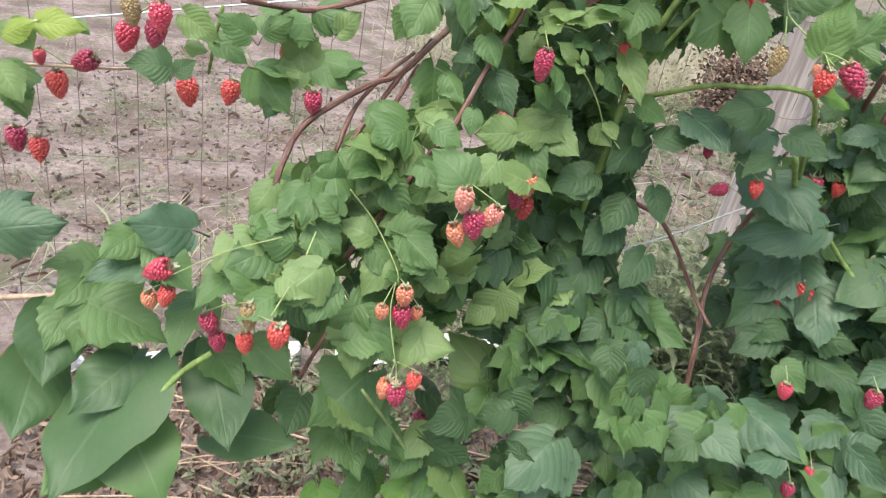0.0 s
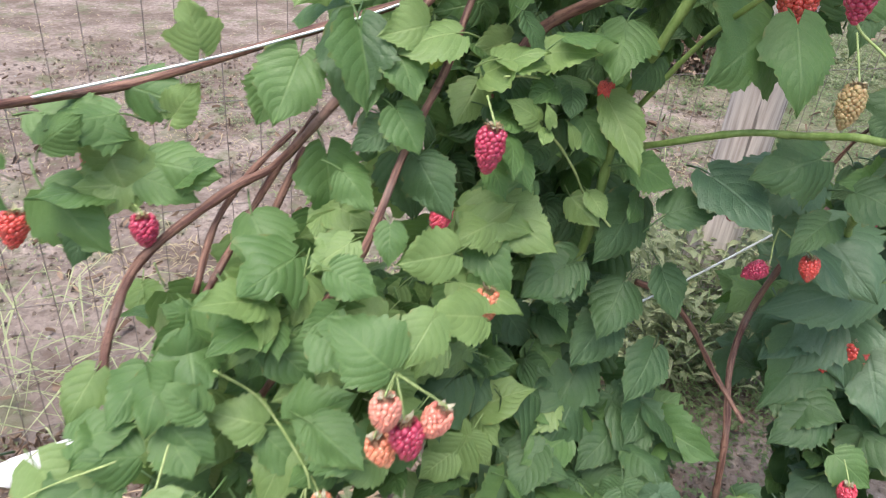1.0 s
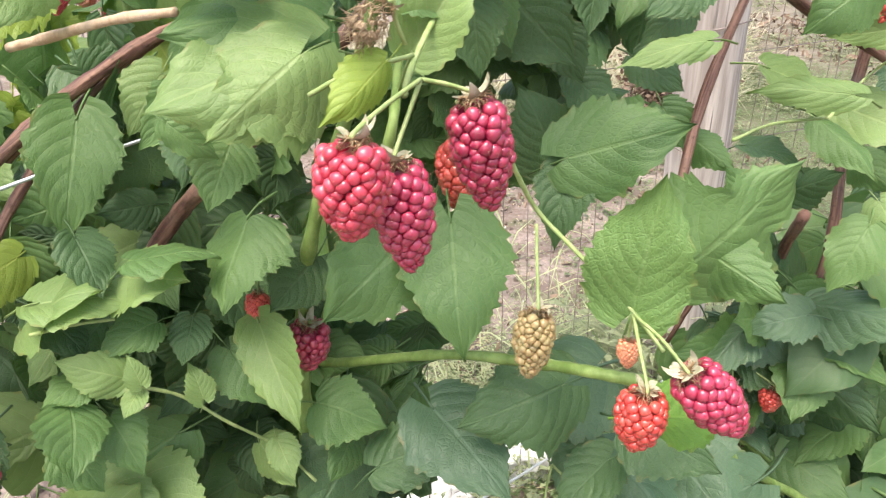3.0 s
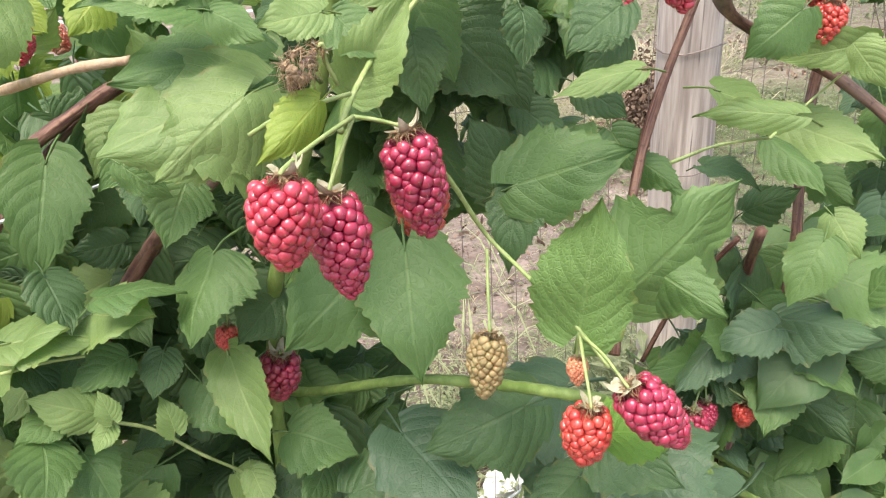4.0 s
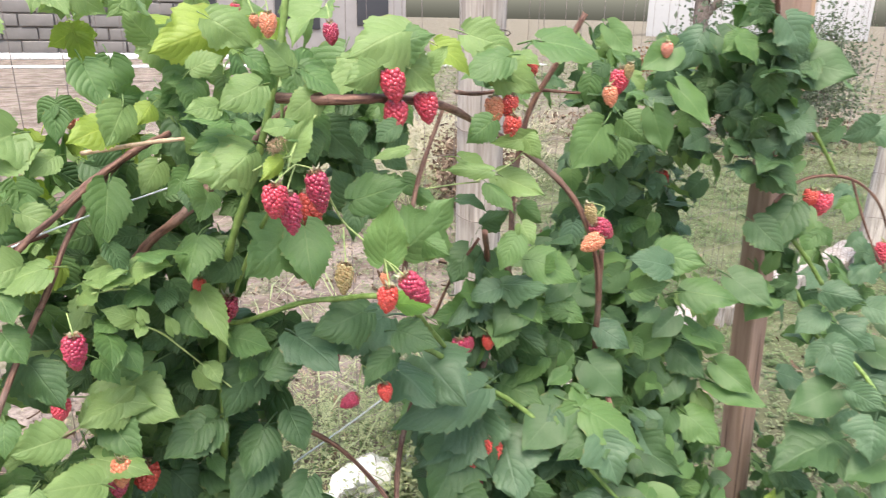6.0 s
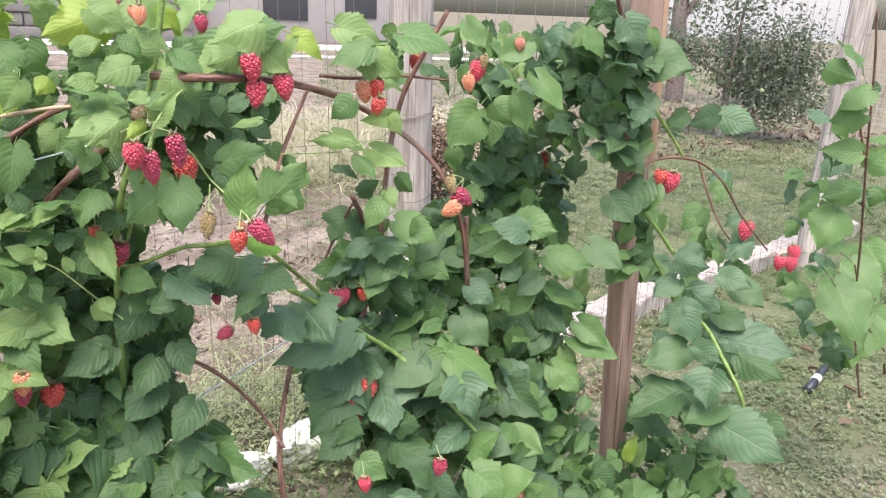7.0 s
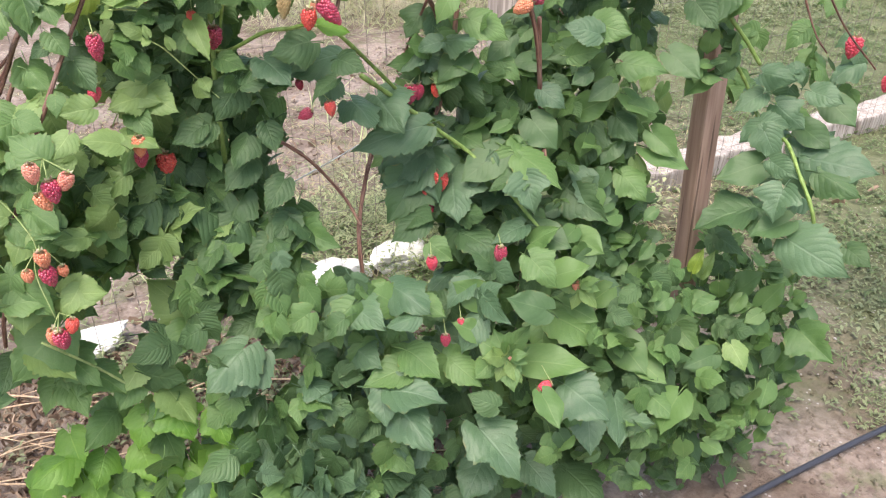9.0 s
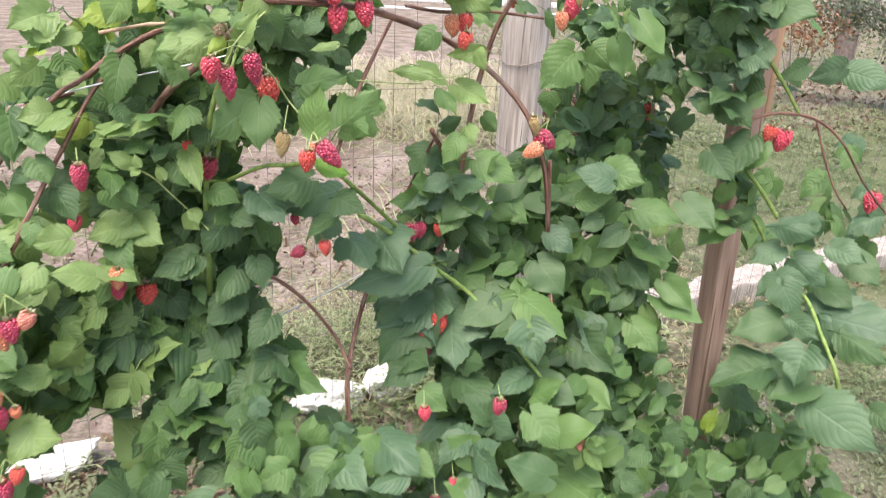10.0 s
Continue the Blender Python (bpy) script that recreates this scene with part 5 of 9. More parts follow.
leaf(left_bush, (0.181, 0.752, 1.056), (0.177, 0.754, 1.072), "light", "single", (0.37, -0.72, 0.59), 0.83)
leaf(left_bush, (0.205, 0.765, 1.036), (0.202, 0.769, 1.055), "light", "single", (0.31, -0.35, 0.89), 0.99)
leaf(left_bush, (0.234, 0.791, 0.983), (0.245, 0.771, 0.970), "light", "single", (-0.20, -0.29, 0.94), 0.88)
leaf(left_bush, (0.445, 0.726, 1.127), (0.468, 0.693, 1.116), "mid", "single", (-0.41, -0.77, 0.49), 0.88)
leaf(left_bush, (0.131, 0.774, 1.088), (0.158, 0.763, 1.068), "dark", "single", (0.52, -0.35, 0.78), 0.93)
leaf(left_bush, (0.154, 0.766, 1.056), (0.138, 0.739, 1.055), "mid", "single", (-0.00, -0.59, 0.81), 0.94)
leaf(left_bush, (0.203, 0.846, 1.061), (0.227, 0.826, 1.038), "dark", "single", (0.17, -0.02, 0.99), 1.00)
leaf(left_bush, (0.173, 0.840, 1.117), (0.151, 0.818, 1.121), "dark", "single", (0.51, -0.78, 0.38), 0.88)
leaf(left_bush, (0.015, 0.701, 0.448), (-0.014, 0.642, 0.434), "mid", "single", (0.44, -0.61, 0.66), 0.83)
leaf(left_bush, (-0.042, 0.670, 0.402), (-0.096, 0.602, 0.415), "fresh", "lobed", (-0.07, -0.40, 0.92), 0.92)
leaf(left_bush, (-0.011, 0.703, 0.377), (-0.019, 0.635, 0.350), "fresh", "lobed", (0.24, -0.74, 0.62), 0.93)
leaf(left_bush, (0.037, 0.725, 0.311), (0.023, 0.648, 0.285), "fresh", "lobed", (0.09, -0.28, 0.96), 0.90)
leaf(left_bush, (0.128, 0.749, 0.343), (0.166, 0.650, 0.290), "fresh", "lobed", (-0.56, -0.30, 0.77), 0.92)
leaf(left_bush, (0.105, 0.705, 0.500), (0.160, 0.647, 0.459), "light", "single", (0.39, -0.39, 0.83), 0.85)
leaf(left_bush, (0.084, 0.712, 0.465), (0.092, 0.658, 0.433), "light", "single", (0.28, -0.59, 0.76), 0.98)
leaf(left_bush, (0.013, 0.682, 0.556), (0.064, 0.659, 0.534), "mid", "single", (0.42, -0.34, 0.84), 0.98)
leaf(left_bush, (0.085, 0.703, 0.552), (0.057, 0.656, 0.538), "light", "single", (-0.01, -0.59, 0.81), 0.93)
leaf(left_bush, (0.082, 0.717, 0.388), (0.113, 0.665, 0.356), "mid", "single", (0.21, -0.51, 0.84), 0.93)
leaf(left_bush, (0.199, 0.692, 0.448), (0.174, 0.654, 0.437), "mid", "single", (0.22, -0.60, 0.77), 1.01)
leaf(left_bush, (0.216, 0.717, 0.381), (0.255, 0.670, 0.355), "mid", "single", (0.06, -0.44, 0.90), 0.93)
leaf(left_bush, (0.210, 0.732, 0.267), (0.172, 0.680, 0.256), "mid", "single", (-0.16, -0.61, 0.78), 0.88)
leaf(left_bush, (-0.022, 0.626, 0.766), (0.021, 0.594, 0.729), "mid", "single", (-0.08, -0.81, 0.58), 0.95)
leaf(left_bush, (-0.029, 0.607, 0.743), (0.025, 0.613, 0.752), "mid", "single", (-0.10, -0.60, 0.79), 0.94)
leaf(left_bush, (0.050, 0.633, 0.745), (0.034, 0.595, 0.726), "light", "single", (0.23, -0.64, 0.74), 0.90)
leaf(left_bush, (-0.039, 0.641, 0.640), (0.023, 0.615, 0.612), "light", "single", (0.72, -0.35, 0.59), 0.85)
leaf(left_bush, (-0.084, 0.659, 0.610), (-0.090, 0.611, 0.587), "dark", "single", (0.19, -0.32, 0.93), 0.99)
leaf(left_bush, (0.043, 0.609, 0.675), (0.090, 0.612, 0.683), "light", "single", (0.06, -0.69, 0.72), 1.01)
leaf(left_bush, (-0.019, 0.656, 0.836), (0.015, 0.637, 0.809), "mid", "single", (0.35, -0.79, 0.49), 0.85)
leaf(left_bush, (0.018, 0.645, 0.857), (0.045, 0.626, 0.831), "mid", "single", (0.15, -0.44, 0.88), 0.94)
leaf(left_bush, (0.032, 0.657, 0.814), (-0.000, 0.625, 0.818), "mid", "single", (0.26, -0.61, 0.75), 0.95)
leaf(left_bush, (0.065, 0.664, 0.808), (0.031, 0.636, 0.817), "light", "single", (0.50, -0.37, 0.78), 0.97)
leaf(left_bush, (0.077, 0.724, 0.792), (0.107, 0.701, 0.764), "mid", "single", (0.51, -0.38, 0.77), 0.97)
leaf(left_bush, (0.067, 0.721, 0.813), (0.097, 0.704, 0.792), "light", "single", (0.03, -0.69, 0.72), 0.90)
leaf(left_bush, (0.130, 0.779, 0.787), (0.100, 0.748, 0.776), "mid", "single", (0.39, -0.31, 0.86), 0.87)
leaf(left_bush, (0.121, 0.751, 0.953), (0.166, 0.756, 0.990), "light", "single", (0.22, -0.83, 0.51), 0.93)
leaf(left_bush, (0.154, 0.758, 0.973), (0.116, 0.728, 0.969), "light", "single", (0.31, -0.64, 0.70), 0.87)
leaf(left_bush, (0.028, 0.659, 0.983), (0.059, 0.652, 0.969), "mid", "single", (0.22, -0.78, 0.59), 1.01)
leaf(left_bush, (0.035, 0.701, 0.983), (0.013, 0.674, 0.971), "light", "single", (0.50, -0.74, 0.44), 0.85)
leaf(left_bush, (0.029, 0.679, 0.937), (0.009, 0.655, 0.933), "mid", "single", (0.18, -0.82, 0.54), 0.90)
leaf(left_bush, (0.085, 0.736, 1.030), (0.110, 0.715, 0.993), "dark", "single", (0.05, -0.95, 0.30), 1.00)
leaf(left_bush, (0.067, 0.734, 1.067), (0.085, 0.720, 1.041), "mid", "single", (0.26, -0.88, 0.40), 1.00)
leaf(left_bush, (0.172, 0.756, 1.058), (0.150, 0.743, 1.077), "light", "single", (-0.01, -0.78, 0.62), 0.82)
leaf(left_bush, (0.216, 0.791, 1.048), (0.236, 0.774, 1.021), "mid", "single", (0.14, -0.95, 0.29), 0.89)
leaf(left_bush, (0.137, 0.751, 1.023), (0.157, 0.739, 1.003), "mid", "single", (0.30, -0.49, 0.82), 0.98)
leaf(left_bush, (0.116, 0.775, 0.838), (0.076, 0.747, 0.845), "light", "single", (0.20, -0.46, 0.87), 0.93)
leaf(left_bush, (0.374, 0.800, 1.237), (0.380, 0.787, 1.211), "dark", "single", (0.08, -0.94, 0.34), 0.98)
leaf(left_bush, (0.388, 0.788, 1.213), (0.398, 0.774, 1.192), "dark", "single", (-0.41, -0.90, 0.14), 0.95)
leaf(left_bush, (0.400, 0.792, 1.190), (0.420, 0.774, 1.174), "dark", "single", (-0.37, -0.57, 0.74), 0.83)
leaf(left_bush, (0.403, 0.764, 1.228), (0.386, 0.762, 1.240), "dark", "single", (-0.66, -0.51, 0.55), 0.89)
leaf(left_bush, (-0.270, 0.640, 0.823), (-0.292, 0.585, 0.810), "mid", "single", (0.35, -0.58, 0.74), 0.84)
leaf(left_bush, (-0.214, 0.633, 0.835), (-0.265, 0.589, 0.855), "blue", "single", (0.75, -0.44, 0.49), 0.95)
leaf(left_bush, (-0.335, 0.631, 0.719), (-0.265, 0.607, 0.695), "mid", "single", (0.21, -0.13, 0.97), 0.95)
leaf(left_bush, (-0.210, 0.641, 0.739), (-0.226, 0.585, 0.722), "mid", "single", (-0.19, -0.27, 0.94), 0.83)
leaf(left_bush, (-0.163, 0.628, 0.795), (-0.191, 0.580, 0.783), "mid", "single", (0.14, -0.22, 0.97), 0.84)
leaf(left_bush, (-0.188, 0.641, 0.675), (-0.141, 0.602, 0.654), "mid", "single", (0.28, -0.40, 0.87), 0.84)
leaf(left_bush, (-0.107, 0.580, 0.805), (-0.138, 0.543, 0.800), "mid", "single", (0.17, -0.14, 0.98), 1.00)
leaf(left_bush, (-0.330, 0.652, 0.756), (-0.341, 0.594, 0.740), "mid", "single", (0.53, -0.56, 0.64), 0.98)
leaf(left_bush, (-0.241, 0.602, 0.820), (-0.194, 0.581, 0.800), "mid", "single", (0.27, -0.57, 0.78), 0.95)
leaf(left_bush, (0.268, 0.767, 1.326), (0.217, 0.736, 1.308), "yellow", "lobed", (0.26, -0.94, 0.20), 0.85)
leaf(left_bush, (0.264, 0.739, 1.332), (0.296, 0.729, 1.313), "light", "lobed", (-0.04, -0.93, 0.36), 0.96)
leaf(left_bush, (0.291, 0.733, 1.303), (0.315, 0.724, 1.287), "mid", "single", (-0.02, -0.67, 0.74), 0.83)
leaf(left_bush, (0.297, 0.717, 1.278), (0.263, 0.698, 1.266), "light", "single", (0.55, -0.47, 0.69), 0.94)
leaf(left_bush, (0.266, 0.704, 1.252), (0.238, 0.688, 1.264), "mid", "single", (0.73, -0.30, 0.61), 0.87)
leaf(left_bush, (0.406, 0.762, 1.294), (0.357, 0.741, 1.270), "light", "single", (-0.03, -0.70, 0.71), 0.70)
leaf(left_bush, (0.434, 0.749, 1.323), (0.383, 0.731, 1.308), "light", "lobed", (-0.22, -0.89, 0.39), 0.97)
leaf(left_bush, (0.479, 0.774, 1.310), (0.512, 0.757, 1.291), "yellow", "single", (-0.11, -0.73, 0.67), 0.95)
leaf(left_bush, (0.563, 0.911, 1.318), (0.617, 0.882, 1.303), "light", "single", (0.35, -0.92, 0.17), 0.96)
leaf(left_bush, (0.579, 0.901, 1.289), (0.641, 0.863, 1.260), "light", "lobed", (-0.24, -0.88, 0.41), 0.89)
leaf(left_bush, (0.463, 0.759, 1.287), (0.481, 0.749, 1.312), "light", "single", (0.21, -0.45, 0.87), 0.95)
leaf(left_bush, (0.326, 0.741, 1.294), (0.308, 0.729, 1.319), "light", "lobed", (0.08, -0.79, 0.61), 0.96)
leaf(left_bush, (0.350, 0.734, 1.269), (0.321, 0.718, 1.250), "light", "single", (0.20, -0.94, 0.27), 0.91)
leaf(left_bush, (0.185, 0.744, 1.258), (0.171, 0.724, 1.229), "light", "single", (0.49, -0.59, 0.64), 0.92)
leaf(left_bush, (0.244, 0.728, 1.292), (0.269, 0.723, 1.305), "light", "single", (0.15, -0.90, 0.42), 0.89)
leaf(left_bush, (0.004, 0.656, 0.854), (0.045, 0.652, 0.877), "mid", "lobed", (-0.02, -0.92, 0.38), 0.85)
leaf(left_bush, (-0.102, 0.577, 0.829), (-0.064, 0.565, 0.822), "light", "single", (0.68, -0.59, 0.45), 0.97)
leaf(left_bush, (-0.070, 0.587, 0.836), (-0.101, 0.552, 0.817), "light", "lobed", (0.36, -0.39, 0.85), 1.00)
leaf(left_bush, (-0.048, 0.701, 0.928), (-0.021, 0.671, 0.891), "mid", "single", (0.26, -0.67, 0.70), 0.96)
leaf(left_bush, (0.125, 0.737, 0.925), (0.173, 0.711, 0.922), "light", "single", (-0.00, -0.51, 0.86), 0.87)
leaf(left_bush, (-0.125, 0.628, 0.831), (-0.168, 0.588, 0.817), "mid", "single", (0.20, -0.70, 0.69), 0.93)
leaf(left_bush, (-0.082, 0.643, 0.858), (-0.052, 0.624, 0.839), "mid", "single", (-0.42, -0.66, 0.63), 0.99)
leaf(left_bush, (-0.138, 0.667, 0.885), (-0.154, 0.639, 0.861), "light", "single", (-0.04, -0.90, 0.43), 0.86)
leaf(left_bush, (-0.087, 0.655, 0.899), (-0.096, 0.623, 0.866), "mid", "single", (-0.06, -0.85, 0.52), 0.96)
leaf(left_bush, (-0.013, 0.720, 0.942), (-0.033, 0.695, 0.913), "light", "single", (0.09, -0.81, 0.59), 0.90)
leaf(left_bush, (-0.059, 0.639, 0.878), (-0.084, 0.635, 0.902), "mid", "single", (0.13, -0.79, 0.60), 0.99)
leaf(left_bush, (-0.147, 0.636, 0.851), (-0.106, 0.638, 0.867), "mid", "single", (-0.05, -0.54, 0.84), 0.93)
leaf(left_bush, (0.097, 0.718, 0.801), (0.072, 0.699, 0.783), "light", "single", (-0.33, -0.94, 0.08), 0.98)
leaf(left_bush, (-0.170, 0.740, 1.049), (-0.113, 0.731, 1.042), "mid", "single", (0.05, -0.73, 0.69), 0.87)
leaf(left_bush, (-0.124, 0.782, 1.056), (-0.077, 0.771, 1.047), "mid", "single", (0.46, -0.85, 0.24), 0.91)
leaf(left_bush, (-0.124, 0.749, 1.012), (-0.151, 0.736, 1.044), "light", "single", (-0.42, -0.62, 0.66), 0.96)
leaf(left_bush, (-0.166, 0.657, 1.045), (-0.192, 0.641, 1.063), "mid", "single", (0.46, -0.84, 0.30), 0.98)
leaf(left_bush, (-0.377, 0.611, 1.019), (-0.350, 0.617, 1.036), "yellow", "single", (0.66, -0.23, 0.71), 0.82)
leaf(left_bush, (-0.392, 0.633, 0.977), (-0.367, 0.615, 0.941), "mid", "lobed", (0.39, -0.77, 0.50), 0.85)
leaf(left_bush, (-0.215, 0.624, 1.060), (-0.184, 0.617, 1.044), "light", "single", (-0.13, -0.93, 0.35), 1.01)
leaf(left_bush, (-0.353, 0.630, 1.030), (-0.313, 0.634, 1.032), "yellow", "single", (0.57, -0.64, 0.52), 0.82)
leaf(left_bush, (-0.109, 0.756, 1.010), (-0.056, 0.745, 1.006), "mid", "single", (0.03, -0.66, 0.75), 1.00)
leaf(left_bush, (-0.122, 0.746, 0.995), (-0.156, 0.728, 1.000), "light", "single", (0.29, -0.86, 0.43), 0.95)
leaf(left_bush, (-0.203, 0.672, 1.032), (-0.167, 0.665, 1.017), "mid", "single", (0.12, -0.64, 0.76), 0.85)
leaf(left_bush, (-0.095, 0.772, 1.038), (-0.072, 0.769, 1.067), "light", "single", (-0.07, -0.93, 0.37), 0.89)
leaf(left_bush, (0.094, 0.766, 1.236), (0.062, 0.735, 1.225), "light", "lobed", (0.16, -0.88, 0.44), 1.00)
leaf(left_bush, (0.173, 0.761, 1.242), (0.139, 0.733, 1.232), "yellow", "single", (0.45, -0.71, 0.54), 0.88)
leaf(left_bush, (0.048, 0.752, 1.191), (0.065, 0.746, 1.176), "light", "single", (0.47, -0.88, 0.03), 0.90)
leaf(left_bush, (0.075, 0.764, 1.174), (0.053, 0.737, 1.155), "light", "single", (0.67, -0.73, 0.16), 0.99)
leaf(left_bush, (0.122, 0.771, 1.214), (0.104, 0.753, 1.202), "light", "single", (0.41, -0.59, 0.69), 0.94)
leaf(left_bush, (0.168, 0.871, 1.161), (0.141, 0.835, 1.119), "mid", "single", (0.21, -0.87, 0.45), 0.98)
leaf(left_bush, (0.205, 0.797, 1.198), (0.190, 0.779, 1.175), "light", "single", (0.01, -1.00, 0.06), 0.94)
leaf(left_bush, (0.039, 0.749, 1.120), (0.053, 0.719, 1.070), "mid", "single", (0.54, -0.49, 0.68), 1.01)
leaf(left_bush, (0.086, 0.757, 1.120), (0.058, 0.730, 1.120), "light", "single", (0.60, -0.68, 0.41), 1.01)
leaf(left_bush, (0.102, 0.824, 1.096), (0.072, 0.794, 1.083), "yellow", "single", (0.08, -0.98, 0.19), 0.87)
leaf(left_bush, (0.160, 0.843, 1.093), (0.130, 0.819, 1.087), "light", "single", (0.68, -0.63, 0.38), 0.99)
leaf(left_bush, (0.132, 0.804, 1.068), (0.113, 0.776, 1.042), "light", "single", (0.06, -0.94, 0.35), 1.01)
leaf(left_bush, (0.126, 0.763, 0.977), (0.183, 0.754, 0.965), "light", "single", (0.09, -0.70, 0.71), 0.83)
leaf(left_bush, (0.102, 0.723, 0.984), (0.136, 0.712, 0.966), "light", "single", (-0.02, -0.82, 0.57), 0.88)
leaf(left_bush, (0.031, 0.727, 1.023), (0.055, 0.714, 0.998), "mid", "single", (0.27, -0.64, 0.72), 0.98)
leaf(left_bush, (0.074, 0.840, 1.147), (0.108, 0.833, 1.127), "light", "single", (0.42, -0.84, 0.34), 0.93)
leaf(left_bush, (0.081, 0.755, 1.213), (0.115, 0.755, 1.233), "light", "single", (0.28, -0.66, 0.69), 0.95)
leaf(left_bush, (0.244, 0.762, 1.218), (0.230, 0.750, 1.244), "light", "single", (-0.16, -0.52, 0.84), 1.01)
leaf(left_bush, (0.278, 0.759, 1.233), (0.260, 0.739, 1.202), "light", "single", (-0.18, -0.71, 0.69), 0.88)
leaf(mid_bush, (0.402, 0.692, 1.116), (0.409, 0.690, 1.176), "crisp", "single", (-0.38, -0.80, 0.46), 0.80)
leaf(mid_bush, (0.421, 0.722, 1.106), (0.480, 0.712, 1.168), "mid", "lobed", (0.32, -0.72, 0.60), 0.78)
leaf(mid_bush, (0.428, 0.742, 1.019), (0.460, 0.706, 1.017), "dark", "single", (-0.52, -0.42, 0.75), 0.90)
leaf(mid_bush, (0.546, 0.794, 1.176), (0.498, 0.802, 1.183), "light", "single", (-0.12, -0.71, 0.69), 0.40)
leaf(mid_bush, (0.529, 0.789, 1.168), (0.486, 0.793, 1.164), "mid", "single", (-0.30, -0.70, 0.65), 0.50)
leaf(mid_bush, (0.576, 0.863, 1.144), (0.596, 0.822, 1.121), "mid", "single", (-0.00, -0.63, 0.78), 0.60)
leaf(mid_bush, (0.608, 0.900, 1.144), (0.643, 0.843, 1.131), "light", "single", (-0.57, -0.70, 0.43), 0.60)
leaf(mid_bush, (0.632, 0.866, 1.199), (0.583, 0.873, 1.189), "light", "single", (-0.78, -0.62, -0.12), 0.60)
leaf(mid_bush, (0.624, 0.868, 1.200), (0.632, 0.843, 1.176), "light", "single", (-0.76, -0.05, 0.64), 0.82)
leaf(mid_bush, (0.559, 0.821, 1.226), (0.530, 0.819, 1.204), "mid", "single", (-0.52, -0.85, 0.12), 1.01)
leaf(mid_bush, (0.563, 0.875, 0.990), (0.522, 0.853, 0.961), "blue", "single", (-0.20, -0.36, 0.91), 0.88)
leaf(mid_bush, (0.589, 0.850, 1.010), (0.548, 0.851, 1.003), "blue", "single", (-0.17, -0.62, 0.76), 1.01)
leaf(mid_bush, (0.604, 0.869, 1.008), (0.643, 0.813, 1.019), "blue", "single", (-0.33, -0.32, 0.89), 0.83)
leaf(mid_bush, (0.614, 0.868, 0.967), (0.584, 0.834, 0.932), "mid", "single", (-0.25, -0.37, 0.89), 0.84)
leaf(mid_bush, (0.717, 0.934, 0.878), (0.717, 0.872, 0.851), "mid", "single", (-0.31, -0.42, 0.85), 0.86)
leaf(mid_bush, (0.626, 0.882, 0.979), (0.646, 0.826, 0.964), "mid", "single", (-0.11, -0.33, 0.94), 0.85)
leaf(mid_bush, (0.422, 0.750, 0.988), (0.385, 0.729, 0.976), "dark", "single", (-0.22, -0.32, 0.92), 0.90)
leaf(mid_bush, (0.528, 0.879, 0.868), (0.579, 0.822, 0.877), "mid", "single", (-0.37, -0.54, 0.76), 0.87)
leaf(mid_bush, (0.627, 0.907, 0.837), (0.659, 0.850, 0.840), "mid", "single", (-0.36, -0.49, 0.79), 1.00)
leaf(mid_bush, (0.603, 0.832, 1.083), (0.575, 0.814, 1.051), "mid", "single", (-0.19, -0.59, 0.78), 0.91)
leaf(mid_bush, (0.616, 0.844, 1.093), (0.620, 0.820, 1.075), "light", "single", (-0.60, -0.58, 0.54), 0.94)
leaf(mid_bush, (0.652, 0.845, 1.032), (0.662, 0.838, 1.060), "mid", "single", (-0.66, -0.29, 0.70), 0.97)
leaf(mid_bush, (0.224, 0.823, 0.832), (0.270, 0.785, 0.835), "dark", "single", (-0.48, -0.19, 0.85), 0.84)
leaf(mid_bush, (0.290, 0.812, 0.856), (0.243, 0.769, 0.813), "dark", "single", (0.25, -0.70, 0.67), 0.92)
leaf(mid_bush, (0.251, 0.787, 0.762), (0.193, 0.800, 0.786), "dark", "single", (-0.39, -0.55, 0.74), 0.82)
leaf(mid_bush, (0.324, 0.796, 0.708), (0.339, 0.736, 0.691), "mid", "single", (-0.12, -0.26, 0.96), 0.92)
leaf(mid_bush, (0.219, 0.744, 0.728), (0.189, 0.707, 0.708), "dark", "single", (-0.31, -0.43, 0.85), 0.98)
leaf(mid_bush, (0.325, 0.774, 1.013), (0.360, 0.719, 0.999), "blue", "single", (-0.12, -0.48, 0.87), 0.94)
leaf(mid_bush, (0.479, 0.863, 0.937), (0.514, 0.767, 0.909), "blue", "lobed", (-0.39, -0.51, 0.77), 0.99)
leaf(mid_bush, (0.577, 0.879, 0.802), (0.517, 0.844, 0.749), "blue", "single", (-0.42, -0.64, 0.64), 0.98)
leaf(mid_bush, (0.619, 0.881, 0.786), (0.603, 0.786, 0.730), "blue", "lobed", (-0.51, -0.36, 0.78), 1.00)
leaf(mid_bush, (0.388, 0.735, 0.970), (0.412, 0.704, 0.985), "blue", "single", (-0.64, -0.34, 0.69), 0.97)
leaf(mid_bush, (0.406, 0.817, 0.777), (0.447, 0.753, 0.783), "mid", "single", (-0.42, -0.40, 0.82), 0.94)
leaf(mid_bush, (0.363, 0.785, 0.845), (0.334, 0.769, 0.823), "mid", "single", (-0.33, -0.36, 0.87), 0.83)
leaf(mid_bush, (0.364, 0.781, 0.723), (0.302, 0.752, 0.696), "mid", "single", (-0.27, 0.07, 0.96), 0.97)
leaf(mid_bush, (0.449, 0.789, 0.700), (0.382, 0.753, 0.663), "dark", "single", (-0.16, -0.30, 0.94), 0.85)
leaf(mid_bush, (0.493, 0.799, 0.698), (0.497, 0.749, 0.685), "mid", "single", (-0.47, -0.50, 0.73), 1.00)
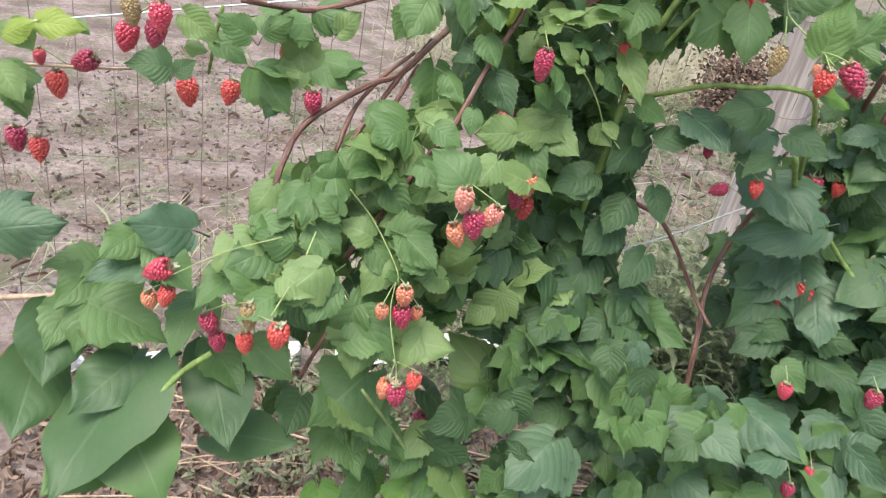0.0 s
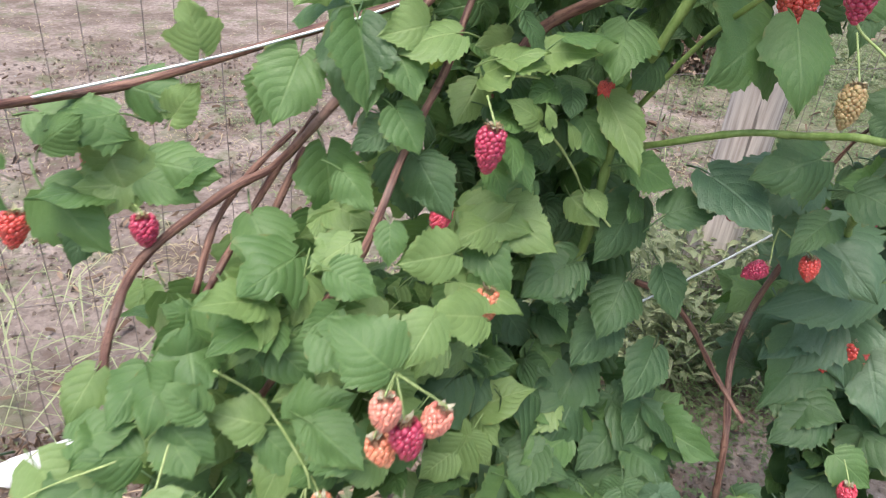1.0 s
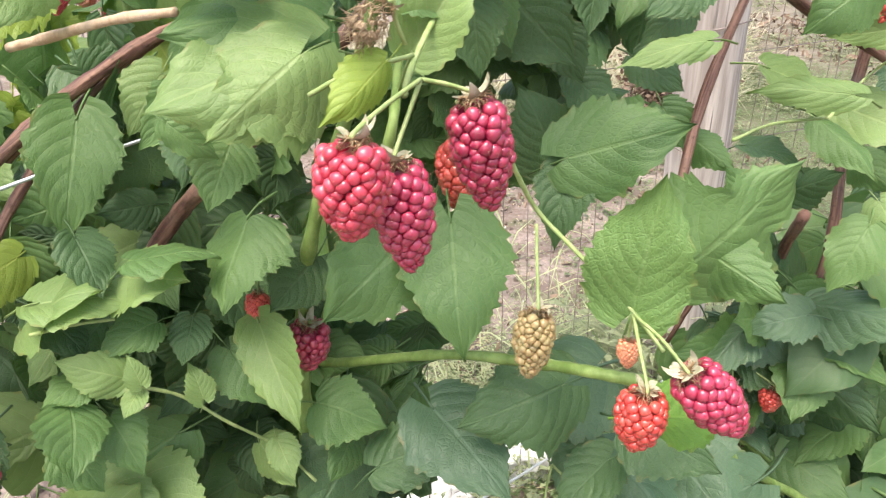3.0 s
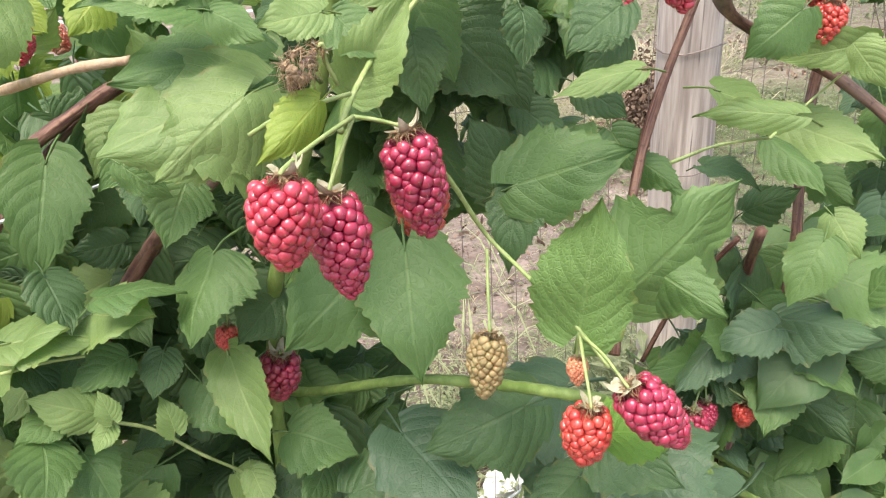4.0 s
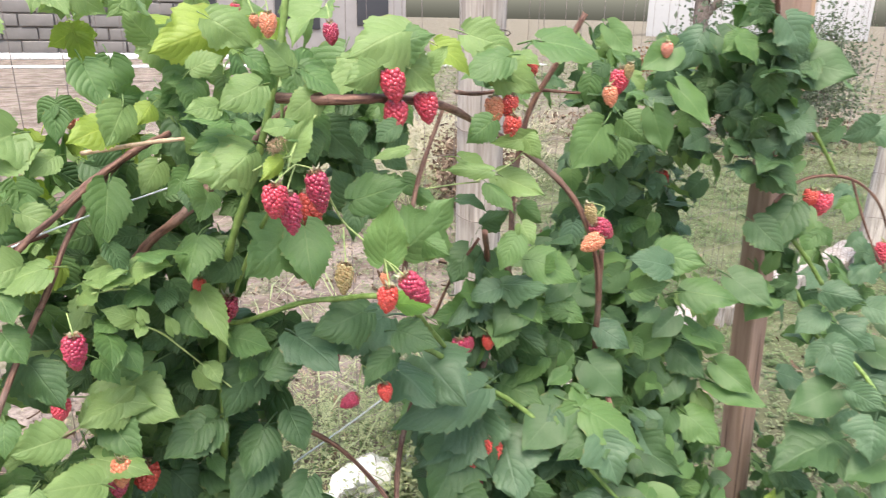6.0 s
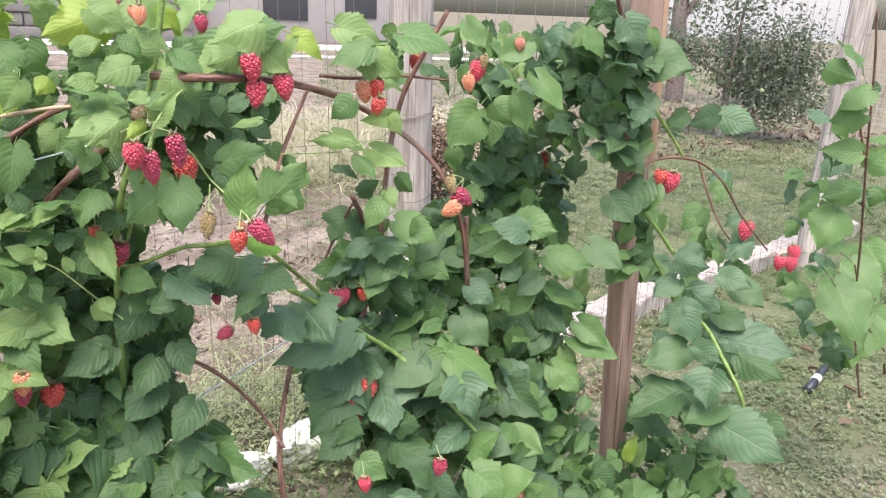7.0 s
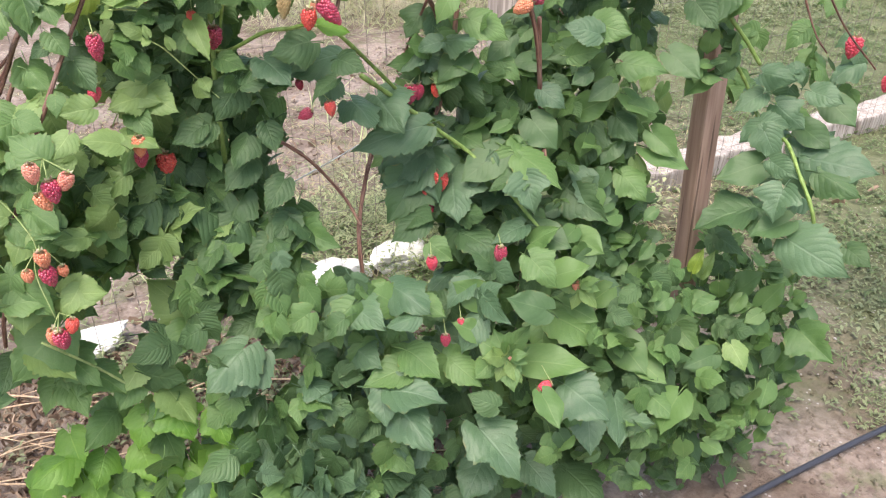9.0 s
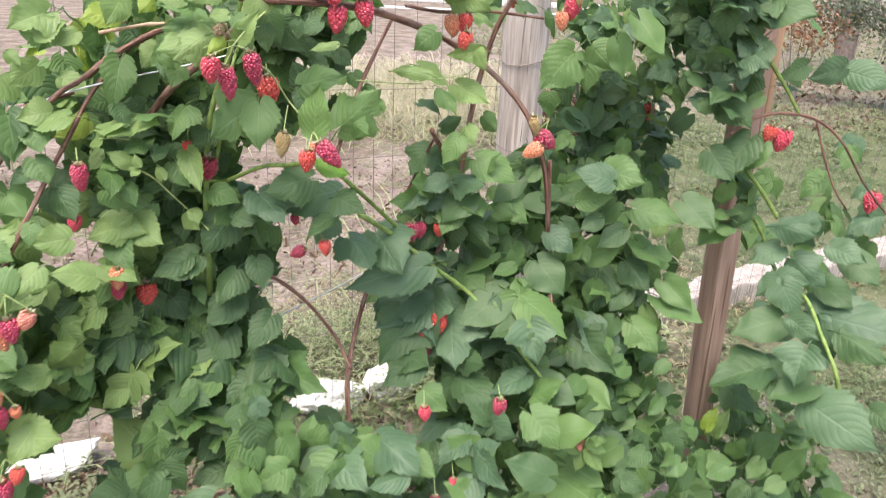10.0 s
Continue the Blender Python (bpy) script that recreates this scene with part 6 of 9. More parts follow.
leaf(mid_bush, (0.233, 0.816, 1.035), (0.210, 0.795, 1.003), "dark", "single", (-0.72, -0.40, 0.57), 0.89)
leaf(mid_bush, (0.221, 0.735, 0.695), (0.154, 0.705, 0.670), "dark", "lobed", (0.42, -0.72, 0.55), 1.00)
leaf(mid_bush, (0.228, 0.758, 0.680), (0.262, 0.719, 0.666), "dark", "single", (-0.16, -0.75, 0.64), 0.88)
leaf(mid_bush, (0.191, 0.752, 0.722), (0.241, 0.716, 0.719), "dark", "single", (-0.34, -0.81, 0.49), 0.84)
leaf(mid_bush, (0.112, 0.735, 0.718), (0.143, 0.708, 0.706), "dark", "single", (-0.30, -0.68, 0.67), 0.93)
leaf(mid_bush, (0.162, 0.794, 0.744), (0.209, 0.756, 0.731), "dark", "single", (-0.07, -0.62, 0.78), 0.91)
leaf(mid_bush, (0.282, 0.696, 0.564), (0.211, 0.637, 0.523), "blue", "lobed", (-0.28, -0.44, 0.85), 0.89)
leaf(mid_bush, (0.311, 0.740, 0.548), (0.244, 0.758, 0.581), "dark", "single", (-0.21, -0.56, 0.80), 0.84)
leaf(mid_bush, (0.259, 0.761, 0.653), (0.322, 0.740, 0.699), "dark", "single", (-0.22, -0.76, 0.61), 0.97)
leaf(mid_bush, (0.335, 0.774, 0.733), (0.291, 0.757, 0.709), "dark", "single", (-0.66, -0.46, 0.59), 0.88)
leaf(mid_bush, (0.359, 0.838, 0.561), (0.426, 0.764, 0.559), "blue", "lobed", (-0.30, -0.67, 0.67), 0.87)
leaf(mid_bush, (0.383, 0.771, 0.566), (0.448, 0.682, 0.561), "blue", "single", (-0.43, -0.75, 0.51), 0.92)
leaf(mid_bush, (0.409, 0.698, 0.558), (0.458, 0.626, 0.559), "blue", "single", (-0.52, -0.21, 0.83), 0.86)
leaf(mid_bush, (0.417, 0.685, 0.646), (0.464, 0.617, 0.647), "blue", "single", (-0.10, -0.67, 0.74), 0.97)
leaf(mid_bush, (0.480, 0.708, 0.663), (0.534, 0.624, 0.668), "blue", "lobed", (-0.18, -0.53, 0.83), 0.88)
leaf(mid_bush, (0.583, 0.891, 0.822), (0.573, 0.822, 0.748), "blue", "lobed", (-0.63, -0.65, 0.43), 0.86)
leaf(mid_bush, (0.560, 0.880, 0.809), (0.485, 0.870, 0.770), "blue", "single", (-0.20, -0.74, 0.64), 0.88)
leaf(mid_bush, (0.686, 0.846, 0.827), (0.625, 0.823, 0.769), "blue", "lobed", (-0.24, -0.49, 0.84), 0.89)
leaf(mid_bush, (0.420, 0.790, 0.775), (0.455, 0.738, 0.761), "mid", "single", (0.15, -0.21, 0.97), 0.83)
leaf(mid_bush, (0.350, 0.794, 0.723), (0.401, 0.742, 0.721), "mid", "single", (-0.36, -0.71, 0.60), 0.82)
leaf(mid_bush, (0.521, 0.854, 0.716), (0.570, 0.795, 0.725), "dark", "single", (-0.18, -0.67, 0.72), 1.01)
leaf(mid_bush, (0.616, 0.833, 0.717), (0.657, 0.778, 0.734), "dark", "single", (-0.33, -0.57, 0.75), 0.91)
leaf(mid_bush, (0.625, 0.807, 0.687), (0.664, 0.742, 0.694), "dark", "single", (-0.23, -0.59, 0.77), 0.84)
leaf(mid_bush, (0.658, 0.747, 0.659), (0.682, 0.687, 0.656), "blue", "single", (-0.90, -0.41, 0.14), 1.02)
leaf(mid_bush, (0.637, 0.685, 0.599), (0.591, 0.648, 0.556), "blue", "single", (-0.45, -0.49, 0.75), 0.89)
leaf(mid_bush, (0.638, 0.675, 0.639), (0.654, 0.616, 0.632), "blue", "single", (-0.80, -0.22, 0.57), 0.82)
leaf(mid_bush, (0.557, 0.775, 0.697), (0.520, 0.744, 0.655), "dark", "single", (-0.36, -0.68, 0.64), 1.01)
leaf(mid_bush, (0.389, 0.896, 0.577), (0.434, 0.837, 0.564), "dark", "single", (-0.07, -0.53, 0.85), 0.90)
leaf(mid_bush, (0.280, 0.803, 0.970), (0.248, 0.765, 0.931), "dark", "single", (0.16, -0.89, 0.42), 0.97)
leaf(mid_bush, (0.234, 0.795, 0.915), (0.181, 0.755, 0.900), "dark", "single", (-0.20, -0.83, 0.51), 0.87)
leaf(mid_bush, (0.245, 0.838, 0.835), (0.226, 0.794, 0.792), "dark", "lobed", (0.11, -0.51, 0.85), 0.95)
leaf(mid_bush, (0.263, 0.804, 0.785), (0.232, 0.762, 0.753), "dark", "lobed", (-0.02, -0.32, 0.95), 0.88)
leaf(mid_bush, (0.205, 0.797, 0.742), (0.149, 0.751, 0.731), "dark", "single", (0.40, -0.31, 0.86), 0.97)
leaf(mid_bush, (0.581, 0.831, 0.886), (0.443, 0.792, 0.868), "blue", "single", (0.09, -0.79, 0.60), 0.60)
leaf(mid_bush, (0.526, 0.912, 0.810), (0.513, 0.852, 0.741), "blue", "lobed", (0.07, -0.71, 0.71), 0.85)
leaf(mid_bush, (0.556, 0.875, 0.773), (0.499, 0.821, 0.716), "dark", "single", (0.11, -0.76, 0.64), 0.97)
leaf(mid_bush, (0.568, 0.823, 0.720), (0.496, 0.793, 0.698), "dark", "single", (-0.41, -0.60, 0.68), 0.91)
leaf(mid_bush, (0.724, 0.924, 0.889), (0.697, 0.882, 0.828), "mid", "single", (-0.62, -0.72, 0.32), 0.85)
leaf(mid_bush, (0.755, 0.898, 0.863), (0.794, 0.843, 0.823), "dark", "heart", (-0.19, -0.85, 0.50), 1.01)
leaf(mid_bush, (0.895, 0.948, 0.838), (0.868, 0.891, 0.759), "dark", "lobed", (-0.33, -0.82, 0.47), 0.82)
leaf(mid_bush, (0.847, 0.910, 0.859), (0.899, 0.878, 0.899), "mid", "heart", (-0.75, -0.66, 0.06), 0.96)
leaf(mid_bush, (0.926, 0.916, 0.848), (0.954, 0.867, 0.814), "dark", "single", (-0.22, -0.60, 0.77), 1.01)
leaf(mid_bush, (0.910, 0.900, 0.952), (0.973, 0.841, 0.955), "mid", "single", (-0.64, -0.43, 0.64), 0.83)
leaf(mid_bush, (0.929, 0.890, 0.753), (0.968, 0.826, 0.722), "mid", "lobed", (-0.48, -0.26, 0.84), 0.95)
leaf(mid_bush, (0.701, 0.853, 0.824), (0.621, 0.820, 0.780), "dark", "heart", (-0.31, -0.69, 0.66), 0.98)
leaf(mid_bush, (0.743, 0.862, 0.830), (0.669, 0.850, 0.814), "mid", "single", (-0.33, -0.63, 0.70), 0.90)
leaf(mid_bush, (0.734, 0.802, 0.794), (0.667, 0.794, 0.786), "dark", "single", (-0.26, -0.41, 0.87), 0.99)
leaf(mid_bush, (0.724, 0.826, 0.820), (0.783, 0.768, 0.796), "mid", "single", (-0.12, -0.43, 0.90), 0.89)
leaf(mid_bush, (0.722, 0.798, 0.812), (0.730, 0.741, 0.756), "blue", "lobed", (-0.26, -0.82, 0.52), 0.94)
leaf(mid_bush, (0.733, 0.777, 0.715), (0.664, 0.761, 0.697), "blue", "single", (-0.57, -0.27, 0.78), 0.97)
leaf(mid_bush, (0.738, 0.789, 0.697), (0.799, 0.731, 0.686), "dark", "heart", (-0.47, -0.34, 0.81), 0.98)
leaf(mid_bush, (0.842, 0.880, 0.717), (0.888, 0.816, 0.688), "dark", "single", (-0.03, -0.99, 0.11), 0.87)
leaf(mid_bush, (0.894, 0.867, 0.707), (0.840, 0.890, 0.769), "blue", "single", (-0.25, -0.74, 0.63), 0.84)
leaf(mid_bush, (0.983, 0.890, 0.827), (1.017, 0.831, 0.795), "mid", "heart", (-0.50, -0.68, 0.53), 0.88)
leaf(mid_bush, (0.978, 0.890, 0.795), (1.034, 0.817, 0.778), "mid", "heart", (-0.24, -0.49, 0.84), 0.88)
leaf(mid_bush, (0.853, 0.861, 1.011), (0.796, 0.867, 1.029), "blue", "single", (-0.45, -0.61, 0.65), 0.95)
leaf(mid_bush, (0.844, 0.894, 1.022), (0.903, 0.841, 1.014), "mid", "single", (0.03, -0.94, 0.34), 0.97)
leaf(mid_bush, (0.847, 0.875, 0.942), (0.817, 0.869, 0.925), "dark", "heart", (-0.14, -0.86, 0.49), 0.99)
leaf(mid_bush, (0.896, 0.890, 0.915), (0.855, 0.880, 0.890), "dark", "heart", (-0.18, -0.74, 0.65), 0.96)
leaf(mid_bush, (0.936, 0.903, 0.889), (0.965, 0.861, 0.866), "mid", "heart", (-0.12, -0.43, 0.89), 0.89)
leaf(mid_bush, (0.999, 0.906, 0.966), (1.038, 0.846, 0.933), "dark", "heart", (-0.32, -0.71, 0.63), 0.96)
leaf(mid_bush, (1.084, 0.910, 0.922), (1.042, 0.899, 0.885), "mid", "heart", (-0.48, -0.72, 0.49), 0.98)
leaf(mid_bush, (0.981, 0.875, 0.865), (0.930, 0.886, 0.884), "mid", "single", (-0.45, -0.84, 0.31), 0.95)
leaf(mid_bush, (0.638, 0.860, 0.991), (0.580, 0.837, 0.955), "dark", "heart", (-0.14, -0.58, 0.80), 0.86)
leaf(mid_bush, (0.617, 0.892, 0.946), (0.665, 0.841, 0.903), "dark", "single", (-0.64, -0.64, 0.42), 0.84)
leaf(mid_bush, (0.628, 0.864, 1.044), (0.691, 0.821, 1.026), "mid", "single", (-0.33, -0.63, 0.71), 0.91)
leaf(mid_bush, (0.690, 0.879, 0.966), (0.722, 0.849, 0.945), "mid", "single", (-0.57, -0.58, 0.59), 0.85)
leaf(mid_bush, (0.642, 0.913, 0.848), (0.684, 0.865, 0.812), "mid", "heart", (-0.20, -0.73, 0.65), 0.89)
leaf(mid_bush, (0.263, 0.694, 0.585), (0.191, 0.614, 0.559), "blue", "lobed", (0.05, -0.46, 0.89), 0.99)
leaf(mid_bush, (0.341, 0.770, 0.556), (0.348, 0.694, 0.502), "mid", "lobed", (-0.37, -0.49, 0.79), 0.84)
leaf(mid_bush, (0.457, 0.728, 0.578), (0.439, 0.665, 0.533), "blue", "single", (-0.06, -0.78, 0.62), 1.00)
leaf(mid_bush, (0.357, 0.776, 0.510), (0.439, 0.774, 0.552), "mid", "single", (0.21, -0.78, 0.59), 0.85)
leaf(mid_bush, (0.212, 0.748, 0.696), (0.155, 0.693, 0.677), "mid", "single", (0.07, -0.87, 0.48), 0.96)
leaf(mid_bush, (0.226, 0.756, 0.679), (0.306, 0.737, 0.677), "mid", "single", (0.49, 0.10, 0.86), 0.92)
leaf(mid_bush, (0.321, 0.775, 0.686), (0.356, 0.723, 0.642), "mid", "lobed", (-0.18, -0.54, 0.82), 0.98)
leaf(mid_bush, (0.266, 0.765, 0.647), (0.230, 0.714, 0.618), "dark", "single", (0.58, -0.58, 0.58), 0.92)
leaf(mid_bush, (0.278, 0.752, 0.586), (0.217, 0.714, 0.586), "dark", "single", (0.16, -0.48, 0.86), 0.99)
leaf(mid_bush, (0.343, 0.737, 0.467), (0.408, 0.682, 0.441), "dark", "single", (0.14, -0.38, 0.92), 0.89)
leaf(mid_bush, (0.373, 0.681, 0.420), (0.433, 0.620, 0.395), "blue", "single", (-0.22, -0.56, 0.80), 0.88)
leaf(mid_bush, (0.374, 0.651, 0.451), (0.315, 0.650, 0.485), "blue", "single", (0.09, -0.38, 0.92), 0.96)
leaf(mid_bush, (0.363, 0.706, 0.367), (0.283, 0.621, 0.345), "blue", "lobed", (0.30, -0.49, 0.82), 0.85)
leaf(mid_bush, (0.473, 0.609, 0.523), (0.554, 0.571, 0.531), "blue", "single", (0.14, -0.39, 0.91), 0.86)
leaf(mid_bush, (0.511, 0.639, 0.542), (0.436, 0.612, 0.541), "mid", "single", (0.09, -0.54, 0.83), 0.94)
leaf(mid_bush, (0.506, 0.652, 0.565), (0.556, 0.604, 0.549), "mid", "single", (0.19, -0.54, 0.82), 0.97)
leaf(mid_bush, (0.481, 0.604, 0.496), (0.533, 0.523, 0.464), "blue", "single", (-0.03, -0.29, 0.96), 0.89)
leaf(mid_bush, (0.545, 0.666, 0.341), (0.468, 0.620, 0.328), "blue", "single", (-0.16, -0.66, 0.74), 0.84)
leaf(mid_bush, (0.496, 0.676, 0.639), (0.440, 0.683, 0.678), "mid", "single", (-0.12, -0.70, 0.70), 0.97)
leaf(mid_bush, (0.523, 0.637, 0.642), (0.469, 0.619, 0.640), "blue", "single", (-0.47, -0.53, 0.70), 0.85)
leaf(mid_bush, (0.529, 0.680, 0.644), (0.569, 0.645, 0.631), "mid", "single", (-0.30, -0.30, 0.91), 0.85)
leaf(mid_bush, (0.727, 0.630, 0.638), (0.663, 0.640, 0.660), "dark", "heart", (-0.07, -0.68, 0.73), 0.91)
leaf(mid_bush, (0.711, 0.659, 0.510), (0.803, 0.599, 0.536), "mid", "heart", (-0.22, -0.45, 0.87), 0.70)
leaf(mid_bush, (0.906, 0.739, 0.487), (0.935, 0.653, 0.454), "mid", "heart", (-0.56, -0.64, 0.53), 0.91)
leaf(mid_bush, (0.770, 0.615, 0.489), (0.820, 0.539, 0.478), "blue", "single", (-0.10, -0.76, 0.64), 0.97)
leaf(mid_bush, (0.828, 0.635, 0.391), (0.818, 0.574, 0.361), "blue", "single", (-0.10, -0.31, 0.95), 0.93)
leaf(mid_bush, (0.886, 0.670, 0.412), (0.877, 0.575, 0.364), "blue", "single", (0.30, -0.44, 0.84), 0.83)
leaf(mid_bush, (0.881, 0.631, 0.380), (0.934, 0.587, 0.401), "blue", "single", (-0.52, -0.47, 0.71), 0.96)
leaf(mid_bush, (0.624, 0.614, 0.410), (0.679, 0.527, 0.390), "blue", "lobed", (-0.10, -0.23, 0.97), 0.84)
leaf(mid_bush, (0.657, 0.689, 0.268), (0.599, 0.609, 0.231), "blue", "single", (-0.07, -0.36, 0.93), 1.01)
leaf(mid_bush, (0.732, 0.689, 0.242), (0.777, 0.608, 0.227), "blue", "single", (-0.19, -0.30, 0.93), 0.98)
leaf(mid_bush, (0.837, 0.722, 0.155), (0.890, 0.632, 0.149), "dark", "single", (-0.01, -0.51, 0.86), 0.94)
leaf(mid_bush, (0.765, 0.712, 0.644), (0.818, 0.688, 0.677), "mid", "heart", (-0.27, -0.48, 0.83), 0.99)
leaf(mid_bush, (0.704, 0.701, 0.707), (0.745, 0.641, 0.679), "mid", "lobed", (-0.33, -0.47, 0.82), 0.95)
leaf(mid_bush, (0.668, 0.636, 0.546), (0.623, 0.650, 0.576), "mid", "heart", (-0.24, -0.64, 0.73), 0.96)
leaf(mid_bush, (0.668, 0.633, 0.536), (0.673, 0.590, 0.512), "mid", "single", (-0.16, -0.65, 0.75), 0.99)
leaf(mid_bush, (0.671, 0.630, 0.563), (0.706, 0.631, 0.604), "mid", "single", (0.22, -0.82, 0.53), 0.91)
leaf(mid_bush, (0.646, 0.641, 0.533), (0.614, 0.620, 0.518), "mid", "single", (0.03, -0.48, 0.88), 0.95)
leaf(mid_bush, (0.778, 0.726, 0.550), (0.847, 0.654, 0.546), "mid", "single", (0.10, -0.52, 0.85), 0.93)
leaf(mid_bush, (0.904, 0.837, 0.537), (0.943, 0.786, 0.528), "blue", "single", (-0.23, -0.43, 0.87), 0.85)
leaf(mid_bush, (0.804, 0.745, 0.558), (0.850, 0.694, 0.553), "mid", "heart", (-0.57, -0.14, 0.81), 0.98)
leaf(mid_bush, (0.870, 0.963, 1.218), (0.877, 0.929, 1.155), "mid", "heart", (-0.76, -0.62, 0.20), 0.83)
leaf(mid_bush, (0.838, 0.986, 1.200), (0.869, 0.951, 1.166), "mid", "single", (-0.67, -0.67, 0.32), 1.01)
leaf(mid_bush, (0.824, 1.005, 1.198), (0.759, 0.985, 1.127), "mid", "single", (-0.18, -0.96, 0.20), 1.02)
leaf(mid_bush, (0.837, 0.993, 1.180), (0.827, 0.971, 1.129), "mid", "single", (-0.66, -0.73, 0.18), 1.01)
leaf(mid_bush, (0.893, 0.935, 1.244), (0.923, 0.895, 1.200), "mid", "heart", (0.01, -0.84, 0.54), 0.90)
leaf(mid_bush, (0.942, 0.935, 1.323), (0.985, 0.887, 1.282), "dark", "heart", (-0.45, -0.69, 0.56), 0.84)
leaf(mid_bush, (0.850, 0.902, 1.303), (0.803, 0.901, 1.276), "mid", "heart", (-0.71, -0.70, 0.01), 0.96)
leaf(mid_bush, (0.755, 0.905, 1.326), (0.777, 0.883, 1.294), "mid", "heart", (-0.38, -0.89, 0.25), 0.89)
leaf(mid_bush, (0.977, 0.938, 1.212), (1.018, 0.887, 1.180), "dark", "single", (-0.11, -0.98, -0.19), 0.96)
leaf(mid_bush, (0.634, 0.879, 1.314), (0.707, 0.833, 1.302), "mid", "single", (-0.34, -0.45, 0.82), 0.92)
leaf(mid_bush, (0.577, 0.889, 1.295), (0.606, 0.868, 1.265), "light", "single", (-0.54, -0.77, 0.33), 1.02)
leaf(mid_bush, (0.608, 0.875, 1.297), (0.540, 0.863, 1.280), "mid", "single", (-0.06, -0.73, 0.68), 0.86)
leaf(mid_bush, (0.485, 0.753, 1.133), (0.466, 0.759, 1.153), "mid", "single", (-0.52, -0.53, 0.66), 0.98)
leaf(mid_bush, (0.612, 0.893, 0.977), (0.574, 0.886, 0.960), "dark", "single", (-0.11, -0.14, 0.99), 0.88)
leaf(mid_bush, (0.685, 0.901, 0.870), (0.631, 0.887, 0.847), "mid", "single", (-0.88, -0.22, 0.42), 0.90)
leaf(mid_bush, (0.581, 0.893, 0.923), (0.543, 0.865, 0.894), "dark", "single", (-0.07, -0.65, 0.76), 0.97)
leaf(mid_bush, (0.696, 0.863, 0.960), (0.666, 0.874, 0.967), "mid", "single", (-0.36, -0.73, 0.58), 0.87)
leaf(mid_bush, (0.302, 0.776, 0.724), (0.266, 0.742, 0.705), "dark", "single", (0.20, -0.52, 0.83), 0.83)
leaf(mid_bush, (0.340, 0.784, 0.748), (0.383, 0.751, 0.721), "dark", "single", (0.27, 0.01, 0.96), 0.93)
leaf(mid_bush, (0.182, 0.828, 0.838), (0.215, 0.804, 0.808), "dark", "single", (-0.13, -0.52, 0.84), 0.97)
leaf(mid_bush, (0.193, 0.816, 0.794), (0.161, 0.781, 0.774), "mid", "single", (0.33, -0.72, 0.62), 1.00)
leaf(mid_bush, (0.250, 0.761, 0.727), (0.202, 0.732, 0.727), "mid", "single", (-0.02, -0.41, 0.91), 0.83)
leaf(mid_bush, (0.410, 0.783, 0.700), (0.362, 0.755, 0.688), "mid", "single", (-0.22, -0.51, 0.83), 1.01)
leaf(mid_bush, (0.403, 0.821, 0.573), (0.440, 0.781, 0.547), "mid", "single", (0.08, -0.80, 0.60), 0.85)
leaf(mid_bush, (0.298, 0.721, 0.662), (0.340, 0.680, 0.631), "mid", "single", (-0.12, -0.53, 0.84), 0.87)
leaf(mid_bush, (0.619, 0.713, 0.646), (0.576, 0.686, 0.624), "blue", "single", (-0.24, -0.42, 0.88), 0.92)
leaf(mid_bush, (0.645, 0.696, 0.621), (0.589, 0.707, 0.654), "mid", "heart", (-0.43, -0.70, 0.57), 1.00)
leaf(mid_bush, (0.661, 0.732, 0.664), (0.624, 0.746, 0.703), "dark", "single", (-0.11, -0.58, 0.81), 0.84)
leaf(mid_bush, (0.562, 0.780, 0.689), (0.596, 0.747, 0.672), "mid", "single", (-0.17, -0.77, 0.62), 0.96)
leaf(mid_bush, (0.631, 0.668, 0.573), (0.584, 0.676, 0.596), "mid", "heart", (-0.17, -0.64, 0.75), 0.89)
leaf(mid_bush, (0.582, 0.659, 0.526), (0.622, 0.613, 0.511), "mid", "single", (-0.06, -0.69, 0.72), 0.88)
leaf(mid_bush, (0.650, 0.602, 0.468), (0.603, 0.612, 0.490), "dark", "single", (-0.19, -0.75, 0.64), 0.96)
leaf(mid_bush, (0.716, 0.573, 0.510), (0.730, 0.518, 0.487), "mid", "heart", (0.18, -0.58, 0.80), 0.90)
leaf(mid_bush, (0.952, 0.770, 0.499), (0.900, 0.788, 0.519), "mid", "single", (-0.48, -0.64, 0.60), 0.83)
leaf(mid_bush, (0.939, 0.693, 0.453), (0.970, 0.636, 0.444), "mid", "heart", (-0.30, -0.47, 0.83), 0.90)
leaf(mid_bush, (0.734, 0.755, 0.689), (0.776, 0.742, 0.725), "mid", "single", (-0.12, -0.38, 0.92), 0.96)
leaf(mid_bush, (0.840, 0.822, 0.653), (0.879, 0.775, 0.641), "mid", "heart", (-0.26, -0.77, 0.59), 1.01)
leaf(mid_bush, (0.963, 0.927, 0.609), (0.993, 0.873, 0.585), "dark", "heart", (-0.20, -0.81, 0.55), 0.86)
leaf(mid_bush, (0.960, 0.870, 0.564), (0.910, 0.854, 0.539), "mid", "single", (0.04, -0.48, 0.87), 0.90)
leaf(mid_bush, (1.020, 0.866, 0.548), (0.970, 0.851, 0.522), "mid", "heart", (-0.30, -0.53, 0.79), 1.00)
leaf(mid_bush, (0.931, 0.912, 0.800), (0.896, 0.893, 0.765), "dark", "heart", (-0.33, -0.41, 0.85), 0.96)
leaf(mid_bush, (0.815, 0.878, 0.971), (0.853, 0.851, 0.986), "mid", "single", (-0.35, -0.90, 0.25), 0.91)
leaf(mid_bush, (0.777, 0.899, 0.908), (0.809, 0.864, 0.888), "blue", "single", (-0.34, -0.79, 0.51), 0.94)
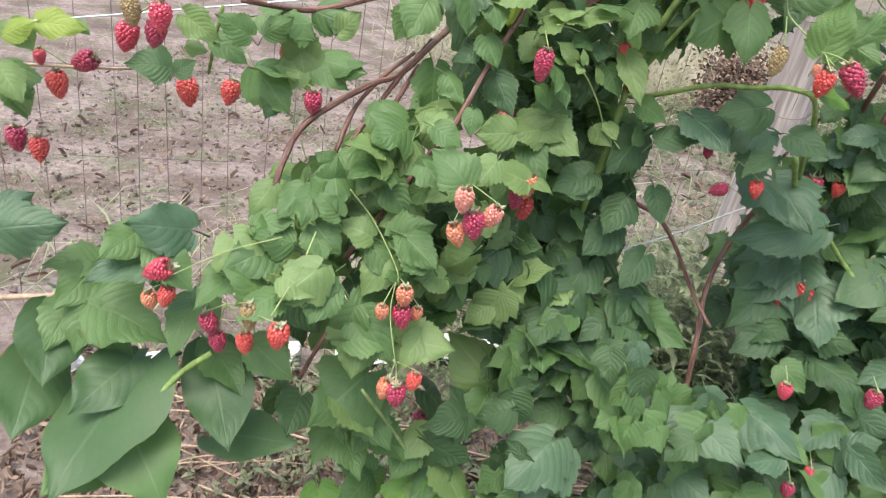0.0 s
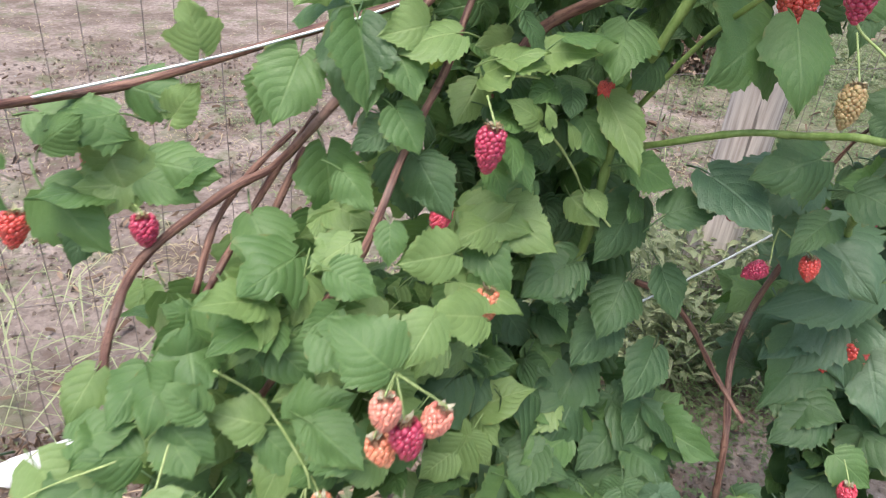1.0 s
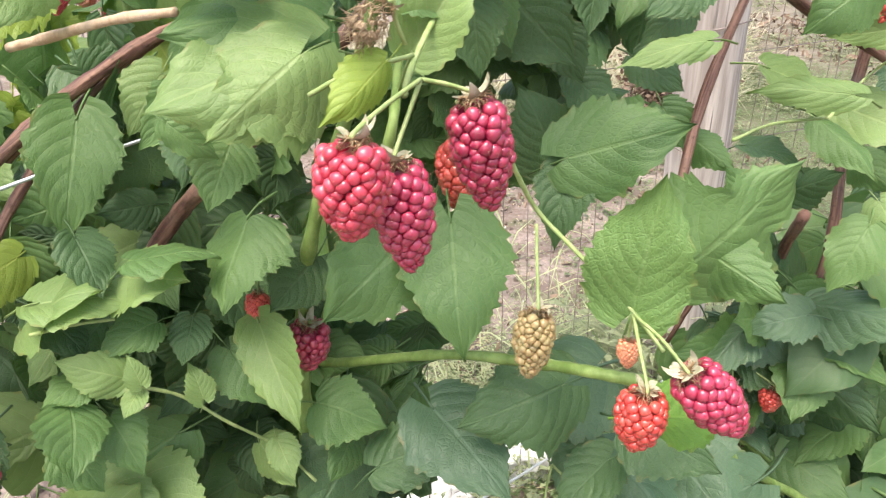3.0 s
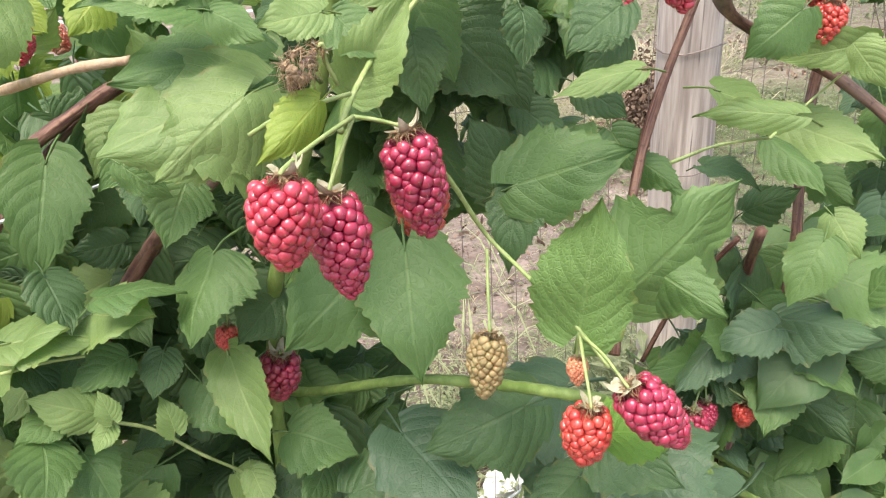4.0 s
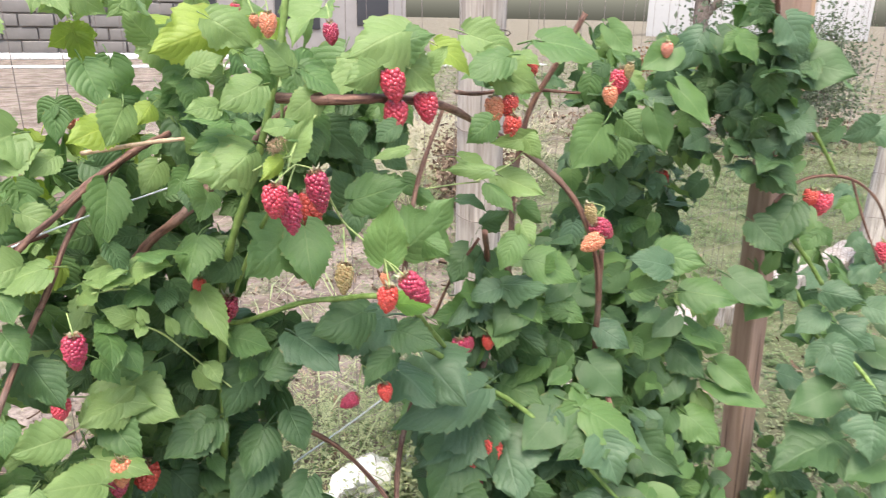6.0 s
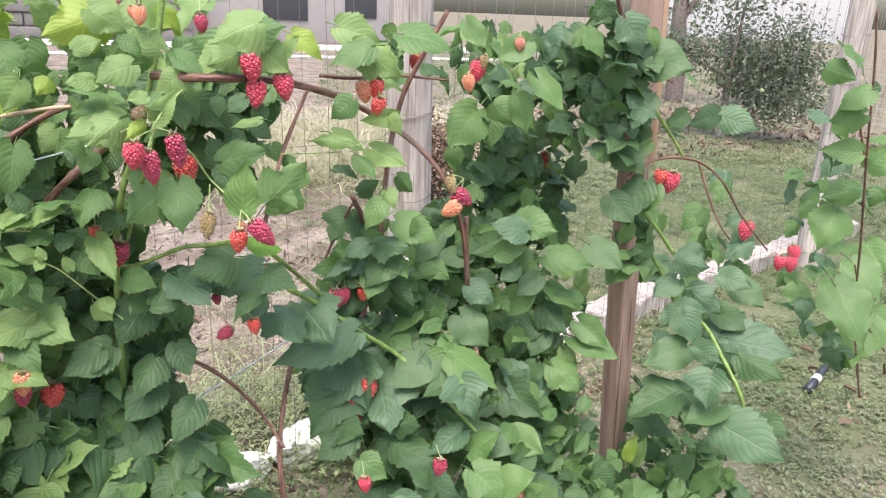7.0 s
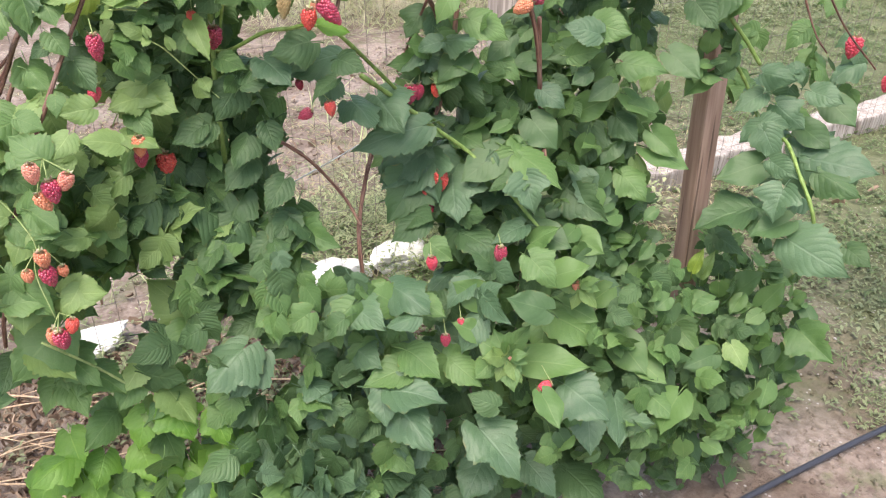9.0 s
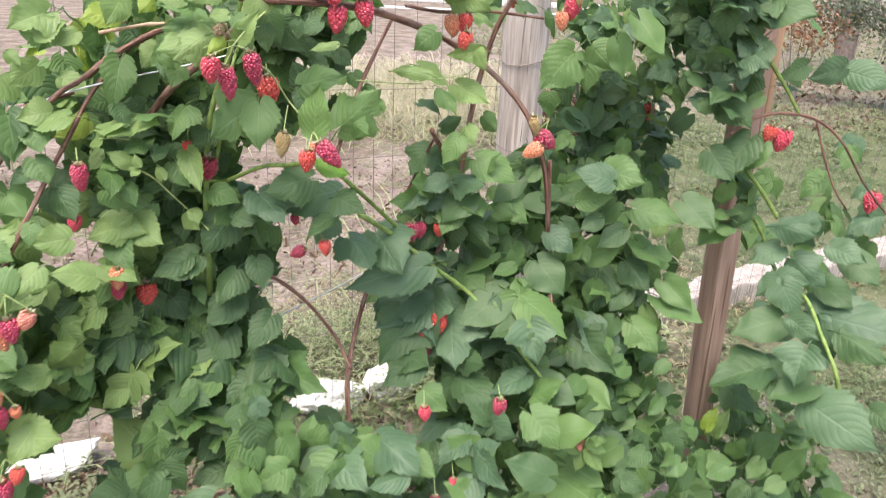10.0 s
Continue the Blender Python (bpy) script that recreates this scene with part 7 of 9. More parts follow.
leaf(mid_bush, (0.709, 0.887, 1.000), (0.669, 0.871, 0.969), "dark", "heart", (0.27, -0.51, 0.81), 0.84)
leaf(mid_bush, (0.429, 0.791, 1.199), (0.448, 0.773, 1.186), "dark", "single", (-0.19, -0.85, 0.50), 0.90)
leaf(mid_bush, (0.439, 0.762, 1.226), (0.421, 0.757, 1.211), "dark", "single", (0.28, -0.82, 0.49), 1.00)
leaf(mid_bush, (0.451, 0.805, 1.171), (0.460, 0.788, 1.153), "mid", "single", (-0.37, -0.73, 0.57), 1.02)
leaf(mid_bush, (0.465, 0.798, 1.156), (0.482, 0.778, 1.144), "mid", "single", (-0.25, -0.79, 0.56), 0.83)
leaf(mid_bush, (0.552, 0.899, 1.117), (0.578, 0.872, 1.119), "dark", "single", (-0.22, -0.05, 0.97), 0.97)
leaf(mid_bush, (0.586, 0.902, 1.079), (0.612, 0.879, 1.102), "dark", "single", (-0.37, -0.72, 0.59), 0.87)
leaf(mid_bush, (0.658, 0.940, 1.092), (0.674, 0.904, 1.075), "mid", "single", (-0.68, -0.50, 0.54), 0.89)
leaf(mid_bush, (0.682, 0.928, 1.018), (0.696, 0.889, 1.005), "blue", "single", (-0.32, -0.70, 0.64), 0.97)
leaf(mid_bush, (0.512, 0.796, 1.085), (0.486, 0.788, 1.070), "dark", "single", (-0.00, -0.87, 0.50), 0.91)
leaf(mid_bush, (0.457, 0.768, 1.055), (0.430, 0.762, 1.047), "blue", "single", (-0.12, -0.65, 0.75), 0.94)
leaf(mid_bush, (0.401, 0.812, 1.043), (0.418, 0.792, 1.033), "mid", "single", (-0.04, -0.70, 0.71), 0.97)
leaf(mid_bush, (0.381, 0.793, 1.011), (0.342, 0.787, 0.988), "blue", "single", (-0.38, -0.71, 0.59), 0.87)
leaf(mid_bush, (0.420, 0.775, 0.981), (0.399, 0.758, 0.946), "blue", "single", (-0.20, -0.95, 0.24), 1.02)
leaf(mid_bush, (0.332, 0.796, 0.815), (0.302, 0.754, 0.784), "dark", "single", (0.18, -0.66, 0.73), 0.85)
leaf(mid_bush, (0.264, 0.794, 0.761), (0.230, 0.740, 0.729), "dark", "lobed", (0.16, -0.71, 0.69), 0.95)
leaf(mid_bush, (0.313, 0.789, 0.743), (0.365, 0.746, 0.710), "dark", "single", (0.00, -0.72, 0.69), 0.84)
leaf(mid_bush, (0.443, 0.813, 1.008), (0.346, 0.792, 0.998), "blue", "single", (-0.12, -0.35, 0.93), 1.02)
leaf(mid_bush, (0.438, 0.825, 0.935), (0.476, 0.752, 0.926), "blue", "lobed", (-0.06, -0.18, 0.98), 1.00)
leaf(right_bush, (1.047, 0.765, 0.468), (1.064, 0.709, 0.449), "mid", "single", (-0.49, -0.52, 0.70), 0.92)
leaf(right_bush, (1.128, 0.704, 0.459), (1.134, 0.655, 0.440), "light", "single", (-0.32, -0.63, 0.70), 0.92)
leaf(right_bush, (1.103, 0.705, 0.444), (1.033, 0.697, 0.421), "dark", "heart", (-0.35, -0.82, 0.45), 0.97)
leaf(right_bush, (0.976, 0.735, 0.469), (0.992, 0.687, 0.452), "dark", "single", (-0.35, -0.71, 0.61), 0.88)
leaf(right_bush, (0.997, 0.848, 0.494), (1.023, 0.792, 0.475), "mid", "heart", (-0.21, -0.51, 0.84), 0.87)
leaf(right_bush, (1.104, 0.849, 0.537), (1.119, 0.851, 0.587), "yellow", "narrow", (-0.31, -0.58, 0.75), 0.94)
leaf(right_bush, (1.131, 0.857, 0.516), (1.149, 0.859, 0.573), "light", "narrow", (-0.59, -0.64, 0.49), 0.90)
leaf(right_bush, (1.187, 0.816, 0.496), (1.223, 0.800, 0.557), "dark", "heart", (-0.03, -0.29, 0.96), 0.98)
leaf(right_bush, (1.230, 0.781, 0.489), (1.257, 0.771, 0.546), "mid", "heart", (-0.20, -0.64, 0.75), 0.84)
leaf(right_bush, (1.138, 0.808, 0.479), (1.073, 0.831, 0.497), "mid", "heart", (-0.50, -0.58, 0.64), 0.86)
leaf(right_bush, (0.990, 0.625, 0.425), (0.936, 0.585, 0.388), "mid", "heart", (-0.76, -0.20, 0.62), 0.99)
leaf(right_bush, (1.090, 0.730, 0.222), (1.096, 0.657, 0.200), "dark", "heart", (0.08, -0.56, 0.82), 0.84)
leaf(right_bush, (0.944, 0.640, 0.417), (0.973, 0.584, 0.411), "mid", "single", (-0.11, -0.57, 0.81), 0.86)
leaf(right_bush, (1.181, 0.890, 0.925), (1.216, 0.838, 0.926), "blue", "single", (-0.81, -0.26, 0.53), 0.97)
leaf(right_bush, (1.203, 0.897, 0.889), (1.142, 0.893, 0.853), "blue", "single", (-0.65, -0.52, 0.56), 0.91)
leaf(right_bush, (1.210, 0.892, 0.874), (1.241, 0.821, 0.842), "blue", "lobed", (-0.76, -0.38, 0.52), 0.90)
leaf(right_bush, (1.186, 0.858, 0.834), (1.193, 0.810, 0.795), "blue", "single", (-0.60, -0.69, 0.41), 0.96)
leaf(right_bush, (1.200, 0.890, 0.821), (1.123, 0.882, 0.776), "dark", "single", (-0.25, -0.66, 0.70), 1.00)
leaf(right_bush, (1.335, 0.904, 0.865), (1.358, 0.838, 0.836), "dark", "heart", (-0.59, -0.48, 0.65), 1.01)
leaf(right_bush, (1.286, 0.887, 0.887), (1.316, 0.831, 0.880), "blue", "single", (-0.57, -0.51, 0.64), 0.90)
leaf(right_bush, (1.268, 0.855, 0.827), (1.290, 0.801, 0.808), "dark", "heart", (-0.58, -0.72, 0.39), 0.99)
leaf(right_bush, (1.201, 0.843, 0.773), (1.106, 0.847, 0.739), "dark", "heart", (-0.43, -0.67, 0.61), 0.84)
leaf(right_bush, (1.178, 0.802, 0.792), (1.203, 0.750, 0.778), "blue", "single", (-0.59, -0.79, 0.17), 0.84)
leaf(right_bush, (1.269, 0.824, 0.781), (1.324, 0.728, 0.798), "blue", "single", (-0.53, -0.66, 0.54), 0.90)
leaf(right_bush, (1.190, 0.761, 0.774), (1.151, 0.724, 0.716), "blue", "lobed", (-0.61, -0.34, 0.72), 0.99)
leaf(right_bush, (1.264, 0.802, 0.772), (1.303, 0.710, 0.756), "dark", "single", (-0.27, -0.63, 0.73), 0.85)
leaf(right_bush, (1.210, 0.742, 0.702), (1.133, 0.746, 0.675), "dark", "heart", (-0.56, -0.35, 0.75), 0.92)
leaf(right_bush, (1.190, 0.744, 0.675), (1.241, 0.623, 0.660), "blue", "single", (-0.76, -0.34, 0.55), 0.95)
leaf(right_bush, (1.165, 0.811, 0.691), (1.069, 0.819, 0.670), "dark", "single", (-0.37, -0.18, 0.91), 0.97)
leaf(right_bush, (1.162, 0.880, 0.593), (1.190, 0.834, 0.588), "dark", "single", (-0.33, -0.57, 0.75), 0.84)
leaf(right_bush, (1.504, 0.918, 0.514), (1.520, 0.860, 0.502), "dark", "single", (-0.68, -0.39, 0.62), 1.00)
leaf(right_bush, (1.311, 0.788, 0.432), (1.336, 0.684, 0.410), "mid", "lobed", (-0.51, -0.74, 0.45), 0.85)
leaf(right_bush, (1.074, 0.937, 1.288), (1.135, 0.860, 1.273), "dark", "heart", (-0.46, -0.84, 0.28), 1.00)
leaf(right_bush, (1.031, 0.932, 1.291), (1.042, 0.901, 1.240), "dark", "single", (-0.62, -0.56, 0.55), 0.91)
leaf(right_bush, (1.249, 0.929, 1.185), (1.290, 0.862, 1.174), "blue", "single", (-0.35, -0.89, 0.30), 0.90)
leaf(right_bush, (1.225, 0.895, 1.191), (1.177, 0.905, 1.170), "blue", "single", (-0.89, -0.31, -0.34), 0.89)
leaf(right_bush, (1.059, 0.912, 1.225), (1.029, 0.907, 1.187), "dark", "single", (-0.70, -0.64, 0.32), 0.98)
leaf(right_bush, (1.088, 0.903, 1.217), (1.048, 0.901, 1.178), "dark", "heart", (-0.40, -0.77, 0.49), 0.99)
leaf(right_bush, (1.098, 0.893, 1.084), (1.041, 0.877, 1.015), "dark", "single", (-0.64, -0.52, 0.56), 0.87)
leaf(right_bush, (1.032, 0.912, 1.053), (1.059, 0.861, 1.012), "dark", "single", (-0.67, -0.65, 0.36), 0.87)
leaf(right_bush, (1.113, 0.891, 1.064), (1.084, 0.879, 1.021), "mid", "heart", (-0.40, -0.66, 0.64), 0.89)
leaf(right_bush, (1.097, 0.906, 1.238), (1.014, 0.909, 1.179), "dark", "lobed", (0.02, -0.86, 0.50), 1.00)
leaf(right_bush, (1.041, 0.925, 1.141), (1.077, 0.870, 1.100), "dark", "single", (-0.38, -0.78, 0.50), 0.96)

# a bright broad-leaved weed that grows out of the litter
weed = plant("broadleaf_weed", (0.03, 0.80, 0), "bright green broad-leaved weed growing out of dead leaves", "weed", "")
for x, z, size, aim in ((-0.045, 0.423, 0.060, 0.3), (-0.110, 0.342, 0.085, -0.4), (-0.040, 0.338, 0.070, 0.5), (0.008, 0.295, 0.095, 0.0), (0.130, 0.460, 0.070, 0.6), (0.145, 0.300, 0.105, 0.4), (0.065, 0.440, 0.048, -0.2), (0.190, 0.425, 0.045, 0.5), (0.100, 0.300, 0.060, -0.5), (0.215, 0.350, 0.050, 0.2), (0.060, 0.360, 0.050, 0.4), (-0.130, 0.250, 0.080, -0.2), (0.070, 0.220, 0.080, 0.3)):
    d = Vector((math.sin(aim), -0.75, -0.55 * math.cos(aim))).normalized()
    size *= 1.25
    foot = Vector((x, 0.665, z)) - d * size * 0.5
    leaf(weed, foot, foot + d * size, "fresh", "lobed" if size > 0.055 else "single", (0.25 * math.sin(7 * x), -0.45, 0.85))
    cane(weed, [(0.03 + 0.3 * (x - 0.03), 0.80, 0.02), (0.03 + 0.7 * (x - 0.03), 0.78, z * 0.6), tuple(foot)], 0.0022, 0.0014, STALK, "stem", 5)
# leaves that hang before the fence post
leaf(mid_bush, (0.485, 0.870, 1.158), (0.523, 0.850, 1.165), "mid", "single", (0.0, -0.5, 0.87), 0.9)
leaf(mid_bush, (0.547, 0.880, 1.173), (0.590, 0.860, 1.155), "light", "single", (0.1, -0.55, 0.83), 0.8)
leaf(mid_bush, (0.548, 0.890, 1.114), (0.499, 0.870, 1.136), "dark", "lobed", (-0.2, -0.5, 0.85), 0.8)
leaf(mid_bush, (0.605, 0.900, 1.107), (0.639, 0.880, 1.093), "mid", "single", (0.2, -0.5, 0.85), 0.85)
# young pale leaves round the withered flower heads
for x, y, z in ((0.668, 0.635, 0.550), (0.815, 0.725, 0.618)):
    for k in range(7):
        a = 0.9 * k + x
        d = Vector((math.cos(a), -0.5, math.sin(a) * 0.8)).normalized()
        foot = Vector((x, y - 0.005, z)) + d * 0.012
        leaf(mid_bush, foot, foot + d * (0.026 + 0.008 * (k % 3)), "light" if k % 3 else "mid", "single", (0.1, -0.6, 0.8), 0.8)

# canes and stems
cane(left_bush, [(0.190, 0.862, 1.206), (0.158, 0.838, 1.184), (0.122, 0.800, 1.138), (0.101, 0.761, 1.091), (0.075, 0.735, 1.040), (0.048, 0.695, 0.979), (0.023, 0.695, 0.935), (-0.007, 0.700, 0.877), (-0.053, 0.710, 0.789)], 0.0027, 0.0035, CANE_BROWN, "cane")
cane(left_bush, [(0.150, 0.828, 1.184), (0.112, 0.795, 1.154), (0.086, 0.768, 1.135), (0.023, 0.748, 1.064), (-0.021, 0.775, 1.004), (-0.056, 0.753, 0.989), (-0.117, 0.730, 0.941), (-0.133, 0.693, 0.903), (-0.135, 0.668, 0.875)], 0.0032, 0.0040, CANE_BROWN, "cane")
cane(left_bush, [(-0.008, 0.780, 1.030), (-0.043, 0.774, 0.994), (-0.068, 0.758, 0.957), (-0.079, 0.724, 0.916)], 0.0024, 0.0030, CANE_BROWN, "cane")
cane(left_bush, [(0.010, 0.767, 1.050), (-0.030, 0.774, 0.985), (-0.055, 0.750, 0.942), (-0.073, 0.722, 0.913)], 0.0028, 0.0030, CANE_BROWN, "cane")
cane(left_bush, [(-0.001, 0.783, 1.016), (-0.034, 0.755, 0.945), (-0.052, 0.732, 0.907)], 0.0030, 0.0035, CANE_BROWN, "cane")
cane(left_bush, [(-0.181, 0.687, 1.071), (-0.125, 0.785, 1.057), (-0.013, 0.765, 1.102), (0.103, 0.792, 1.139)], 0.0034, 0.0030, CANE_BROWN, "cane")
cane(left_bush, [(0.112, 0.820, 1.154), (0.135, 0.820, 1.174), (0.154, 0.830, 1.187), (0.187, 0.850, 1.206), (0.215, 0.880, 1.215)], 0.0042, 0.0035, CANE_BROWN, "cane")
cane(left_bush, [(0.141, 0.796, 1.212), (0.169, 0.774, 1.219), (0.208, 0.743, 1.229), (0.233, 0.735, 1.232)], 0.0025, 0.0018, CANE_PALE, "cane")
cane(left_bush, [(0.365, 0.800, 1.266), (0.318, 0.806, 1.236), (0.268, 0.800, 1.190), (0.224, 0.783, 1.151), (0.188, 0.831, 1.112), (0.162, 0.836, 1.079), (0.143, 0.831, 1.045)], 0.0050, 0.0050, CANE_BROWN, "cane")
cane(mid_bush, [(0.316, 0.752, 1.264), (0.372, 0.728, 1.264), (0.421, 0.768, 1.260), (0.486, 0.789, 1.250), (0.584, 0.936, 1.209), (0.662, 0.919, 1.162), (0.713, 0.890, 1.108), (0.747, 0.883, 1.033), (0.767, 0.895, 0.949), (0.783, 0.916, 0.866)], 0.0052, 0.0038, CANE_BROWN, "cane")
cane(mid_bush, [(0.521, 0.835, 1.258), (0.582, 0.925, 1.246), (0.658, 0.947, 1.248), (0.745, 0.955, 1.241)], 0.0030, 0.0020, CANE_BROWN, "cane")
cane(mid_bush, [(0.729, 0.927, 1.345), (0.696, 0.937, 1.280), (0.669, 0.954, 1.216), (0.642, 0.931, 1.128), (0.621, 0.888, 1.036), (0.617, 0.905, 0.944), (0.573, 0.878, 0.847)], 0.0040, 0.0045, CANE_BROWN, "cane")
cane(mid_bush, [(0.503, 0.823, 1.244), (0.469, 0.797, 1.178), (0.447, 0.763, 1.131), (0.429, 0.723, 1.084)], 0.0025, 0.0030, CANE_BROWN, "cane")
cane(mid_bush, [(0.574, 0.883, 1.067), (0.553, 0.924, 1.000), (0.529, 0.930, 0.941)], 0.0022, 0.0020, CANE_BROWN, "cane")
cane(mid_bush, [(0.309, 0.824, 0.876), (0.342, 0.820, 0.863), (0.383, 0.832, 0.819), (0.425, 0.832, 0.759), (0.449, 0.787, 0.727)], 0.0032, 0.0028, CANE_BROWN, "cane")
cane(mid_bush, [(0.522, 0.887, 0.933), (0.481, 0.883, 0.827), (0.458, 0.857, 0.755), (0.444, 0.800, 0.698), (0.448, 0.781, 0.613)], 0.0036, 0.0042, CANE_BROWN, "cane")
cane(mid_bush, [(0.758, 0.884, 1.035), (0.768, 0.896, 0.948), (0.783, 0.914, 0.856), (0.774, 0.836, 0.797)], 0.0042, 0.0042, CANE_BROWN, "cane")
cane(right_bush, [(1.059, 0.897, 1.080), (1.091, 0.900, 1.104), (1.135, 0.898, 1.116), (1.197, 0.892, 1.109), (1.251, 0.884, 1.073), (1.343, 0.917, 0.990), (1.484, 0.980, 0.892)], 0.0030, 0.0018, CANE_BROWN, "cane")
cane(right_bush, [(1.200, 0.892, 1.107), (1.223, 0.880, 1.048), (1.251, 0.871, 0.995), (1.283, 0.872, 0.961)], 0.0022, 0.0014, CANE_BROWN, "cane")
cane(right_bush, [(0.994, 0.888, 1.378), (1.016, 0.901, 1.344), (1.036, 0.908, 1.318)], 0.0040, 0.0035, CANE_BROWN, "cane")
cane(right_bush, [(1.099, 0.898, 1.198), (1.139, 0.897, 1.154), (1.168, 0.895, 1.117)], 0.0035, 0.0025, CANE_GREEN, "cane")
cane(right_bush, [(1.077, 0.911, 1.015), (1.122, 0.914, 0.955), (1.173, 0.923, 0.898), (1.205, 0.885, 0.823), (1.230, 0.845, 0.809), (1.226, 0.779, 0.772), (1.235, 0.723, 0.710), (1.271, 0.744, 0.600)], 0.0036, 0.0034, CANE_GREEN, "cane")
cane(right_bush, [(1.086, 0.891, 1.034), (1.129, 0.883, 0.987), (1.165, 0.879, 0.943)], 0.0040, 0.0035, CANE_GREEN, "cane")
cane(left_bush, [(0.338, 0.800, 1.375), (0.322, 0.790, 1.290), (0.296, 0.788, 1.195), (0.269, 0.792, 1.122), (0.254, 0.814, 1.057), (0.250, 0.811, 1.002), (0.246, 0.810, 0.934), (0.240, 0.833, 0.823)], 0.0038, 0.0046, CANE_GREEN, "cane")
cane(mid_bush, [(0.231, 0.826, 1.021), (0.269, 0.823, 1.014), (0.331, 0.766, 1.053), (0.368, 0.741, 1.063), (0.399, 0.711, 1.074), (0.436, 0.723, 1.053), (0.541, 0.874, 0.909), (0.601, 0.871, 0.862)], 0.0030, 0.0030, CANE_GREEN, "cane")
cane(mid_bush, [(0.461, 0.771, 0.985), (0.516, 0.836, 0.926), (0.571, 0.839, 0.879), (0.642, 0.855, 0.818), (0.701, 0.801, 0.765), (0.759, 0.777, 0.697)], 0.0040, 0.0030, CANE_GREEN, "cane")
cane(left_bush, [(0.341, 0.713, 1.192), (0.353, 0.718, 1.180), (0.370, 0.733, 1.148), (0.385, 0.719, 1.133), (0.401, 0.695, 1.119), (0.410, 0.675, 1.109)], 0.0012, 0.0008, STALK, "stem")
cane(left_bush, [(0.349, 0.731, 1.252), (0.330, 0.713, 1.234), (0.321, 0.694, 1.224), (0.316, 0.680, 1.217), (0.314, 0.673, 1.212)], 0.0010, 0.0012, STALK, "stem")
cane(left_bush, [(0.323, 0.772, 1.261), (0.319, 0.756, 1.235), (0.314, 0.734, 1.210), (0.308, 0.708, 1.185), (0.287, 0.774, 1.118), (0.261, 0.825, 1.034)], 0.0016, 0.0024, CANE_GREEN, "stem")
cane(left_bush, [(0.285, 0.670, 1.214), (0.298, 0.671, 1.220), (0.318, 0.687, 1.222)], 0.0008, 0.0008, STALK, "stem")
cane(left_bush, [(0.344, 0.753, 1.233), (0.330, 0.733, 1.231), (0.313, 0.718, 1.234)], 0.0008, 0.0008, STALK, "stem")
cane(left_bush, [(0.171, 0.756, 1.054), (0.192, 0.769, 1.036), (0.212, 0.777, 1.010), (0.233, 0.793, 0.977), (0.255, 0.783, 0.957)], 0.0010, 0.0010, STALK, "stem")
cane(left_bush, [(0.140, 0.745, 1.092), (0.156, 0.756, 1.090), (0.170, 0.766, 1.086)], 0.0010, 0.0008, STALK, "stem")
cane(mid_bush, [(0.453, 0.730, 1.175), (0.507, 0.795, 1.162), (0.544, 0.809, 1.160)], 0.0009, 0.0008, STALK, "stem")
cane(mid_bush, [(0.529, 0.784, 1.167), (0.612, 0.881, 1.163), (0.635, 0.884, 1.180)], 0.0009, 0.0008, STALK, "stem")
cane(mid_bush, [(0.630, 0.834, 1.068), (0.609, 0.829, 1.060), (0.583, 0.833, 1.045)], 0.0009, 0.0008, STALK, "stem")
cane(left_bush, [(-0.051, 0.651, 0.904), (-0.023, 0.662, 0.867), (0.009, 0.637, 0.829), (0.015, 0.627, 0.814)], 0.0009, 0.0008, STALK, "stem")
cane(left_bush, [(0.012, 0.627, 0.814), (0.012, 0.610, 0.780), (0.027, 0.590, 0.728)], 0.0008, 0.0007, STALK, "stem")
cane(left_bush, [(-0.079, 0.624, 0.861), (-0.087, 0.586, 0.833), (-0.102, 0.535, 0.808)], 0.0009, 0.0008, STALK, "stem")
cane(left_bush, [(-0.112, 0.616, 0.853), (-0.168, 0.607, 0.830), (-0.218, 0.583, 0.805)], 0.0008, 0.0007, STALK, "stem")
cane(left_bush, [(-0.177, 0.596, 0.706), (-0.215, 0.588, 0.670), (-0.243, 0.553, 0.628)], 0.0035, 0.0040, CANE_GREEN, "stem")
cane(left_bush, [(-0.007, 0.604, 0.679), (0.033, 0.655, 0.586), (0.062, 0.679, 0.525)], 0.0020, 0.0020, STALK, "stem")
cane(left_bush, [(-0.047, 0.653, 0.742), (-0.070, 0.653, 0.689), (-0.089, 0.668, 0.631)], 0.0030, 0.0030, CANE_BROWN, "cane")
cane(left_bush, [(-0.400, 0.647, 0.980), (-0.346, 0.662, 0.982), (-0.304, 0.711, 0.976)], 0.0018, 0.0015, CANE_PALE, "cane")
cane(left_bush, [(-0.193, 0.662, 1.068), (-0.201, 0.665, 1.033), (-0.222, 0.713, 0.985)], 0.0020, 0.0018, CANE_GREEN, "cane")
cane(left_bush, [(-0.487, 0.700, 0.658), (-0.408, 0.698, 0.677), (-0.337, 0.696, 0.686)], 0.0040, 0.0035, CANE_PALE, "cane")
cane(mid_bush, [(0.564, 0.839, 1.090), (0.597, 0.909, 1.021), (0.587, 0.916, 0.929), (0.572, 0.890, 0.885)], 0.0042, 0.0042, CANE_BROWN, "cane")
cane(far_bush, [(1.537, 0.888, 1.375), (1.588, 0.908, 1.264), (1.648, 0.934, 1.105), (1.814, 1.033, 0.870), (1.988, 1.136, 0.606), (2.089, 1.142, 0.349)], 0.0022, 0.0032, CANE_BROWN, "cane")
cane(far_bush, [(1.543, 0.900, 1.211), (1.598, 0.918, 1.154), (1.654, 0.937, 1.081)], 0.0020, 0.0020, CANE_BROWN, "cane")
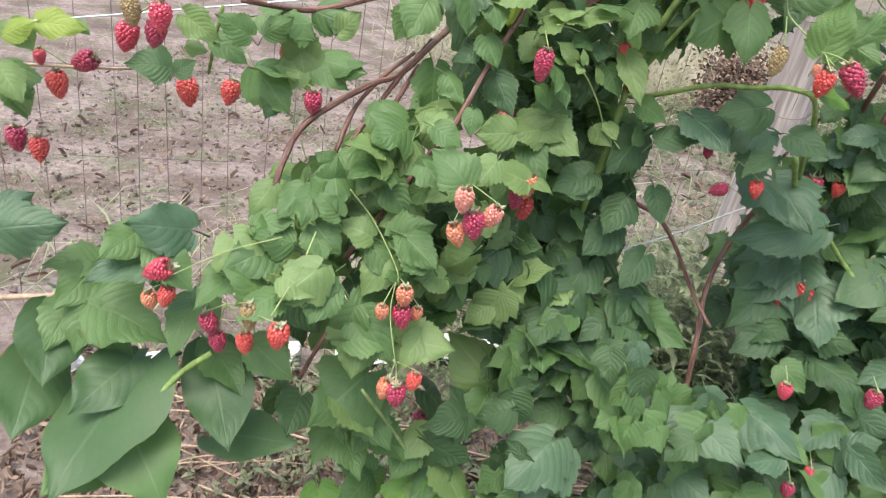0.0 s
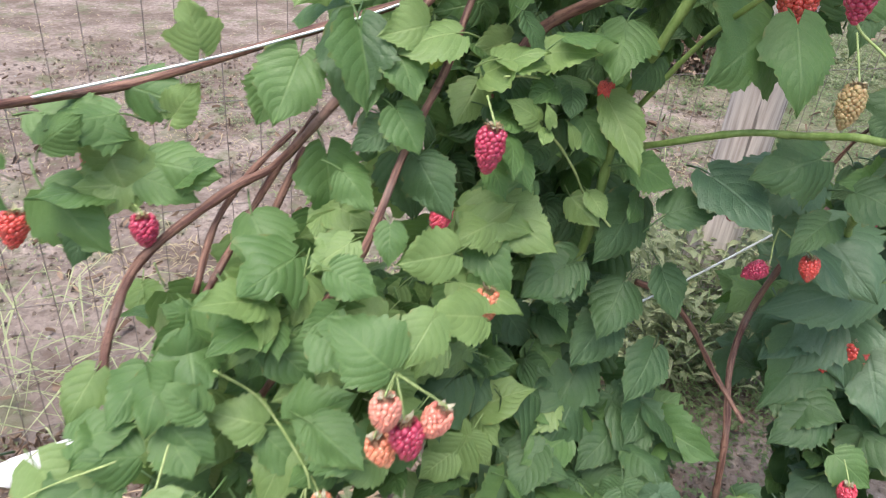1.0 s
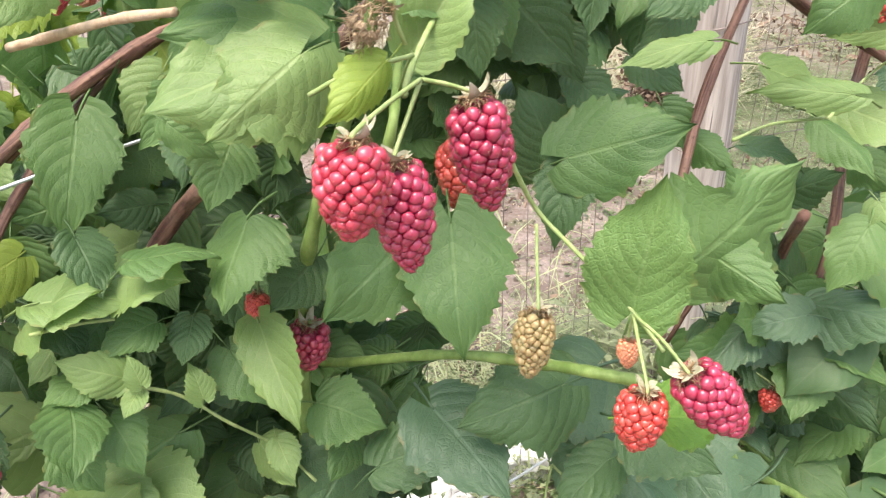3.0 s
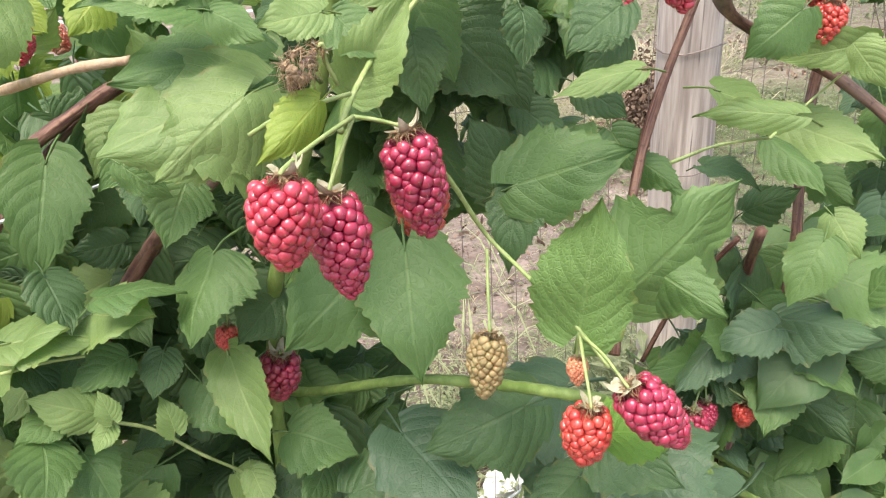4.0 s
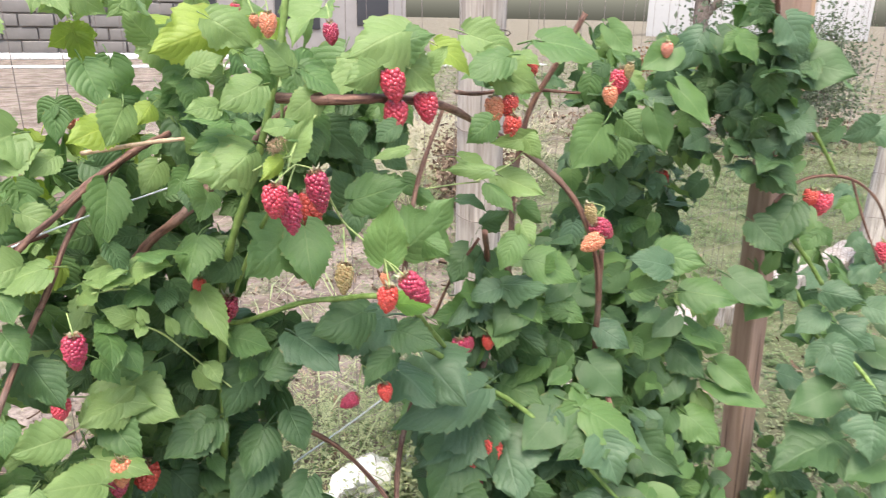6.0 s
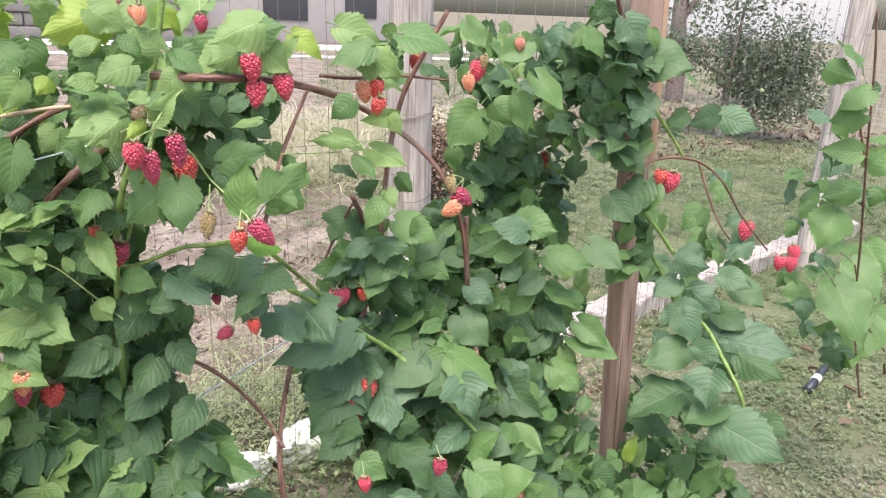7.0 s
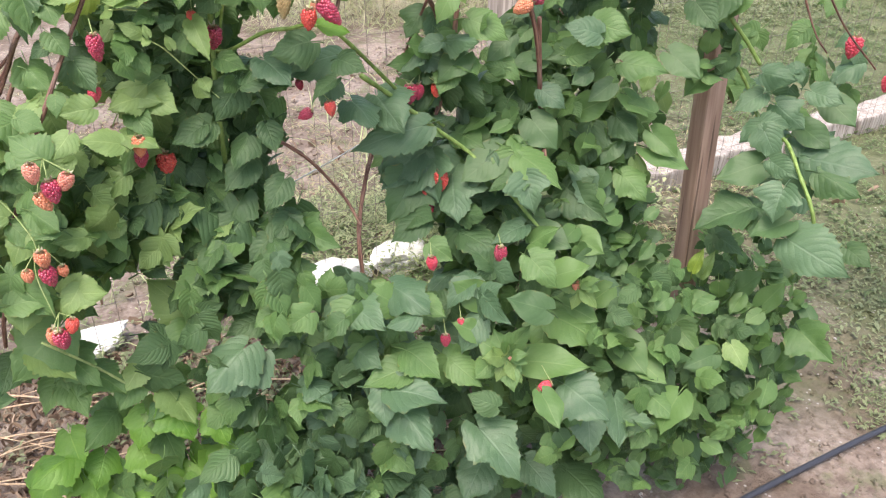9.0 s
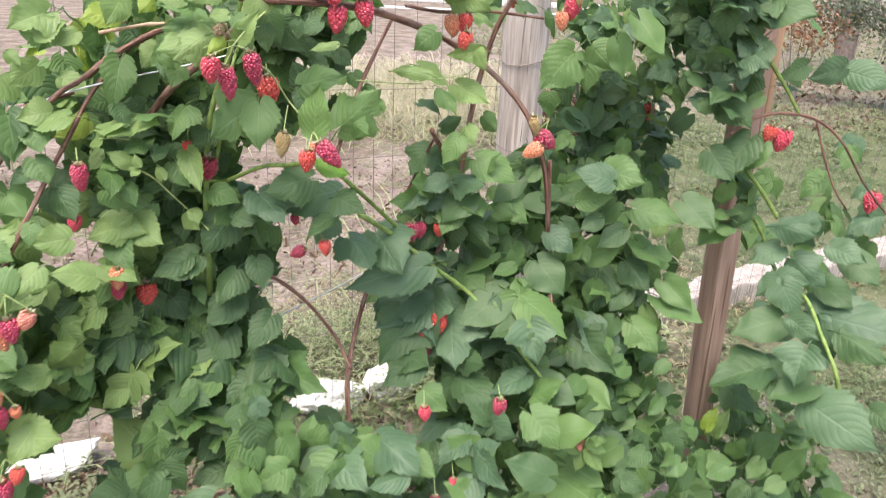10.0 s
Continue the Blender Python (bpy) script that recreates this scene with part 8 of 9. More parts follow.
cane(far_bush, [(1.742, 0.977, 0.838), (2.078, 1.178, 0.579), (2.164, 1.157, 0.476)], 0.0020, 0.0020, CANE_BROWN, "cane")

# berries
fruit(left_bush, (0.124, 0.711, 1.089), ((0.128, 0.699, 1.056), "long", 0.035, 2, 7))
fruit(left_bush, (0.070, 0.593, 0.955), ((0.064, 0.567, 0.947), "pink", 0.024, -1, -4), ((0.078, 0.573, 0.920), "ripe", 0.027, -8, -7), ((0.094, 0.578, 0.930), "pink", 0.024, 25, 0), ((0.064, 0.578, 0.905), "orange", 0.024, -20, 0))
fruit(left_bush, (0.142, 0.884, 0.847), ((0.142, 0.862, 0.819), "red", 0.023, 9, -12))
fruit(left_bush, (0.014, 0.641, 0.813), ((0.024, 0.616, 0.804), "orange", 0.025, -2, 4), ((0.002, 0.610, 0.783), "orange", 0.020, 2, 7), ((0.025, 0.616, 0.777), "ripe", 0.028, -10, -2), ((0.040, 0.626, 0.778), "orange", 0.018, 5, 7))
fruit(left_bush, (0.026, 0.607, 0.724), ((0.048, 0.583, 0.717), "scarlet", 0.022, 10, -11), ((0.019, 0.589, 0.697), "orange", 0.027, 11, 0), ((0.032, 0.579, 0.698), "ripe", 0.028, -7, 2))
fruit(left_bush, (0.076, 0.820, 0.505), ((0.081, 0.795, 0.485), "ripe", 0.036, 11, 1))
fruit(left_bush, (-0.162, 0.592, 0.775), ((-0.180, 0.595, 0.745), "ripe", 0.026, -20, 0), ((-0.172, 0.600, 0.719), "ripe", 0.025, -7, -7), ((-0.140, 0.590, 0.730), "scarlet", 0.024, -5, -11), ((-0.129, 0.558, 0.786), "green", 0.028, -9, -8), ((-0.093, 0.530, 0.788), "scarlet", 0.028, 4, 6))
fruit(left_bush, (-0.216, 0.610, 0.789), ((-0.233, 0.589, 0.806), "red", 0.031, 60, 0), ((-0.244, 0.595, 0.763), "orange", 0.021, -10, 0), ((-0.224, 0.588, 0.776), "scarlet", 0.023, 11, -9))
fruit(left_bush, (-0.246, 0.625, 1.064), ((-0.229, 0.599, 1.060), "red", 0.025, -3, -6), ((-0.240, 0.615, 1.041), "ripe", 0.025, 9, -5), ((-0.274, 0.633, 1.029), "red", 0.028, 11, 1), ((-0.257, 0.605, 1.060), "green", 0.027, -10, -4))
fruit(left_bush, (-0.349, 0.668, 0.982), ((-0.353, 0.652, 0.965), "scarlet", 0.027, -6, 0), ((-0.335, 0.671, 0.987), "ripe", 0.028, 60, 0), ((-0.369, 0.653, 0.990), "red", 0.015, -4, -2))
fruit(left_bush, (-0.261, 0.758, 0.964), ((-0.256, 0.748, 0.949), "scarlet", 0.031, -11, -6))
fruit(left_bush, (-0.193, 0.745, 0.969), ((-0.204, 0.733, 0.961), "scarlet", 0.027, 10, -12))
fruit(left_bush, (-0.148, 0.776, 1.037), ((-0.148, 0.754, 1.009), "scarlet", 0.022, 1, -11))
fruit(left_bush, (-0.120, 0.740, 0.983), ((-0.111, 0.730, 0.966), "ripe", 0.026, 0, 3))
fruit(left_bush, (-0.393, 0.661, 0.904), ((-0.376, 0.649, 0.893), "scarlet", 0.025, -8, -12), ((-0.402, 0.655, 0.898), "ripe", 0.027, -5, 1))
fruit(left_bush, (0.103, 0.751, 1.015), ((0.103, 0.729, 0.987), "red", 0.022, 11, -9))
fruit(left_bush, (0.232, 0.822, 1.096), ((0.232, 0.800, 1.068), "scarlet", 0.018, 7, -12))
fruit(mid_bush, (0.370, 0.826, 0.993), ((0.370, 0.804, 0.965), "ripe", 0.016, -9, 6))
fruit(mid_bush, (0.394, 0.767, 0.971), ((0.376, 0.752, 0.937), "ripe", 0.021, 60, 0), ((0.413, 0.738, 0.949), "scarlet", 0.021, -6, -6))
fruit(mid_bush, (0.567, 0.879, 0.775), ((0.567, 0.857, 0.747), "scarlet", 0.023, -2, -12))
fruit(left_bush, (0.005, 0.721, 0.907), ((0.005, 0.699, 0.879), "orange", 0.021, -10, -8))
fruit(left_bush, (0.136, 0.802, 0.903), ((0.146, 0.727, 0.911), "orange", 0.028, 5, -12), ((0.139, 0.747, 0.885), "ripe", 0.026, 4, -10), ((0.128, 0.856, 0.830), "ripe", 0.040, 6, 3), ((0.157, 0.806, 0.848), "scarlet", 0.038, 5, -6))
fruit(left_bush, (0.401, 0.687, 1.119), ((0.421, 0.651, 1.102), "long", 0.037, -40, 0), ((0.395, 0.655, 1.093), "scarlet", 0.0245, 6, 0), ((0.401, 0.688, 1.100), "orange", 0.012, 1, -10))
leaf(left_bush, (0.408, 0.670, 1.082), (0.446, 0.678, 1.071), "fresh", "single", (0.10, -0.55, 0.80), 0.8)
fruit(left_bush, (0.319, 0.664, 1.219), ((0.298, 0.631, 1.197), "red", 0.027, 6, 0), ((0.312, 0.652, 1.180), "long", 0.035, -6, 0), ((0.338, 0.666, 1.194), "long", 0.036, -10, 0))
fruit(left_bush, (0.341, 0.777, 1.185), ((0.344, 0.765, 1.152), "scarlet", 0.036, 0, -6))
fruit(left_bush, (0.370, 0.728, 1.142), ((0.364, 0.699, 1.100), "green", 0.029, 8, -10))
fruit(left_bush, (0.315, 0.671, 1.228), ((0.303, 0.665, 1.234), "husk", 0.018, 50, 0))
fruit(left_bush, (0.258, 0.819, 1.050), ((0.256, 0.805, 1.038), "ripe", 0.032, 10, 6))
fruit(mid_bush, (0.445, 0.762, 1.273), ((0.425, 0.746, 1.275), "red", 0.032, -8, -7), ((0.430, 0.756, 1.243), "red", 0.031, 7, -11), ((0.464, 0.762, 1.251), "red", 0.031, -11, -4))
fruit(mid_bush, (0.612, 0.894, 1.251), ((0.611, 0.878, 1.209), "scarlet", 0.029, 5, 7), ((0.594, 0.894, 1.230), "orange", 0.031, -8, -4), ((0.611, 0.890, 1.235), "scarlet", 0.027, 11, 6))
fruit(mid_bush, (0.742, 0.861, 1.104), ((0.739, 0.856, 1.074), "ripe", 0.035, -50, 0), ((0.718, 0.846, 1.060), "orange", 0.031, 60, 0), ((0.721, 0.858, 1.096), "green", 0.026, -11, -9))
fruit(mid_bush, (0.782, 0.895, 1.285), ((0.770, 0.899, 1.260), "red", 0.032, 10, 0), ((0.754, 0.890, 1.243), "orange", 0.025, -5, -7), ((0.776, 0.888, 1.274), "green", 0.021, 7, 4))
fruit(mid_bush, (1.012, 1.135, 1.099), ((1.012, 1.113, 1.071), "scarlet", 0.031, -11, -1))
fruit(right_bush, (1.142, 0.907, 1.102), ((1.149, 0.895, 1.072), "red", 0.037, 9, 4), ((1.127, 0.898, 1.081), "scarlet", 0.029, 6, 6))
fruit(right_bush, (1.437, 1.011, 0.960), ((1.434, 0.997, 0.932), "red", 0.040, 12, -10))
fruit(right_bush, (1.532, 0.970, 0.905), ((1.536, 0.958, 0.888), "red", 0.033, -1, -9), ((1.505, 0.961, 0.867), "red", 0.031, 6, -1), ((1.529, 0.954, 0.865), "red", 0.033, 2, -6))
fruit(mid_bush, (0.562, 0.886, 0.953), ((0.542, 0.857, 0.925), "ripe", 0.030, 0, -6), ((0.557, 0.870, 0.924), "ripe", 0.025, 6, -12), ((0.586, 0.865, 0.927), "scarlet", 0.023, 0, 7))
fruit(mid_bush, (0.594, 0.863, 0.789), ((0.592, 0.847, 0.771), "scarlet", 0.033, -2, -12))
fruit(mid_bush, (0.570, 0.876, 0.740), ((0.570, 0.854, 0.712), "ripe", 0.028, 1, -9))
fruit(mid_bush, (0.561, 0.765, 0.698), ((0.561, 0.743, 0.670), "red", 0.025, -6, -5))
fruit(mid_bush, (0.675, 0.754, 0.712), ((0.675, 0.732, 0.684), "ripe", 0.029, 2, -4))
fruit(mid_bush, (0.547, 0.889, 0.766), ((0.547, 0.867, 0.738), "ripe", 0.024, -2, -10))
fruit(mid_bush, (0.840, 0.904, 1.320), ((0.838, 0.898, 1.301), "pink", 0.020, -3, 8))
fruit(left_bush, (0.374, 0.808, 1.348), ((0.374, 0.786, 1.320), "ripe", 0.020, -3, -9))
fruit(left_bush, (0.310, 0.756, 1.356), ((0.310, 0.734, 1.328), "orange", 0.020, 4, -11))
fruit(left_bush, (0.112, 1.010, 1.240), ((0.101, 1.000, 1.217), "pink", 0.024, -12, 0), ((0.119, 1.000, 1.207), "red", 0.024, 12, 5), ((0.133, 1.000, 1.214), "red", 0.022, 40, 5))
fruit(mid_bush, (0.600, 0.703, 0.617), ((0.600, 0.681, 0.589), "red", 0.016, 1, 3))
fruit(mid_bush, (0.572, 0.687, 0.595), ((0.572, 0.665, 0.567), "ripe", 0.022, -1, -5))
fruit(mid_bush, (0.726, 0.618, 0.534), ((0.726, 0.596, 0.506), "red", 0.024, 70, 0))
fruit(left_bush, (0.169, 0.811, 1.263), ((0.169, 0.789, 1.235), "red", 0.017, 6, -10))
fruit(left_bush, (0.293, 0.788, 1.363), ((0.285, 0.768, 1.340), "red", 0.012, 1, 8), ((0.301, 0.764, 1.331), "orange", 0.011, -5, -9))
fruit(mid_bush, (0.724, 1.092, 1.290), ((0.724, 1.070, 1.262), "scarlet", 0.027, 12, 0))
fruit(mid_bush, (0.666, 0.650, 0.559), ((0.656, 0.635, 0.546), "pink", 0.013, 4, -1), ((0.665, 0.628, 0.541), "pink", 0.013, 5, -1), ((0.673, 0.629, 0.546), "pink", 0.012, -8, -3), ((0.661, 0.636, 0.552), "pink", 0.011, -7, -4))
fruit(mid_bush, (0.815, 0.734, 0.619), ((0.802, 0.704, 0.625), "pink", 0.012, -12, -11), ((0.826, 0.736, 0.596), "pink", 0.013, -7, -4), ((0.816, 0.724, 0.616), "pink", 0.012, -7, -9))


# ---- low growth, litter and garden things ----
def weeds(name, label, count, region, tone, size, seed, kind_leaves=5, height=0.05, keep=None, slim=1.0):
    """Small broad-leaved weeds and grass spread over a stretch of ground, as one mass."""
    rng = random.Random(seed)
    verts, faces, uvs = [], [], []
    made = 0
    while made < count:
        x, y = rng.uniform(region[0], region[1]), rng.uniform(region[2], region[3])
        made += 1
        edge = min(x - region[0], region[1] - x, y - region[2], region[3] - y)
        if edge < rng.random() ** 2 * 0.35 * min(region[1] - region[0], region[3] - region[2]) or (keep and not keep(x, y, rng)):
            continue
        z = lift(x, y)
        for k in range(kind_leaves):
            a, s = rng.uniform(0, 6.283), size * rng.uniform(0.5, 1.3)
            up = rng.uniform(0.15, 1.0)
            d = Vector((math.cos(a), math.sin(a), up)).normalized()
            side = d.cross(Vector((0, 0, 1))).normalized() * s * rng.uniform(0.10, 0.24) * slim
            foot = Vector((x + rng.gauss(0, size * 0.5), y + rng.gauss(0, size * 0.5), z + rng.random() * height))
            mid, tip = foot + d * s * 0.55, foot + d * s + Vector((0, 0, -s * 0.25))
            n = len(verts)
            verts += [foot, mid - side, mid + side, tip]
            faces += [(n, n + 1, n + 2), (n + 1, n + 3, n + 2)]
            uvs += [0.5, 0, 0.1, 0.5, 0.9, 0.5, 0.1, 0.5, 0.5, 1, 0.9, 0.5]
    me = bpy.data.meshes.new(name)
    me.from_pydata([tuple(v) for v in verts], [], faces)
    me.uv_layers.new(name="UVMap").data.foreach_set("uv", uvs)
    me.materials.append(tone)
    return tagged(new(name, me), label, "weeds", kind="stuff")


def behind_row(x, y, rng):
    return y > (1.0 if x < 1.5 else 0.72) + 0.28 * x + rng.uniform(0, 0.3) and noise.noise((x * 3.1, y * 3.1, 9)) > rng.uniform(-0.7, 0.25)


WEED = {k: leaf_material("weed_" + k, a, b, per_island=True) for k, a, b in (
    ("green", (0.080, 0.125, 0.048), (0.165, 0.225, 0.098)), ("pale", (0.135, 0.165, 0.080), (0.25, 0.27, 0.155)), ("dusty", (0.13, 0.165, 0.08), (0.25, 0.28, 0.16)), ("straw", (0.30, 0.24, 0.14), (0.46, 0.38, 0.26)), ("bright", (0.24, 0.29, 0.14), (0.42, 0.45, 0.27)), ("hay", (0.32, 0.29, 0.20), (0.54, 0.49, 0.38)))}
weeds("ground_weeds", "low green weeds and clover on the garden ground", 24000, (0.9, 6.4, 0.7, 6.4), WEED["green"], 0.030, 3, keep=behind_row, height=0.025)
weeds("ground_weeds", "pale dusty weeds between the green ones", 10000, (0.9, 7.2, 0.6, 7.6), WEED["pale"], 0.030, 4, keep=behind_row, height=0.02)
weeds("ground_weeds", "sparse low weeds in the soil behind the fence", 3600, (-1.6, 1.8, 1.2, 4.4), WEED["pale"], 0.020, 5, keep=lambda x, y, r: noise.noise((x * 2.2, y * 2.2, 1)) > 0.05, height=0.02)
weeds("ground_weeds", "green weeds at the foot of the fence", 4200, (-0.2, 1.6, 1.15, 2.5), WEED["green"], 0.024, 6, keep=lambda x, y, r: abs(y - 1.58 - 0.36 * x) < 0.6, height=0.05)
weeds("dry_grass", "dry straw-coloured grass stems along the fence", 2200, (-1.5, 2.4, 1.5, 3.2), WEED["straw"], 0.05, 7, slim=0.25, keep=lambda x, y, r: noise.noise((x * 1.7, y * 1.7, 5)) > (0.0 if x > -0.2 else 0.2), height=0.06)
weeds("tall_grass", "tall pale grass tufts growing through the wire fence", 800, (0.1, 1.5, 1.7, 2.4), WEED["pale"], 0.075, 8, slim=0.13, keep=lambda x, y, r: abs(y - 1.66 - 0.36 * x) < 0.25, height=0.35)
weeds("kerb_weeds", "green weeds grown up before the kerb stones", 1500, (0.62, 1.7, 1.6, 2.3), WEED["bright"], 0.034, 12, keep=lambda x, y, r: abs(y - 1.46 - 0.36 * x) < 0.12, height=0.16)
weeds("kerb_weeds", "green weeds among the litter before the kerb stones", 900, (-0.6, 0.5, 1.0, 1.55), WEED["dusty"], 0.028, 28, height=0.05, keep=lambda x, y, r: noise.noise((x * 4, y * 4, 6)) > 0.0)
weeds("kerb_weeds", "pale weeds grown up before the kerb stones", 700, (0.1, 1.7, 1.5, 2.3), WEED["dusty"], 0.030, 13, keep=lambda x, y, r: abs(y - 1.45 - 0.36 * x) < 0.10 and noise.noise((x * 5, 0, 3)) > -0.1, height=0.10)
weeds("soil_straw", "short dry straw scattered on the bare soil", 5200, (-2.4, 2.2, 1.75, 5.2), WEED["straw"], 0.026, 14, slim=0.45, kind_leaves=3, keep=lambda x, y, r: noise.noise((x * 1.3, y * 1.3, 8)) > r.uniform(-0.6, 0.3), height=0.004)
weeds("soil_weeds", "patches of small grey-green weeds on the bare soil", 4200, (-2.4, 1.2, 1.75, 4.6), WEED["dusty"], 0.020, 15, keep=lambda x, y, r: noise.noise((x * 1.9, y * 1.9, 4)) > r.uniform(0.0, 0.35), height=0.02)
weeds("fence_weeds", "bright fine weeds grown thick through the fence foot", 10000, (-0.2, 1.6, 1.5, 3.1), WEED["bright"], 0.022, 16, slim=0.8, keep=lambda x, y, r: abs(y - 1.80 - 0.36 * x) < r.uniform(0.1, 0.4), height=0.14)
weeds("dry_tall_grass", "tall pale grass stems standing behind the wire fence", 34, (0.40, 1.0, 1.75, 2.1), WEED["bright"], 0.32, 17, slim=0.045, height=0.5, kind_leaves=7)
weeds("dry_tall_grass", "thin pale grass stems standing along the fence", 26, (-0.9, -0.1, 1.35, 1.75), WEED["bright"], 0.26, 18, slim=0.05, height=0.25, kind_leaves=6)
weeds("dry_field", "tall dry yellowish grass standing beyond the bare soil", 5200, (-0.2, 5.2, 5.0, 8.5), WEED["hay"], 0.42, 23, slim=0.05, height=0.10, keep=lambda x, y, r: x < 0.50 * y)
weeds("dry_field", "yellowish green grass standing on the ground beyond the bare soil", 3000, (-0.2, 4.6, 4.8, 8.0), WEED["bright"], 0.26, 24, slim=0.07, height=0.06, keep=lambda x, y, r: x < 0.52 * y)
weeds("post_weeds", "tall weeds crowding the foot of the fence post", 420, (0.70, 1.20, 1.55, 1.95), WEED["dusty"], 0.060, 19, slim=0.9, height=0.42)
weeds("post_weeds", "bright grass blades round the foot of the fence post", 260, (0.70, 1.20, 1.55, 1.95), WEED["green"], 0.12, 20, slim=0.09, height=0.35)
weeds("near_weeds", "small weeds on the trodden soil beside the hose", 4200, (1.2, 3.2, 0.35, 1.9), WEED["dusty"], 0.024, 10, height=0.012, keep=lambda x, y, r: noise.noise((x * 4, y * 4, 2)) + 0.7 * (x - 1.65) + 0.3 * (y - 0.8) > r.uniform(-0.1, 0.55))
weeds("near_grass", "tufts of fine grass on the trodden soil", 1500, (1.3, 2.8, 0.2, 1.5), WEED["green"], 0.035, 11, height=0.01, slim=0.25, keep=lambda x, y, r: noise.noise((x * 3, y * 3, 7)) > 0.2)


def litter(name, label, count, region, mats, size, seed, ground=True):
    """Curled dead leaves and chips, lying loose."""
    rng = random.Random(seed)
    verts, faces = [], []
    for _ in range(count):
        x, y = rng.uniform(region[0], region[1]), rng.uniform(region[2], region[3])
        s, a = size * rng.uniform(0.4, 1.4), rng.uniform(0, 6.283)
        turn = Matrix.Rotation(a, 3, "Z") @ Matrix.Rotation(rng.gauss(0, 0.7), 3, "X") @ Matrix.Rotation(rng.gauss(0, 0.7), 3, "Y")
        at = Vector((x, y, lift(x, y) + rng.uniform(0.004, 0.03)))
        n = len(verts)
        w, curl = rng.uniform(0.12, 0.55), rng.uniform(-0.5, 0.7)
        for u in (-1, 0, 1):
            for v in (-1, -0.3, 0.4, 1):
                p = Vector((u * s * w * 0.5 * (1 - 0.5 * v * v), v * s * 0.5, s * curl * (u * u - 0.3 * v * v) * 0.5))
                verts.append(tuple(turn @ p + at))
        for i in range(2):
            for j in range(3):
                k = n + i * 4 + j
                faces.append((k, k + 1, k + 5, k + 4))
    me = bpy.data.meshes.new(name)
    me.from_pydata(verts, [], faces)
    me.materials.append(mats)
    return tagged(new(name, me), label, "leaf litter", kind="stuff")


def litter_material():
    g = Graph("dead_leaf", 0.9, 0.15)
    rnd = g.t.nodes.new("ShaderNodeNewGeometry").outputs["Random Per Island"]
    col = g.mix(rnd, (0.070, 0.044, 0.032), (0.36, 0.27, 0.20))
    col = g.mix(g.math("MULTIPLY", g.noise(g.ground_place(), 120.0), 0.6), col, (0.20, 0.13, 0.10))
    g.color(col)
    return g.mat


DEAD = litter_material()
litter("leaf_litter", "brown dead leaves and bark chips under the bush", 9000, (-0.75, 0.75, 0.55, 1.45), DEAD, 0.021, 21)
litter("leaf_litter", "scattered dry leaves on the soil", 700, (-1.8, 3.0, 1.4, 4.0), DEAD, 0.04, 22)
weeds("far_grass", "dusty grass in patches on the yard beyond the fence", 9000, (2.0, 9.0, 4.5, 8.0), WEED["pale"], 0.055, 9, height=0.03, keep=lambda x, y, r: noise.noise((x * 1.1, y * 1.1, 6)) > r.uniform(-0.2, 0.2))
weeds("far_grass", "brownish dry grass across the far yard", 9000, (-4.0, 16.0, 8.0, 22.0), WEED["pale"], 0.10, 27, height=0.03, keep=lambda x, y, r: x > 0.2 * y)
litter("leaf_litter", "dry brown leaves under the low apple tree", 1600, (4.2, 9.0, 5.8, 9.5), DEAD, 0.07, 25)


def dry_stick(points, r, label):
    bm = bmesh.new()
    tube(bm, smooth_path(points, 6), r, r * 0.6, 6, 0.1, 3)
    return tagged(part("dry_stick", bm, CANE_PALE, None), label, "stick", "dry sticks on the ground")


for k in range(60):
    x, y, a, l = random.uniform(-0.7, 0.5), random.uniform(0.7, 1.3), random.uniform(-0.4, 0.5), random.uniform(0.15, 0.5)
    dry_stick([(x, y, 0.03), (x + l * 0.5 * math.cos(a), y + l * 0.5 * math.sin(a), 0.045), (x + l * math.cos(a), y + l * math.sin(a), 0.03)], random.uniform(0.0015, 0.0035), "thin dry straw-coloured stick lying on leaf litter")


def clods(name, label, count, region, sizes, material, seed):
    """Crumbs of soil and small stones, as one mass of little lumps."""
    rng = random.Random(seed)
    verts, faces = [], []
    for _ in range(count):
        x, y = rng.uniform(region[0], region[1]), rng.uniform(region[2], region[3])
        s = sizes[0] + (sizes[1] - sizes[0]) * rng.random() ** 3
        turn = Euler((rng.uniform(0, 6), rng.uniform(0, 6), rng.uniform(0, 6))).to_matrix()
        at = Vector((x, y, lift(x, y) + s * 0.25))
        n = len(verts)
        for c in ((1, 0, 0), (0, 1, 0), (-1, 0, 0), (0, -1, 0), (0, 0, 1), (0, 0, -1)):
            verts.append(tuple(at + turn @ (Vector(c) * s * rng.uniform(0.6, 1.2))))
        faces += [(n + a, n + b, n + c) for a, b, c in ((0, 1, 4), (1, 2, 4), (2, 3, 4), (3, 0, 4), (1, 0, 5), (2, 1, 5), (3, 2, 5), (0, 3, 5))]
    me = bpy.data.meshes.new(name)
    me.from_pydata(verts, [], faces)
    me.materials.append(material)
    return tagged(new(name, me), label, "soil", kind="stuff")


clods("soil_crumbs", "crumbs of dry brown soil", 9000, (0.7, 2.8, 0.2, 1.6), (0.002, 0.010), SOIL, 41)
clods("soil_crumbs", "clods of pinkish soil behind the fence", 9000, (-1.8, 2.2, 1.6, 4.6), (0.003, 0.016), SOIL, 42)
clods("pebbles", "small pale stones in the bare soil", 260, (-1.8, 2.6, 0.2, 4.2), (0.003, 0.009), CONCRETE, 43)
